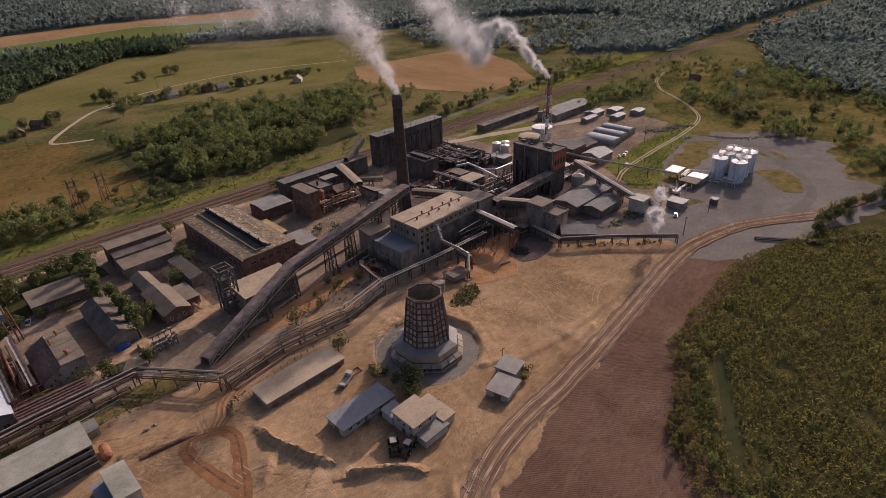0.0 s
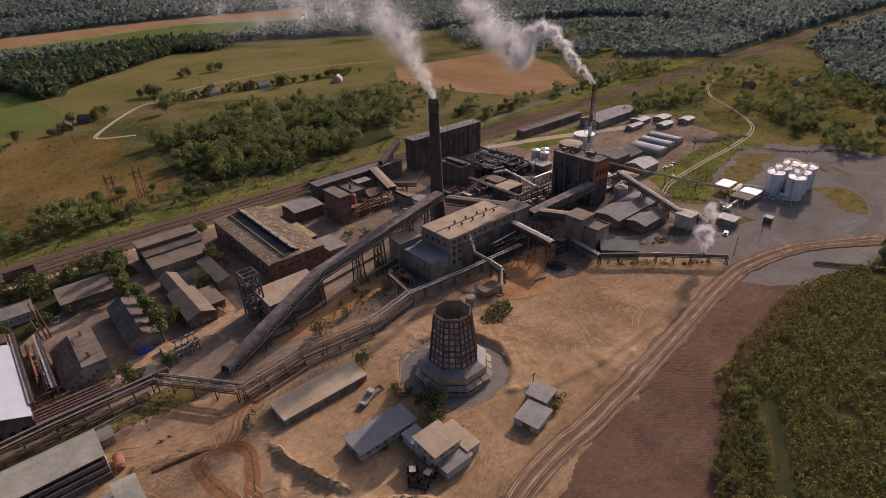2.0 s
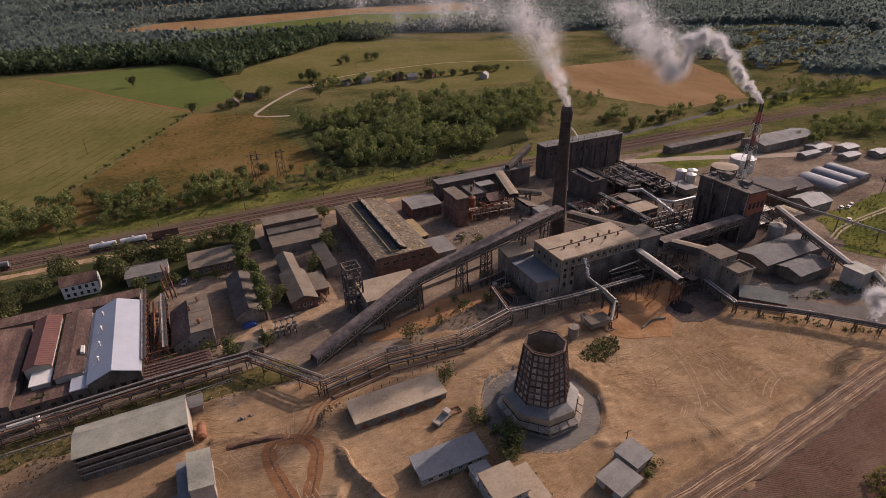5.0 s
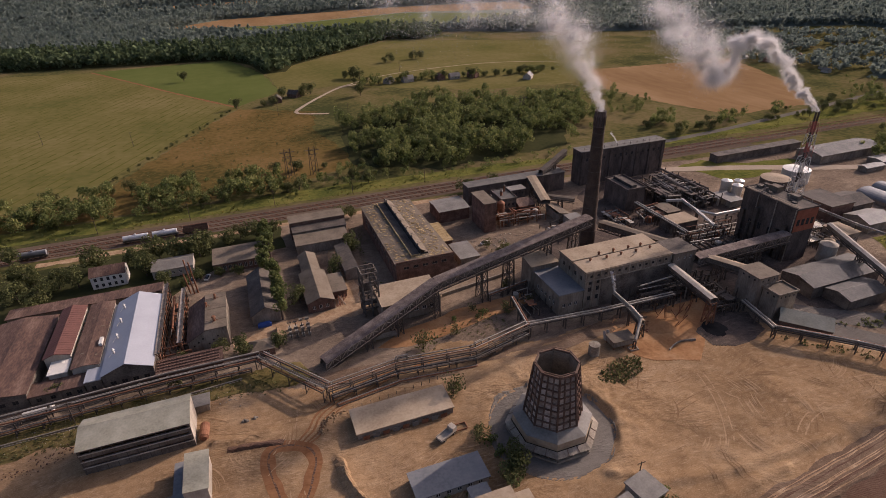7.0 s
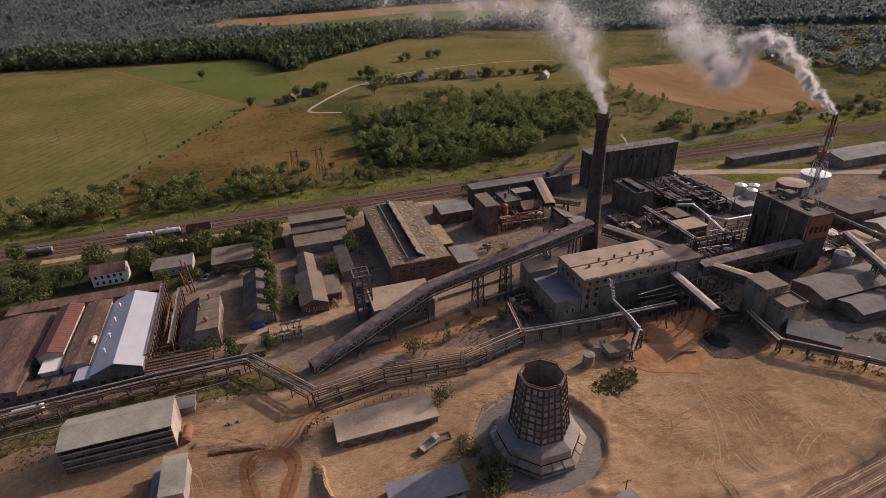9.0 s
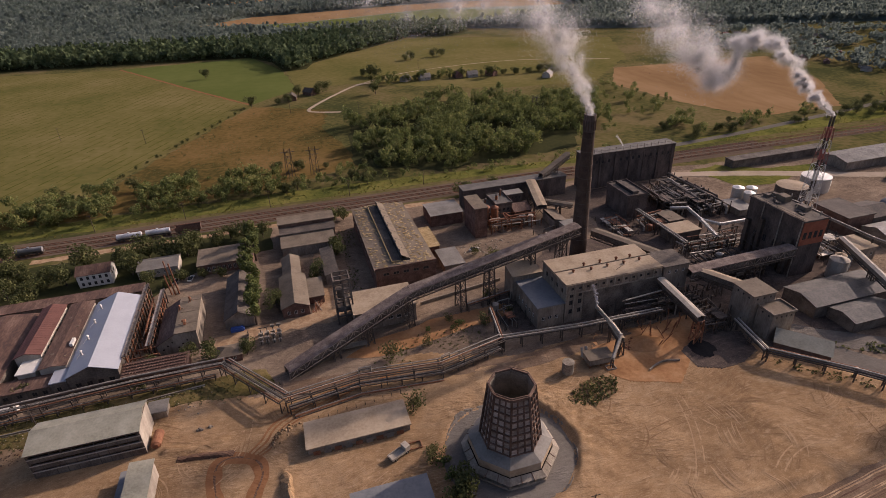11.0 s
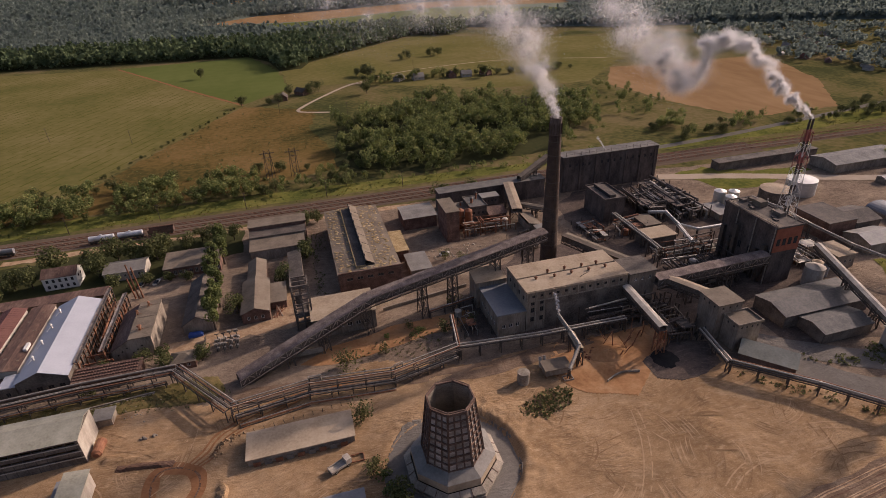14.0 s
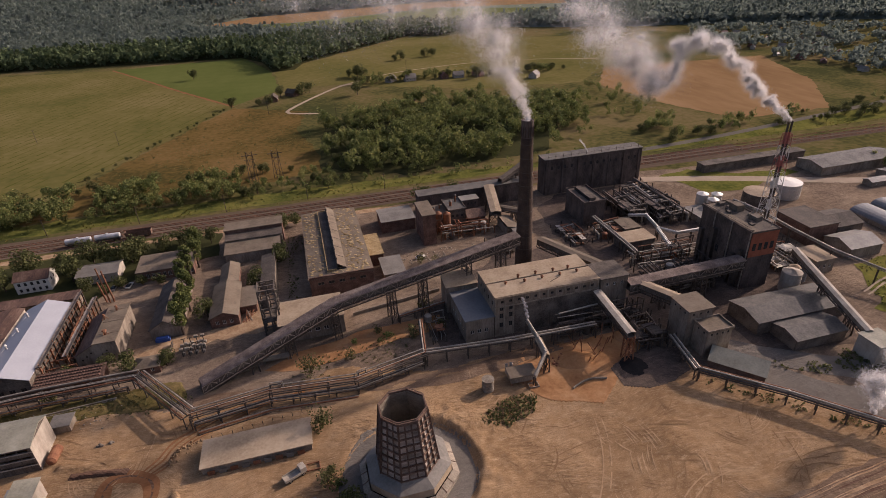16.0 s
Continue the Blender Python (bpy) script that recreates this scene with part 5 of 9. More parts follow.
# ---------------------------------------------------------------- galleries, racks
def gallery(name, p, q, width, height, roof, side, label, supports=(), group="", truss=True, eaves=0.25, post_mat=None, lattice=False):
    """A sloping covered conveyor from p to q (floor line) on trestles at the given fractions."""
    p, q = Vector(p), Vector(q)
    root = thing(name, p.x, p.y, 0, 0, label, "conveyor", group)
    o = Vector((p.x, p.y, 0))
    p, q = p - o, q - o
    d = (q - p).normalized()
    s = Vector((0, 0, 1)).cross(d).normalized() * width / 2
    u = Vector((0, 0, height))
    part("floor", Mesh().slab([p - s, q - s, q + s, p + s], 0.25), DARK_CONCRETE, root)
    L = (q - p).length
    n = max(3, round(L / 3.2))
    for k in (-1, 1):
        e, f = p + s * k, q + s * k
        if truss:
            low = -u * 0.55
            t = Mesh().beam(e + low, f + low, 0.3).beam(e, f, 0.3)
            for i in range(n):
                a, b = e.lerp(f, i / n), e.lerp(f, (i + 1) / n)
                t.beam(a + low, a, 0.16)
                t.beam(a + (low if i % 2 else Vector()), b + (Vector() if i % 2 else low), 0.18)
            part("truss", t, STEEL, root)
        if lattice:
            # open web of the side girder, full height, before a set-back boarded wall
            m2, cells = Mesh().beam(e + u * 0.9, f + u * 0.9, 0.26).beam(e - u * 0.2, f - u * 0.2, 0.26), max(3, round(L / 2.6))
            for i in range(cells):
                a, b = e.lerp(f, i / cells), e.lerp(f, (i + 1) / cells)
                m2.beam(a - u * 0.2, a + u * 0.9, 0.16)
                m2.beam(a + u * (0.9 if i % 2 else -0.2), b + u * (-0.2 if i % 2 else 0.9), 0.2)
            part("lattice_girder", m2, PANEL, root)
            e, f = e - s * k * 0.22, f - s * k * 0.22
        w = Mesh().slab([e + s * 0.0, f, f + u, e + u] if k < 0 else [f, e, e + u, f + u], 0.12)
        part("side_wall", w, side, root)
    r0, r1 = p + u, q + u
    ex = s * (1 + eaves / width * 2)
    roof_part = part("roof", Mesh().slab([r0 - ex, r1 - ex, r1 + Vector((0, 0, 0.35)), r0 + Vector((0, 0, 0.35))], 0.1).slab([r0 + Vector((0, 0, 0.35)), r1 + Vector((0, 0, 0.35)), r1 + ex, r0 + ex], 0.1), roof, root)
    for fr in supports:
        c = p.lerp(q, fr)
        if c.z < 1.0:
            continue
        spread = s * 1.15
        steel = post_mat or STEEL
        for k in (-1, 1):
            for g in (-0.9, 0.9):
                top, foot = c + s * k * 0.9 + d * g, Vector((c.x, c.y, 0)) + spread * k + d * g * 1.3
                foot.z = 0
                part("leg", Mesh().beam(foot, top, 0.35), steel, root)
        levels = max(1, int(c.z / 3.5))
        for i in range(levels):
            z0, z1 = c.z * i / levels, c.z * (i + 1) / levels - 0.3
            for g in (-1, 1):
                a, b = Vector((c.x, c.y, 0)) - s + d * g, Vector((c.x, c.y, 0)) + s + d * g
                part("brace", Mesh().beam((a.x, a.y, z0), (b.x, b.y, z1), 0.16), steel, root)
                part("brace", Mesh().beam((b.x, b.y, z0), (a.x, a.y, z1), 0.16), steel, root)
                part("tie", Mesh().beam((a.x, a.y, z1), (b.x, b.y, z1), 0.18), steel, root)
            for k in (-1, 1):
                a, b = Vector((c.x, c.y, 0)) + s * k - d, Vector((c.x, c.y, 0)) + s * k + d
                part("tie", Mesh().beam((a.x, a.y, z1), (b.x, b.y, z1), 0.18), steel, root)
                part("brace", Mesh().beam((a.x, a.y, z0), (b.x, b.y, z1), 0.14), steel, root)
    return root


def pipe_rack(name, line, radii, label, spacing=7.0, deck=True, mat=None, spread=0.62):
    """Pipes side by side along a line of points, on steel bents."""
    pts = [Vector(p) for p in line]
    o = Vector((pts[0].x, pts[0].y, 0))
    root = thing(name, o.x, o.y, 0, 0, label, "pipeline")
    pts = [p - o for p in pts]
    offs = [(i - (len(radii) - 1) / 2) * spread for i in range(len(radii))]
    for k, (off, r) in enumerate(zip(offs, radii)):
        m = Mesh()
        lift = 0.55 if len(radii) > 3 and k % 3 == 1 else 0.0
        ring = []
        for i, p in enumerate(pts):
            a = (pts[i] - pts[i - 1]).normalized() if i else (pts[1] - pts[0]).normalized()
            b = (pts[i + 1] - pts[i]).normalized() if i < len(pts) - 1 else a
            t = (a + b)
            t.z = 0
            t.normalize()
            ring.append(p + Vector((-t.y, t.x, 0)) * off + Vector((0, 0, r + lift)))
        for a, b in zip(ring, ring[1:]):
            m.tube(a, b, r, r, 8)
        for c in ring[1:-1]:
            m.tube(c - Vector((0, 0, r)), c + Vector((0, 0, r)), r * 1.05, r * 1.05, 8)
        part("pipe", m, mat or (PIPE, STEEL, RUST, PIPE, STEEL)[(k + len(radii)) % 5], root)
    width = abs(offs[-1] - offs[0]) + 0.8
    for a, b in zip(pts, pts[1:]):
        d = b - a
        n = max(1, round(d.length / spacing))
        s = Vector((-d.y, d.x, 0)).normalized() * width / 2
        beams = Mesh().beam(a - s - Vector((0, 0, 0.15)), b - s - Vector((0, 0, 0.15)), 0.25).beam(a + s - Vector((0, 0, 0.15)), b + s - Vector((0, 0, 0.15)), 0.25)
        part("girder", beams, mat or STEEL, root)
        for i in range(n + 1):
            if i == n and b is not pts[-1]:
                continue
            c = a.lerp(b, i / n)
            if c.z < 0.5:
                continue
            t = Mesh().beam(c - s * 1.1 - Vector((0, 0, 0.2)), c + s * 1.1 - Vector((0, 0, 0.2)), 0.25)
            for k in (-0.8, 0.8):
                q = c + s * k
                t.beam((q.x, q.y, 0), (q.x, q.y, c.z - 0.2), 0.28)
            q0, q1 = c - s * 0.8, c + s * 0.8
            t.beam((q0.x, q0.y, 0.4), (q1.x, q1.y, c.z - 0.5), 0.12)
            part("bent", t, STEEL, root)
    return root


gallery("conveyor_gallery", (42, 153, 0.6), (84, 167, 11.5), 4.2, 2.2, GALLERY_ROOF, DARK_CONCRETE, "long inclined conveyor gallery with a weathered brown roof", (0.35, 0.62, 0.97), lattice=True)
gallery("conveyor_gallery", (84, 167, 11.5), (150, 176, 19.5), 4.2, 2.2, GALLERY_ROOF, DARK_CONCRETE, "raised conveyor gallery on steel trestles", (0.28, 0.45, 0.7, 0.9), lattice=True)
gallery("conveyor_gallery", (177.5, 148, 10.2), (222, 148.5, 10.8), 4.0, 2.4, GALLERY_ROOF, DARK_CONCRETE, "conveyor gallery running to the boiler house", (0.3, 0.65), lattice=True)
gallery("conveyor_gallery", (166.6, 148, 10.2), (165.8, 126.2, 9.0), 2.4, 1.5, PALE_WALL, DARK_CONCRETE, "short pale chute gallery over the stockpile", (0.97,), post_mat=RUST)
gallery("conveyor_gallery", (243, 147.5, 12), (234.5, 109, 5.5), 2.0, 1.6, PALE_WALL, GREY_WALL, "inclined pale conveyor gallery above the warehouses", (0.45, 0.8))
gallery("conveyor_gallery", (182, 147, 10.5), (189, 134, 10.5), 3, 2.0, ROOF_TAN, DARK_CONCRETE, "short gallery to the hopper house", ())
gallery("conveyor_gallery", (164, 187, 10), (174, 159, 12), 3.4, 2.2, ROOF_DUST, DARK_CONCRETE, "covered gallery joining the factory from behind", (0.4,))
gallery("conveyor_gallery", (140.5, 135.5, 7), (140.5, 129, 5.5), 1.6, 1.0, ROOF_TAN, GREY_WALL, "small discharge chute beside the factory", (0.9,))

pipe_rack("pipeline", [(-75, 157, 4.5), (-40, 158.5, 4.5), (-2, 160.5, 4.5), (24, 160.5, 4.5)], [0.2, 0.14, 0.24, 0.14, 0.2, 0.15, 0.22], "raised bundle of lagged pipes on steel bents")
pipe_rack("pipeline", [(24, 160.5, 4.5), (41, 138.6, 4.5)], [0.2, 0.14, 0.24, 0.14, 0.2, 0.15, 0.22], "raised bundle of pipes on an oblique bridge")
pipe_rack("pipeline", [(41, 138.6, 4.5), (62, 141.5, 4.5), (86, 139, 4.5), (107.5, 144, 4.5)], [0.18, 0.14, 0.24, 0.16, 0.14, 0.2], "raised pipes along the works road")
pipe_rack("pipeline", [(107.5, 144, 4.5), (134, 141.5, 4.5), (162, 139.5, 5.5)], [0.25, 0.2, 0.25], "pipes along the foot of the factory")
pipe_rack("pipeline", [(-75, 155.0, 2.0), (-40, 156.4, 2.0), (-2, 158.3, 2.0), (21, 158.4, 2.0)], [0.14, 0.1], "low second line of pipes below the bundle", spacing=6)
pipe_rack("pipeline", [(107.5, 144, 4.5), (110, 160, 4.5)], [0.25, 0.25], "pipes branching off between the buildings")
pipe_rack("pipeline", [(42, 136.9, 2.4), (62, 139.8, 2.4), (86, 137.3, 2.4), (106.5, 142, 2.4)], [0.12, 0.16, 0.12], "lower line of thin pipes along the works road", spacing=6, spread=0.45)
pipe_rack("pipeline", [(43, 134.9, 0.6), (62, 137.6, 0.6), (86, 135.4, 0.6)], [0.2, 0.12], "low lagged pipes on blocks along the works road", spacing=6, spread=0.6)


def pipe_loop(x, y, w, up, turn, r=0.14):
    """A square expansion loop standing up from a pipeline."""
    root = thing("expansion_loop", x, y, 4.7, turn, "square expansion loop of pale pipe above the pipeline", "pipe loop", "pipe loops")
    for k in (0, 0.45):
        a, b, c = w / 2 + k * 0.6, up + k, k * 0.8
        part("pipe", Mesh().tube((-a, c, 0), (-a, c, b), r, r, 8).tube((-a, c, b), (a, c, b), r, r, 8).tube((a, c, b), (a, c, 0), r, r, 8), PIPE if k else STEEL, root)


pipe_loop(64, 141.3, 3.0, 1.5, -4)
pipe_loop(88, 139.5, 2.2, 1.2, 14)
pipe_rack("pipeline", [(180, 113, 4), (196, 98, 4), (214, 78, 4)], [0.3, 0.25, 0.3, 0.25], "low dark pipe bridge beside the yard")


# ---------------------------------------------------------------- buildings
def row(w0, w1, z, w, h, n):
    return openings(w0, w1, z, w, h, n)


factory = shed("factory_hall", 132, 168, 149.5, 166.5, 14.7, ROOF_TAN, GREY_WALL, "large grey factory hall with a flat tan roof", kind="flat", win={"S": row(1, 35, 12.6, 1.0, 1.0, 12) + row(0.6, 7, 3.5, 1.3, 1.8, 2) + row(0.6, 7, 7.0, 1.3, 1.8, 2) + row(0.6, 7, 9.8, 1.3, 1.4, 2), "W": row(1, 16, 11, 1.2, 1.6, 4)}, frame=STEEL)
for k in range(13):
    part("pilaster", Mesh().box(-18 + k * 2.95, -8.68, 0 if k < 3 else 11.6, -17.6 + k * 2.95, -8.5, 14.6), CONCRETE, factory)
# darker overlay panel across the lower part of the front
part("lower_cladding", Mesh().box(-11.4, -8.6, 0, 18, -8.5, 11.1), DARK_CONCRETE, factory, "dark lower wall")
part("cornice", Mesh().box(-18.1, -8.75, 11.2, 18.1, -8.5, 11.6), CONCRETE, factory)
part("roof_step", Mesh().box(-18.1, -8.6, 15.0, 18.1, -0.4, 15.25), ROOF_TAN, factory)
part("roof_edge", Mesh().box(-18.2, -0.4, 15.0, 18.2, -0.1, 15.5).box(-18.3, -8.8, 15.0, -18.1, 8.6, 15.35), ROOF_DUST, factory)
part("rail", Mesh().beam((2, -5.5, 15.4), (6.5, -3.4, 15.4), 0.12).beam((6.5, -3.4, 15.4), (7, -1.6, 15.4), 0.12), STEEL, factory)
shed("head_house", 168.2, 178, 148.7, 158.5, 14.9, ROOF_DARK, GREY_WALL, "square head house with a dark roof", kind="flat", win={"S": row(1, 9, 12, 1, 1.2, 3)})
shed("annex", 121, 131.8, 167, 174.5, 10.6, ROOF_TAN, GREY_WALL, "upper annex with a tan felt roof", kind="gable", axis="x", rise=1.2, ridge=0.999)
shed("annex", 122.3, 131.8, 149.5, 166.8, 8.3, ROOF_BLUE, GREY_WALL, "lower annex with a blue-grey flat roof", kind="flat", win={"W": row(1, 15, 3, 1.2, 1.6, 5), "S": row(1, 8, 3, 1.2, 1.4, 3)})
boiler = shed("boiler_house", 223.5, 234.4, 148, 173, 22.3, ROOF_DARK, DARK_BRICK, "tall soot-black boiler house with a red brick end", kind="flat", parapet=0.3, win={"W": row(3, 22, 8, 1.6, 3.0, 4)}, frame=STEEL)
part("brick_end", Mesh().box(-5.4, -12.7, 13, 5.4, -12.52, 22.2), RED_BRICK, boiler, "red brick end wall")
for y in (-12.4, -3.5, 5.0):
    part("downpipe", Mesh().tube((-6.0, y, 0), (-6.0, y, 22.6), 0.22, 0.22, 8), CONCRETE, boiler)
for y, z in ((-9, 8), (-1, 6), (6, 9)):
    part("flue", Mesh().tube((-6.6, y, 0), (-6.6, y, z), 0.7, 0.7, 10).tube((-6.6, y, z), (-5.6, y, z + 0.5), 0.7, 0.7, 10), STEEL, boiler)
for q in range(4):
    part("brick_window", Mesh().box(-4.4 + 2.4 * q, -12.76, 15.5, -3.0 + 2.4 * q, -12.7, 18.2), GLASS, boiler)
part("roof_walk", Mesh().box(-4.8, -12.2, 22.6, -2.2, 12.2, 22.75), ROOF_DUST, boiler, "dusty strip of the roof")
for q, (x, y, w, d, h) in enumerate(((1.4, -6, 2.6, 3.4, 1.6), (1.0, 3, 3.2, 4.0, 2.2), (-1.2, 9, 2.0, 2.0, 1.2), (2.8, 8.4, 1.6, 2.6, 1.0))):
    part("roof_house", Mesh().box(x, y, 22.6, x + w, y + d, 22.6 + h), ROOF_DUST if q % 2 else DARK_CONCRETE, boiler)
for y in (-10, -5.5, -1, 3.5, 8):
    part("roof_pipe", Mesh().tube((4.4, y, 22.6), (4.4, y, 24.2 + y % 2), 0.2, 0.2, 8), PIPE, boiler)
part("roof_rail", Mesh().beam((-5.2, -12.2, 23.6), (-5.2, 12.2, 23.6), 0.08).beam((-5.2, -12.2, 22.6), (-5.2, -12.2, 23.6), 0.08).beam((-5.2, 12.2, 22.6), (-5.2, 12.2, 23.6), 0.08).beam((-5.2, 0, 22.6), (-5.2, 0, 23.6), 0.08), STEEL, boiler)
for y, z0, z1 in ((-10.6, 3, 15), (-7.2, 2, 12), (3.2, 2, 17), (9.4, 3, 14)):
    part("duct", Mesh().box(-6.9, y, z0, -5.5, y + 1.5, z1).box(-6.7, y + 0.3, 0, -5.9, y + 1.2, z0), STEEL, boiler)
for k in range(9):
    part("roof_box", Mesh().box(-4.5 + (k * 37 % 80) / 10, -11.5 + (k * 53 % 230) / 10, 22.6, -3.9 + (k * 37 % 80) / 10 + (k % 3) * 0.4, -10.8 + (k * 53 % 230) / 10 + (k % 2), 22.9 + (k % 4) * 0.2), ROOF_DARK if k % 2 else CONCRETE, boiler)
shed("kiln_building", 194, 247, 249, 257, 18.3, ROOF_SLATE, DARK_BRICK, "long tall dark brick kiln building", kind="flat", win={"S": row(2, 51, 13, 1.2, 1.8, 14)}, frame=STEEL)
ruin = shed("ruined_workshop", 76.5, 99.5, 190, 248, 8.8, ROOF_DUST, BRICK, "large brick workshop with a crumbling mossy roof", kind="gable", axis="y", rise=1.0, win={"W": row(2, 55, 4, 2.2, 2.6, 13), "S": row(2, 21, 6.2, 2.2, 1.2, 5)}, frame=CONCRETE)
for y in range(7):
    part("lantern_bay", Mesh().slab([(2.2, -26 + 7.6 * y, 10.2), (2.2, -18.6 + 7.6 * y, 10.2), (-0.9, -18.6 + 7.6 * y, 12.0), (-0.9, -26 + 7.6 * y, 12.0)][::-1], 0.2), ROOF_DUST, ruin)
    part("lantern_rib", Mesh().beam((2.3, -18.5 + 7.6 * y, 10.3), (-1.0, -18.5 + 7.6 * y, 12.2), 0.3), DARK_CONCRETE, ruin)
    part("stub", Mesh().box(-1.0, -22.6 + 7.6 * y, 12.0, -0.6, -22.2 + 7.6 * y, 12.9), DARK_CONCRETE, ruin)
part("lantern_wall", Mesh().box(-1.05, -26, 9.4, -0.85, 27.2, 12.0).box(-0.85, -26.1, 9.4, 2.2, -25.9, 10.4).box(-0.85, 27.1, 9.4, 2.2, 27.3, 10.4), GLASS, ruin, "broken dark glazing of the lantern")
part("light_trench", Mesh().box(-4.4, -26, 9.75, -1.1, 27.2, 10.0), ROOF_DARK, ruin, "dull strip of collapsed glazing")
part("trench_kerb", Mesh().box(-4.7, -26.3, 9.6, -4.4, 27.5, 10.3).box(-4.4, -26.3, 9.6, -1.1, -26.0, 10.3).box(-4.4, 27.2, 9.6, -1.1, 27.5, 10.3), ROOF_RUIN, ruin)
part("parapet", Mesh().box(-11.7, -29.3, 8.6, 11.7, -28.9, 9.9), BRICK, ruin)
g = np.random.default_rng(3)
chips = []
for k in range(48):
    for x in np.arange(-10.4, 11, 1.55):
        y = -28 + 1.2 * k + g.uniform(-0.4, 0.4)
        x1 = x + g.uniform(-0.6, 0.6)
        if (-4.9 < x1 < 2.7 and -26.4 < y < 27.6) or g.random() < 0.38:
            continue
        chips.append((x1, y, 9.0 + 1.0 * (1 - abs(x1) / 11.5) + 0.02, g.uniform(0.6, 1.5), g.normal() * 0.5 + (math.pi if g.random() < 0.5 else 0)))
chip = [(np.array([(-0.5, -0.3, 0), (0.5, -0.35, 0.05), (0.45, 0.3, 0.12), (-0.55, 0.35, 0.05), (-0.4, -0.2, 0.12), (0.4, -0.25, 0.08), (0.35, 0.25, 0.14), (-0.4, 0.25, 0.07)]), np.array([(4, 5, 6), (4, 6, 7), (0, 1, 5), (0, 5, 4), (1, 2, 6), (1, 6, 5), (2, 3, 7), (2, 7, 6), (3, 0, 4), (3, 4, 7)]))]
tagged(scatter("roof_rubble", chip, np.array(chips), ROOF_RUIN, "", "", parent=ruin), kind="stuff")
shed("house", -33.5, -21.5, 232, 240, 5.5, ROOF_RUST, WHITE, "two-storey white house with a brown roof", rise=2.2, win={"S": row(0.5, 11.5, 3.3, 1, 1.4, 5) + row(0.5, 11.5, 0.8, 1, 1.4, 5), "E": row(1, 6, 3.3, 1, 1.4, 2)}, category="house", frame=STEEL)
shed("storehouse", -12, 3, 231, 241, 3.8, ROOF_GREY, PALE_WALL, "low storehouse with a grey roof", rise=1.4, win={"S": row(1, 14, 1.4, 1, 1.2, 5)})
shed("office_block", 11, 32, 226, 239, 4.4, ROOF_DUST, BRICK, "long low brick block with a dusty flat roof", rise=0.8, ridge=0.999, win={"S": row(1, 21, 1.2, 1.3, 2.0, 10)})
shed("long_store", 44, 66, 229, 238.3, 4.6, ROOF_DUST, GREY_WALL, "long low store with a pale sloping roof", rise=0.8, ridge=0.999)
shed("long_store", 44, 67, 238.7, 244, 6.2, ROOF_DARK, GREY_WALL, "long store with a dark roof strip", rise=0.6, ridge=0.999)
shed("long_store", 43.5, 67.5, 244.4, 252, 8.2, ROOF_DUST, BRICK, "tall long store along the railway", kind="flat")
shed("hipped_house", 42, 51.3, 184, 206, 4.0, ROOF_DUST, BRICK, "brick house with a dusty gabled roof", axis="y", rise=1.9, win={"S": row(1, 8, 1.2, 1.1, 1.5, 3), "W": row(1, 20, 1.2, 1.1, 1.5, 6)}, category="house")
shed("hipped_house", 43.5, 50, 206.4, 222, 3.6, ROOF_DUST, BRICK, "narrow rear wing with a gabled roof", axis="y", rise=1.6, category="house")
shed("long_barn", 23, 32.5, 184, 213, 3.8, ROOF_DARK, GREY_WALL, "long dark-roofed barn under tall trees", axis="y", rise=2.8)
shop = thing("ruined_shop", 9.2, 186.75, 0, 0, "ruined concrete workshop with a high flat tan roof", "building")
side = [(-6.2, 0), (6.2, 0), (6.2, 7.5), (-0.3, 7.5), (-6.2, 4.2)]
part("wall", Mesh().add([(x, -10.75, z) for x, z in side] + [(x, 10.75, z) for x, z in side], [(0, 1, 2, 3, 4), (9, 8, 7, 6, 5), (0, 5, 6, 1), (1, 6, 7, 2), (2, 7, 8, 3), (3, 8, 9, 4), (4, 9, 5, 0)]), GREY_WALL, shop)
part("side_roof", Mesh().slab([(-6.6, -11, 4.1), (-0.3, -11, 7.6), (-0.3, 11, 7.6), (-6.6, 11, 4.1)], 0.12), ROOF_RUST, shop)
# near-black discs painted as shaded holes on the closed wall
for k in range(7):
    part("vent_hole", Mesh().tube((-4.5 + 1.5 * k, -10.82, 2.4 + (k % 3) * 1.1), (-4.5 + 1.5 * k, -10.7, 2.4 + (k % 3) * 1.1), 0.28, 0.28, 8), DARK, shop)
part("top_roof", Mesh().box(-0.4, -11, 7.5, 6.4, 11, 7.8), ROOF_DUST, shop)
for y0 in (-6, 1, 8):
    part("roof_rib", Mesh().box(-0.4, y0, 7.8, 6.4, y0 + 0.12, 7.88), ROOF_DUST, shop)
for x, y, r in ((2.6, -6.5, 0.8), (3.0, 7.5, 0.5), (0.2, 3.0, 0.5)):
    part("ventilator", Mesh().tube((x, y, 7.8), (x, y, 9.2), r * 0.5, r * 0.5, 8).tube((x, y, 9.2), (x, y, 9.7), r, r * 0.6, 8), RUST, shop)
    for a in (0, 2.1, 4.2):
        part("stay", Mesh().beam((x, y, 9.2), (x + 1.1 * math.cos(a), y + 1.1 * math.sin(a), 7.8), 0.1), RUST, shop)
hall = shed("white_hall", -19.8, -6, 166, 207.5, 6, ROOF_WHITE, DARK_CONCRETE, "long hall with a bright white metal roof", axis="y", rise=2.8, win={"S": row(1, 13, 2, 1.6, 1.4, 4)}, frame=STEEL)
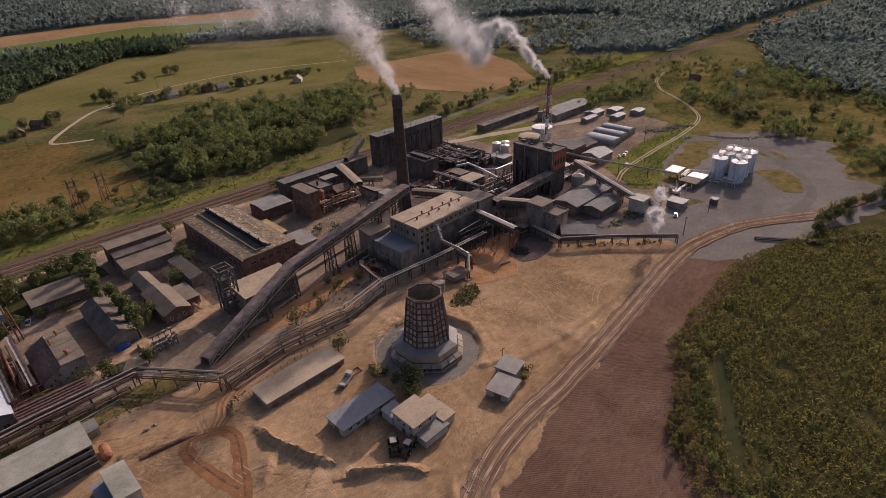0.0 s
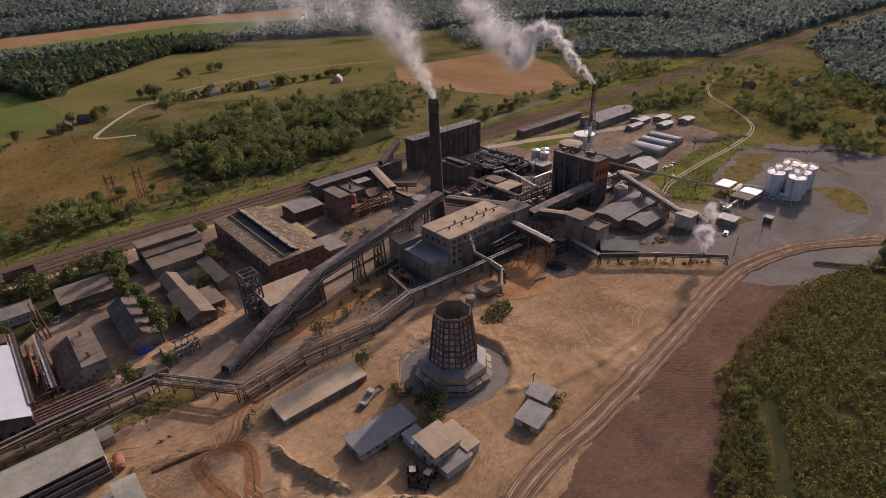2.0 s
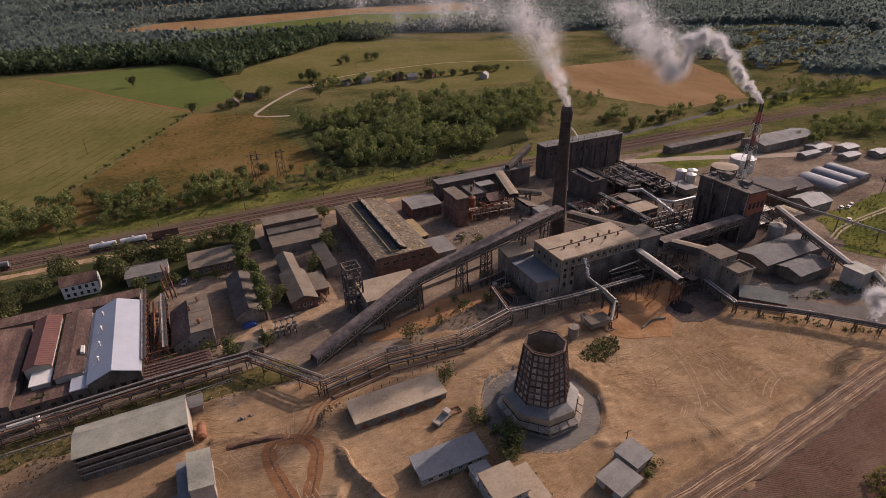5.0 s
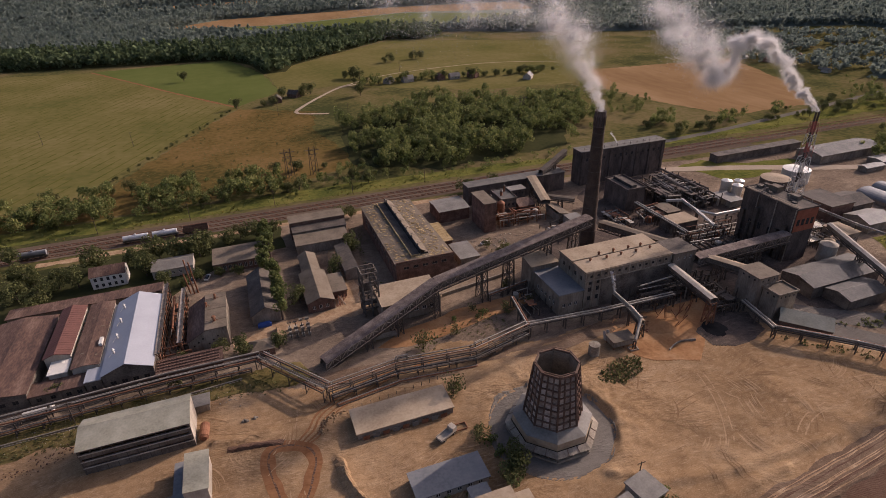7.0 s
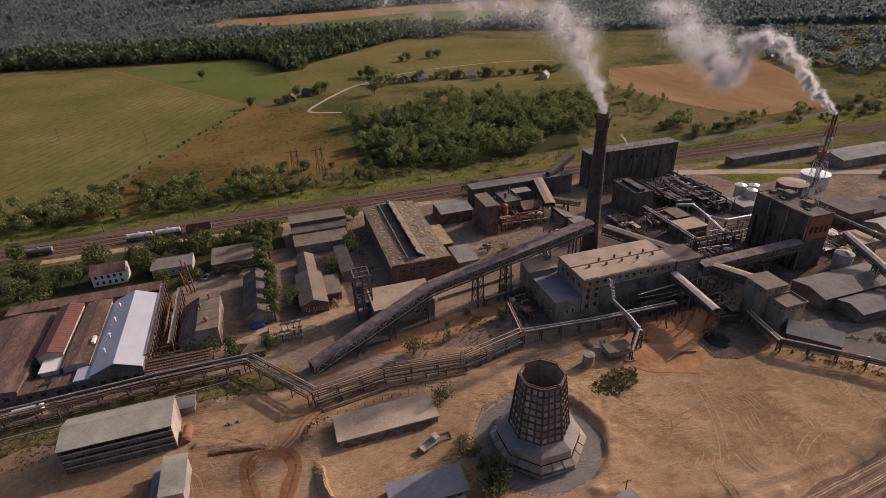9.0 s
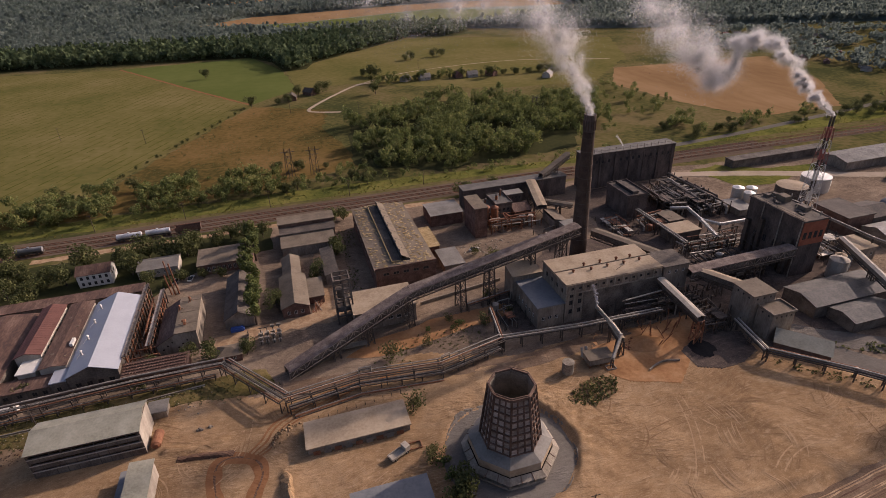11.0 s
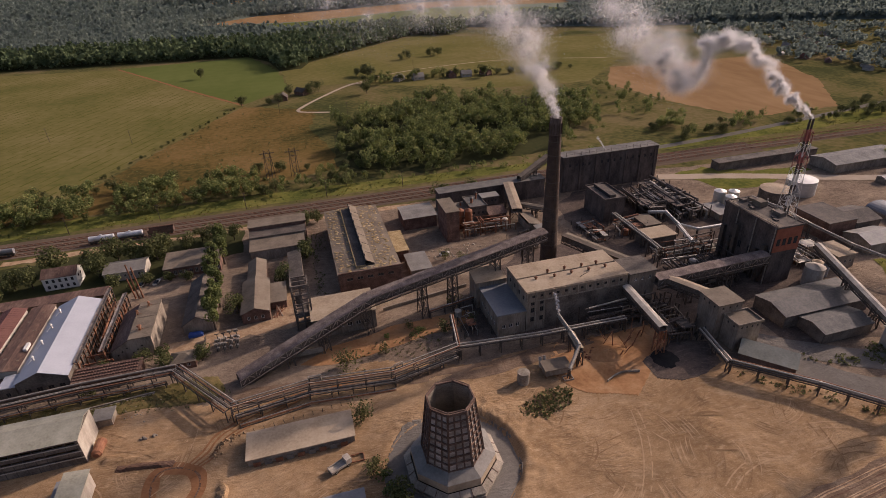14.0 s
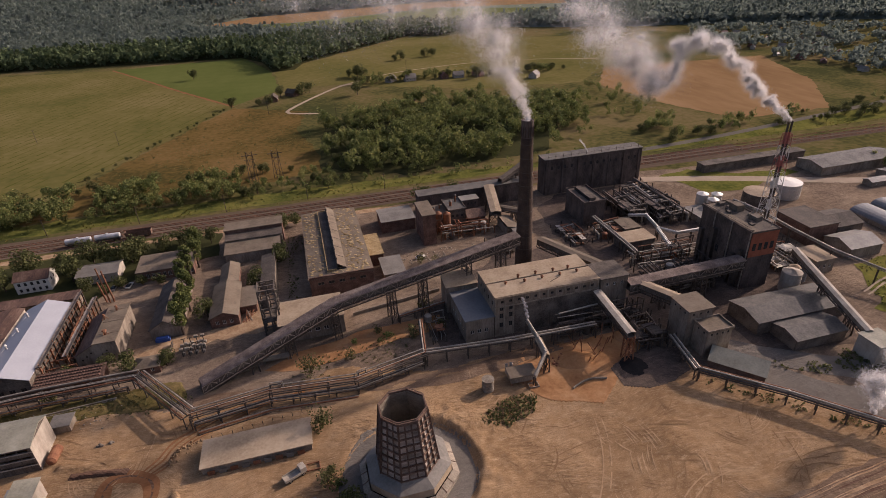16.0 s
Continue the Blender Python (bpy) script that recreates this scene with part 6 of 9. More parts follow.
for y in (-12, -4, 5, 14):
    part("ventilator", Mesh().tube((-4.2, y, 7.2), (-4.2, y, 8.6), 0.28, 0.28, 10).tube((-4.2, y, 8.6), (-4.2, y, 9.0), 0.5, 0.2, 10), WHITE, hall)
    part("cowl", Mesh().tube((-5.6, y - 1.2, 6.9), (-4.2, y, 8.0), 0.08, 0.08, 6), WHITE, hall)
shed("side_aisle", -21.2, -20.0, 172.6, 207.5, 5.0, ROOF_WHITE, DARK_CONCRETE, "narrow white-roofed aisle beside the hall", kind="flat", over=0.05)
shed("side_aisle", -24.4, -20.0, 166, 172.2, 5.0, ROOF_WHITE, DARK_CONCRETE, "low white-roofed front of the aisle", kind="flat", over=0.1, win={"S": row(0.3, 3.7, 2, 1.2, 1.4, 1)}, frame=STEEL)
shed("lower_hall", -31, -24.8, 166.5, 172.2, 4.0, ROOF_RUST, DARK_CONCRETE, "low range with a patched brown roof", kind="flat", win={"S": row(0.5, 6, 1.5, 1.4, 1.4, 2)}, frame=STEEL)
upper = shed("brown_hall", -28.6, -21.5, 172.8, 209, 6.2, ROOF_RUST, PALE_WALL, "long raised hall with a patched rusty brown roof", axis="y", rise=0.5)
for k, (x, y, w) in enumerate(((-2.0, -12, 1.1), (-0.8, -5, 0.8), (1.4, 2, 1.3), (-1.8, 8, 0.9), (0.6, 13, 1.2), (2.2, -14, 0.7))):
    part("roof_patch", Mesh().box(x, y, 6.66, x + w, y + 0.6, 6.7), ROOF_DUST, upper, "pale mended patch of the roof")
part("dormer", Mesh().box(2.6, -9, 6.3, 3.5, -5.4, 7.3), WHITE, upper, "white roof box at the eaves")
patch("ground_hall_gap", [(-30, 173), (-28.9, 173), (-28.9, 209), (-30, 209)], 0.2, WEEDS, "weeds in the gap between two halls", "ground", 0.1)
shed("red_hall", -37, -30, 180, 208, 7.0, ROOF_RED, PALE_WALL, "long hall with a dark red roof and white walls", axis="y", rise=1.1, ribs=1.2, win={"E": row(1, 26, 4.5, 1.2, 1.0, 8)}, ridge=0.55)
shed("red_hall", -35, -30.2, 173.5, 179.6, 5.2, WHITE, PALE_WALL, "low white porch at the end of the red hall", kind="flat")
shed("lower_hall", -39, -31.2, 167, 172.8, 3.6, ROOF_RUST, DARK_CONCRETE, "low brown-roofed front range", kind="flat", win={"S": row(0.5, 7.5, 1.4, 1.4, 1.3, 2)}, frame=STEEL)
shed("brown_hall", -58, -39.4, 167.5, 209, 5.0, ROOF_RUST, DARK_CONCRETE, "wide hall with a patched rusty brown roof", axis="y", rise=1.2, win={"S": row(1, 17, 1.8, 1.6, 1.4, 5)}, frame=STEEL)
shed("brown_hall", -80, -59, 166.5, 209, 5.0, ROOF_RUST, DARK_CONCRETE, "wide hall under a dull brown roof", axis="y", rise=1.2)
shed("rear_gallery", -56, -7, 213, 219, 4.6, ROOF_RUST, GREY_WALL, "long low range behind the halls", kind="flat")
shed("brick_ruin", -5.5, 13, 165, 170.5, 3.2, ROOF_RUST, BRICK, "low ruined brick range under the pipeline", rise=0.8, ridge=0.999)
drying = shed("open_shed", -20, 5.5, 134.4, 145.5, 8.3, ROOF_PALE, DARK_CONCRETE, "tall drying shed with dark slots and a pale grey roof", rise=1.4, ridge=0.62, over=0.3, gaps={"S": [(0.5, 25, 6.9, 7.7), (0.5, 25, 4.7, 5.4), (0.5, 25, 2.6, 3.1)]})
for k in range(11):
    part("slat_post", Mesh().box(-12.55 + k * 2.45, -5.6, 0, -12.35 + k * 2.45, -5.42, 8.2), STEEL, drying)
for z in (6.6, 4.4, 2.3):
    part("slat", Mesh().box(-12.7, -5.7, z, 12.7, -5.62, z + 0.3), PALE_WALL, drying)
part("end_wall", Mesh().box(12.76, -5.5, 0, 12.82, 5.5, 8.2), PALE_WALL, drying, "pale sheet end wall")
shed("hut", 4.3, 9, 146.5, 151, 2.6, ROOF_GREY, GREY_WALL, "small grey flat-roofed hut", kind="flat")
shed("white_shed", 4.2, 9.4, 114.5, 126, 5.6, ROOF_PALE, PALE_WALL, "small shed with pale metal cladding", rise=0.5, ridge=0.999, axis="y")
shed("lean_to", 1.6, 4.0, 116, 127, 2.6, ROOF_BLUE, GREY_WALL, "low blue-grey lean-to beside the shed", kind="flat")
shed("lean_to", -8, 1.2, 113, 117.5, 2.2, ROOF_GREY, GREY_WALL, "low pale store beside the shed", kind="flat")
shed("low_block", 65.2, 86, 168, 181, 7.0, ROOF_TAN, GREY_WALL, "low concrete block with a sloping tan roof", rise=0.6, ridge=0.999, win={"S": row(2, 19, 2.5, 1.6, 1.4, 6)})
shed("lean_to", 104, 112, 193.5, 207, 3.6, ROOF_GREY, GREY_WALL, "grey flat-roofed lean-to shed", kind="flat")
shed("lean_to", 100, 106, 208, 226, 5, ROOF_RUIN, BRICK, "ruined brick lean-to beside the workshop", kind="flat")
shed("store", 110, 125, 235, 249, 5.6, ROOF_GREY, BRICK, "brick store with a pale grey roof", rise=0.7)
shed("brick_tower", 125, 130.5, 217.5, 232, 14, ROOF_DUST, BRICK, "tall narrow brick tower block", kind="flat")
shed("back_range", 130, 184, 248, 255, 9.6, ROOF_SLATE, DARK_BRICK, "long dark range along the railway", kind="flat")
shed("crusher_house", 132, 139.6, 228, 243, 6.0, ROOF_DUST, BRICK, "low brick part of the crusher house", kind="flat", win={"S": row(0.5, 7, 2.4, 1.1, 1.3, 3)}, frame=STEEL)
shed("crusher_house", 140, 147.6, 231, 243, 8.0, ROOF_SLATE, DARK_CONCRETE, "taller sooty part of the crusher house", kind="flat", parapet=0.4, win={"S": row(0.5, 7, 4.6, 1.1, 1.3, 3)}, frame=STEEL)
shed("crusher_house", 148, 156, 228, 237.6, 4.6, ROOF_RUST, BRICK, "gabled rusty-roofed wing of the crusher house", rise=1.6, win={"S": row(0.5, 7.4, 1.6, 1.1, 1.3, 3)}, frame=STEEL)
shed("crusher_house", 148, 156, 238, 243, 8.8, ROOF_GREY, DARK_BRICK, "narrow high rear block of the crusher house", kind="flat", win={"S": row(0.5, 7.4, 6.4, 0.9, 1.2, 4)}, frame=STEEL)
for x, y, z, r, h in ((134, 236, 6.3, 0.5, 2.4), (137.6, 239, 6.3, 0.4, 1.8), (142, 236, 8.3, 0.6, 2.2), (145.4, 240, 8.3, 0.45, 3.0)):
    vent = thing("roof_vent", x, y, z, 0, "rusty roof ventilator on the crusher house", "ventilator", "crusher vents")
    part("pipe", Mesh().tube((0, 0, 0), (0, 0, h), r, r, 10), RUST, vent)
    part("cowl", Mesh().tube((0, 0, h), (0, 0, h + 0.5), r * 1.5, r * 0.5, 10), STEEL, vent)
shed("pump_house", 196, 206, 212, 229.5, 10.6, ROOF_DARK, DARK_BRICK, "dark pump house with a roof lantern", kind="flat", parapet=0.6)
shed("switch_house", 200, 213, 184, 192.5, 4.8, ROOF_TAN, DARK_CONCRETE, "low tan-roofed switch house", kind="flat")
shed("hopper_house", 185.4, 194, 127, 135.6, 12.7, ROOF_DUST, GREY_WALL, "tall sooty concrete hopper house", kind="flat", win={"W": row(0.5, 7.5, 11, 0.7, 0.8, 3), "S": row(0.5, 8, 11, 0.7, 0.8, 3)}, frame=STEEL)
shed("hopper_house", 187.6, 196, 120.5, 126.7, 9.2, ROOF_DUST, GREY_WALL, "lower sooty concrete wing of the hopper house", kind="flat", parapet=0.5, win={"W": row(0.5, 5.3, 7.8, 0.7, 0.8, 2), "S": row(0.5, 8, 7.8, 0.7, 0.8, 4)}, frame=STEEL)
shed("warehouse", 210, 243.5, 124.5, 137.5, 4.8, ROOF_SLATE, DARK_CONCRETE, "broad warehouse with a dark grey gabled roof", rise=1.5)
shed("warehouse", 215, 233.5, 114.5, 124.2, 4.0, ROOF_SLATE, DARK_CONCRETE, "smaller warehouse with a dark grey gabled roof", rise=1.2)
shed("low_shed", 186.6, 201.4, 110, 117.4, 2.6, ROOF_PALE, TIMBER, "low brown boarded shed with a pale sheet roof", rise=2.0, ridge=0.68, turn=-48)
shed("conveyor_hut", 231, 238, 102.5, 109.5, 6.6, ROOF_PALE, PALE_WALL, "pale transfer hut at the conveyor's foot", kind="flat")
shed("red_block", 270, 284, 166, 183, 8, ROOF_DARK, BRICK, "sooty brick block with a dark roof", kind="flat")
shed("red_block", 284.4, 297, 166, 180, 6, ROOF_DARK, DARK_CONCRETE, "dark block beside the brick one", rise=2.0)
shed("grey_house", 276, 291, 152, 164, 4.5, ROOF_GREY, GREY_WALL, "grey house with a pale roof", rise=2.0)
shed("rail_shed", 284, 348, 246, 252, 4.4, ROOF_DARK, DARK_CONCRETE, "very long dark shed beside the railway", kind="flat")
shed("blue_store", 335, 383, 222, 238, 4.6, ROOF_SLATE, GREY_WALL, "wide store with a blue-grey roof", rise=1.6, ribs=2.4)
shed("bunker", 45.4, 72, 120.2, 129.2, 2.5, ROOF_TAN, CONCRETE, "long low bunker with a flat sandy roof", kind="flat")
shed("long_house", 54, 71.8, 96, 103.4, 2.5, ROOF_BLUE, PALE_WALL, "low long house with a dark grey roof", kind="flat", win={"S": row(1, 17, 0.9, 1.2, 1.1, 6)}, doors={"W": [(2.5, 4.8, 0, 2.1)]})
shed("yard_house", 65.7, 73.8, 80.8, 89.3, 5.4, ROOF_TAN, PALE_WALL, "two-storey rendered yard house with a dusty flat roof", kind="flat", win={"W": row(0.5, 7.5, 3.0, 1.2, 1.3, 3), "S": row(0.5, 7.5, 3.6, 1.2, 1.3, 2)}, doors={"W": [(3.0, 4.4, 0, 2.2)]})
shed("yard_house", 66.2, 74.3, 77, 80.5, 2.9, ROOF_GREY, PALE_WALL, "low front wing of the yard house", kind="flat", win={"W": row(0.5, 2.5, 1, 1, 1.1, 1)})
shed("yard_house", 74.1, 78.2, 78.4, 88.6, 3.2, ROOF_TAN, PALE_WALL, "low side wing of the yard house", kind="flat")
shed("yard_house", 65.6, 70, 89.6, 94, 3.0, ROOF_BLUE, PALE_WALL, "low rear wing of the yard house", kind="flat")
shed("garage", 92.2, 100, 72.4, 79.4, 2.5, ROOF_GREY, PALE_WALL, "small concrete garage with a flat roof", kind="flat", turn=12, doors={"W": [(2.0, 4.4, 0, 2.1)]})
shed("garage", 100.8, 107, 76.5, 83, 2.9, ROOF_GREY, PALE_WALL, "second concrete garage with a flat roof", kind="flat", turn=12)


def tank(x, y, r, h, mat, label, roof=None, cone=0.8, name="storage_tank", group="", hoops=4):
    root = thing(name, x, y, 0, 0, label, "tank", group)
    part("shell", Mesh().tube((0, 0, 0), (0, 0, h), r, r, 32, False), mat, root)
    part("lid", Mesh().tube((0, 0, h), (0, 0, h + cone), r + 0.08, 0.3, 32), roof or mat, root)
    for i in range(hoops):
        part("hoop", Mesh().tube((0, 0, h * (i + 0.9) / hoops), (0, 0, h * (i + 0.9) / hoops + 0.15), r + 0.06, r + 0.06, 32), mat, root)
    return root


tank(282.5, 206, 7.0, 6.0, DARK_CONCRETE, "wide dark fuel tank with a pale lid", ROOF_TAN)
tank(300, 209, 6.6, 7.2, SILVER, "wide silver fuel tank with a white lid", WHITE)
tank(239, 142.5, 3.2, 7.6, PALE_WALL, "short pale silo beside the boiler house")
for x, y in ((300, 95), (299.6, 85.3), (309.5, 95), (309.2, 86.4), (318.5, 94.6), (318.6, 86.6)):
    root = tank(x, y, 3.9, 11, TANK_PAINT, "chalky white steel storage tank with a railed top", group="white tanks", cone=0.5, roof=WHITE)
    rail = Mesh()
    for i in range(16):
        a, c = 2 * math.pi * i / 16, 2 * math.pi * (i + 1) / 16
        p, q = (3.8 * math.cos(a), 3.8 * math.sin(a)), (3.8 * math.cos(c), 3.8 * math.sin(c))
        rail.beam((*p, 11), (*p, 12.1), 0.09).beam((*p, 12.1), (*q, 12.1), 0.09).beam((*p, 11.6), (*q, 11.6), 0.07)
    part("railing", rail, WHITE, root)
    part("ladder", Mesh().beam((-3.98, -0.3, 0), (-3.98, -0.3, 12), 0.08).beam((-3.98, 0.3, 0), (-3.98, 0.3, 12), 0.08), STEEL, root)
    part("hatch", Mesh().tube((1.2, 0.8, 11.2), (1.2, 0.8, 12.0), 0.6, 0.6, 10), PALE_WALL, root)
    part("standpipe", Mesh().tube((4.1, 1, 0), (4.1, 1, 11.6), 0.14, 0.14, 8), PIPE, root)
for (x0, y0), (x1, y1) in (((300, 95), (318.5, 94.6)), ((299.6, 85.3), (318.6, 86.6)), ((309.5, 95), (309.2, 86.4))):
    d = Vector((x1 - x0, y1 - y0, 0)).normalized()
    s = Vector((-d.y, d.x, 0)) * 0.5
    p, q = Vector((x0, y0, 11.75)), Vector((x1, y1, 11.75))
    deck = Mesh().beam(p, q, 1.0, 0.12)
    for e in (s, -s):
        deck.beam(p + e + Vector((0, 0, 1)), q + e + Vector((0, 0, 1)), 0.08)
        for k in range(8):
            c = p + (q - p) * (k / 7) + e
            deck.beam(c, c + Vector((0, 0, 1)), 0.07)
    solo("catwalk", deck, PALE_WALL, "railed catwalk across the tops of the tanks", "catwalk")
tank(121.8, 127.2, 1.7, 4.2, CONCRETE, "small round concrete tank", cone=0.1)


def lattice_stack():
    root = thing("lattice_stack", 257.5, 176.2, 0, 0, "pair of thin stacks in a pale lattice tower", "stack")
    for dx in (-0.8, 0.8):
        flue = part("flue", Mesh().tube((dx, 0, 0), (dx, 0, 49.6), 0.42, 0.4, 12), STEEL, root)
        for k in range(5):
            part("paint_band", Mesh().tube((dx, 0, 5 + 9 * k), (dx, 0, 9.5 + 9 * k), 0.45, 0.45, 12, False), RED_PAINT if k > 2 else WHITE, flue)
    corner = lambda i, z: ((1 if i in (0, 3) else -1) * (3.0 - 1.9 * z / 45), (1 if i < 2 else -1) * (3.0 - 1.9 * z / 45), z)
    for k in range(9):
        m = Mesh()
        for i in range(4):
            j = (i + 1) % 4
            m.beam(corner(i, 5 * k), corner(i, 5 * k + 5), 0.17)
            m.beam(corner(i, 5 * k), corner(j, 5 * k + 5), 0.09).beam(corner(j, 5 * k), corner(i, 5 * k + 5), 0.09).beam(corner(i, 5 * k + 5), corner(j, 5 * k + 5), 0.1)
        part("lattice_section", m, RED_PAINT if k in (6, 8) else WHITE, root)


lattice_stack()


# ---------------------------------------------------------------- smoke
def plume(name, path, radii, depth, size, label, seed, puff=0.5, mat=SMOKE, share=0.36):
    """A plume of small drifting flakes gathered in rounded puffs. depth: how thick the smoke is at each point of the path."""
    g = np.random.default_rng(seed)
    path, pts, sizes = [Vector(p) for p in path], [], []
    for a, b, r0, r1, d0, d1 in zip(path, path[1:], radii, radii[1:], depth, depth[1:]):
        length, r = (b - a).length, (r0 + r1) / 2
        n = int((d0 + d1) / 2 * 2 * r * length / (0.25 * size * size * share))
        count = max(4, int(5 * length / r))
        t = g.uniform(0, 1, count)
        lob = g.normal(size=(count, 3))
        lob *= g.uniform(0, 0.62, (count, 1)) / np.linalg.norm(lob, axis=1)[:, None]
        rad = (r0 + (r1 - r0) * t)[:, None]
        centre = np.array(a)[None] + t[:, None] * (np.array(b) - np.array(a))[None] + lob * rad
        big = g.uniform(0.6, 1.2, count)[:, None] * puff * rad
        pick = g.integers(0, count, n)
        d = g.normal(size=(n, 3))
        d *= np.minimum(np.abs(g.normal(0, 0.5, (n, 1))), 1.25) ** 0.8 / np.linalg.norm(d, axis=1)[:, None]
        pts.append(centre[pick] + d * big[pick])
    p = np.concatenate(pts)
    n = len(p)
    a = g.normal(size=(n, 3))
    b = g.normal(size=(n, 3))
    a /= np.linalg.norm(a, axis=1)[:, None]
    b /= np.linalg.norm(b, axis=1)[:, None]
    k = size * g.uniform(0.6, 1.4, (n, 1))
    v = np.stack([p, p + a * k, p + b * k], 1).reshape(-1, 3)
    return tagged(new(name, tri_mesh(name, v, np.arange(3 * n).reshape(-1, 3), mat)), label, "smoke", kind="stuff")


plume("smoke_plume", [(156.3, 184.8, 59), (155.1, 186.6, 65), (152.6, 188.6, 71), (149.5, 190.6, 77.5), (145.5, 193, 85), (140.5, 196, 92)], [1.9, 3.8, 6.2, 9.5, 13.5, 18], [1.5, 1.0, 0.65, 0.42, 0.26, 0.1], 0.26, "grey-white smoke drifting from the chimney", 1, 0.62)
plume("smoke_plume", [(152.6, 188.6, 71), (149.5, 190.6, 78), (145.5, 193, 86), (140.5, 196, 93), (134, 200, 100), (124, 206, 108)], [6, 10, 14, 18, 23, 28], [0.1, 0.2, 0.26, 0.26, 0.2, 0.06], 0.4, "soft outer smoke above the chimney", 8, 0.7, VEIL, 0.15)
plume("smoke_plume", [(146, 194, 86), (132, 202, 92), (114, 210, 98), (94, 218, 104), (66, 228, 110)], [10, 15, 20, 25, 30], [0.06, 0.16, 0.18, 0.12, 0.03], 0.42, "thin veil of smoke spreading from the chimney", 6, 0.75, VEIL, 0.15)
plume("smoke_plume", [(257.5, 176.2, 49.4), (247.6, 175.7, 56.8), (237.1, 175.2, 63.7), (228.9, 174.7, 72.3), (219.3, 174.2, 78.8), (208.8, 173.7, 82.3), (202.7, 173.2, 80.2), (202.2, 172.7, 74), (199.2, 172.2, 69.5), (190.7, 171.7, 72.5), (182.5, 171.2, 79.5), (175.8, 170.7, 85.9), (166.7, 170.2, 91.5)], [1.0, 2.8, 3.8, 4.6, 5.2, 5.4, 5.2, 5.4, 6.6, 8.4, 9.2, 10, 11], [1.9, 1.8, 1.7, 1.6, 1.4, 1.2, 1.0, 0.85, 0.75, 0.75, 0.65, 0.4, 0.1], 0.26, "white smoke curling from the thin stacks", 2, 0.62)
plume("smoke_plume", [(205, 172.5, 76), (199.2, 172.2, 71), (190.7, 171.7, 74), (182.5, 171.2, 81), (175.8, 170.7, 88), (166.7, 170.2, 95), (154, 172, 102)], [6, 8, 11, 14, 16, 18, 20], [0.05, 0.14, 0.2, 0.24, 0.22, 0.16, 0.05], 0.42, "soft smoke dissolving from the thin stacks", 9, 0.75, VEIL, 0.15)
plume("steam_cloud", [(210, 86, 4), (209.6, 86, 8), (208.4, 86.2, 13), (209.4, 86.4, 18), (210.6, 86.8, 23)], [1.0, 3.4, 5.0, 5.2, 3.8], [2.2, 2.0, 1.8, 1.5, 0.7], 0.26, "billowing white steam cloud over a vent", 3, 0.65)


# ---------------------------------------------------------------- trees
def tree_model(name, kind, h, w, n, size, mat, seed, label):
    root = thing(name, 0, 0, 0, 0, label, "bush" if kind == "bush" else "tree")
    g = random.Random(seed)
    if kind != "bush":
        t = Mesh().tube((0, 0, -0.3), (0, 0, h * 0.45), 0.03 * h, 0.02 * h, 7, False).tube((0, 0, h * 0.45), (g.uniform(-0.3, 0.3), 0, h * 0.8), 0.02 * h, 0.006 * h, 6, False)
        for i in range(6):
            a, z = g.uniform(0, 6.28), h * g.uniform(0.22, 0.6)
            t.tube((0, 0, z), (math.cos(a) * w * 0.3, math.sin(a) * w * 0.3, z + h * 0.2), 0.011 * h, 0.004 * h, 5, False)
        part("trunk", t, BARK, root)
    shape = {"leaf": lobed(h, w, 0.05, 12, seed), "bush": lobed(h, w, 0.0, 6, seed), "poplar": lobed(h, w * 1.1, 0.06, 18, seed)}[kind]
    v, f = leaf_cloud(n, size, shape, seed)
    part("crown", tri_mesh("crown", v, f, mat), mat, root)
    return root


class Grove:
    """Hands out copies of a few tree models."""

    def __init__(self, models):
        self.models, self.used, self.g = models, set(), random.Random(3)

    def plant(self, x, y, s=1.0, z=0.0, k=None):
        k = self.g.randrange(len(self.models)) if k is None else k
        m = pose(x, y, z, 0, 0, self.g.uniform(0, 360)) @ Matrix.Scale(s * self.g.uniform(0.9, 1.1), 4)
        if k in self.used:
            return copy_thing(self.models[k], m)
        self.used.add(k)
        ob = self.models[k]
        ob.location, ob.rotation_euler = m.translation, m.to_euler()
        return ob


leafy = Grove([tree_model("tree", "leaf", 9, 7.5, 1000, 0.36, LEAF_OLIVE, 20 + i, "green broadleaf tree with a loose crown") for i in range(4)])
poplars = Grove([tree_model("poplar_tree", "poplar", 15, 3.9, 1700, 0.31, LEAF, 40 + i, "tall narrow poplar tree") for i in range(2)])
dusty = Grove([tree_model("dusty_tree", "leaf", 7, 6, 420, 0.3, LEAF_DRY, 60 + i, "dusty half-bare tree in the yard") for i in range(2)])
bushes = Grove([tree_model("bush", "bush", 2.6, 3.2, 140, 0.3, LEAF if i else LEAF_DRY, 80 + i, "low spreading green bush") for i in range(3)])

for x, y, s in ((-62, 246, 1.2), (-56, 244, 1.3), (-46, 238, 1.1), (-39, 236, 0.9), (-20, 244, 1.0), (-15, 236, 1.1), (-34, 249, 1.2), (-3, 246, 1.1), (5, 245, 1.4), (7, 250, 1.3), (-11, 250, 1.1), (29, 253, 1.0), (36, 252, 0.9), (-72, 240, 1.2), (-80, 250, 1.3), (17, 250, 0.9), (-58, 232, 1.0), (-70, 228, 1.1), (-49, 226, 1.0), (-68, 264, 1.1), (-78, 262, 1.2), (22, 256, 0.8), (-8, 226, 0.7)):
    leafy.plant(x, y, s)
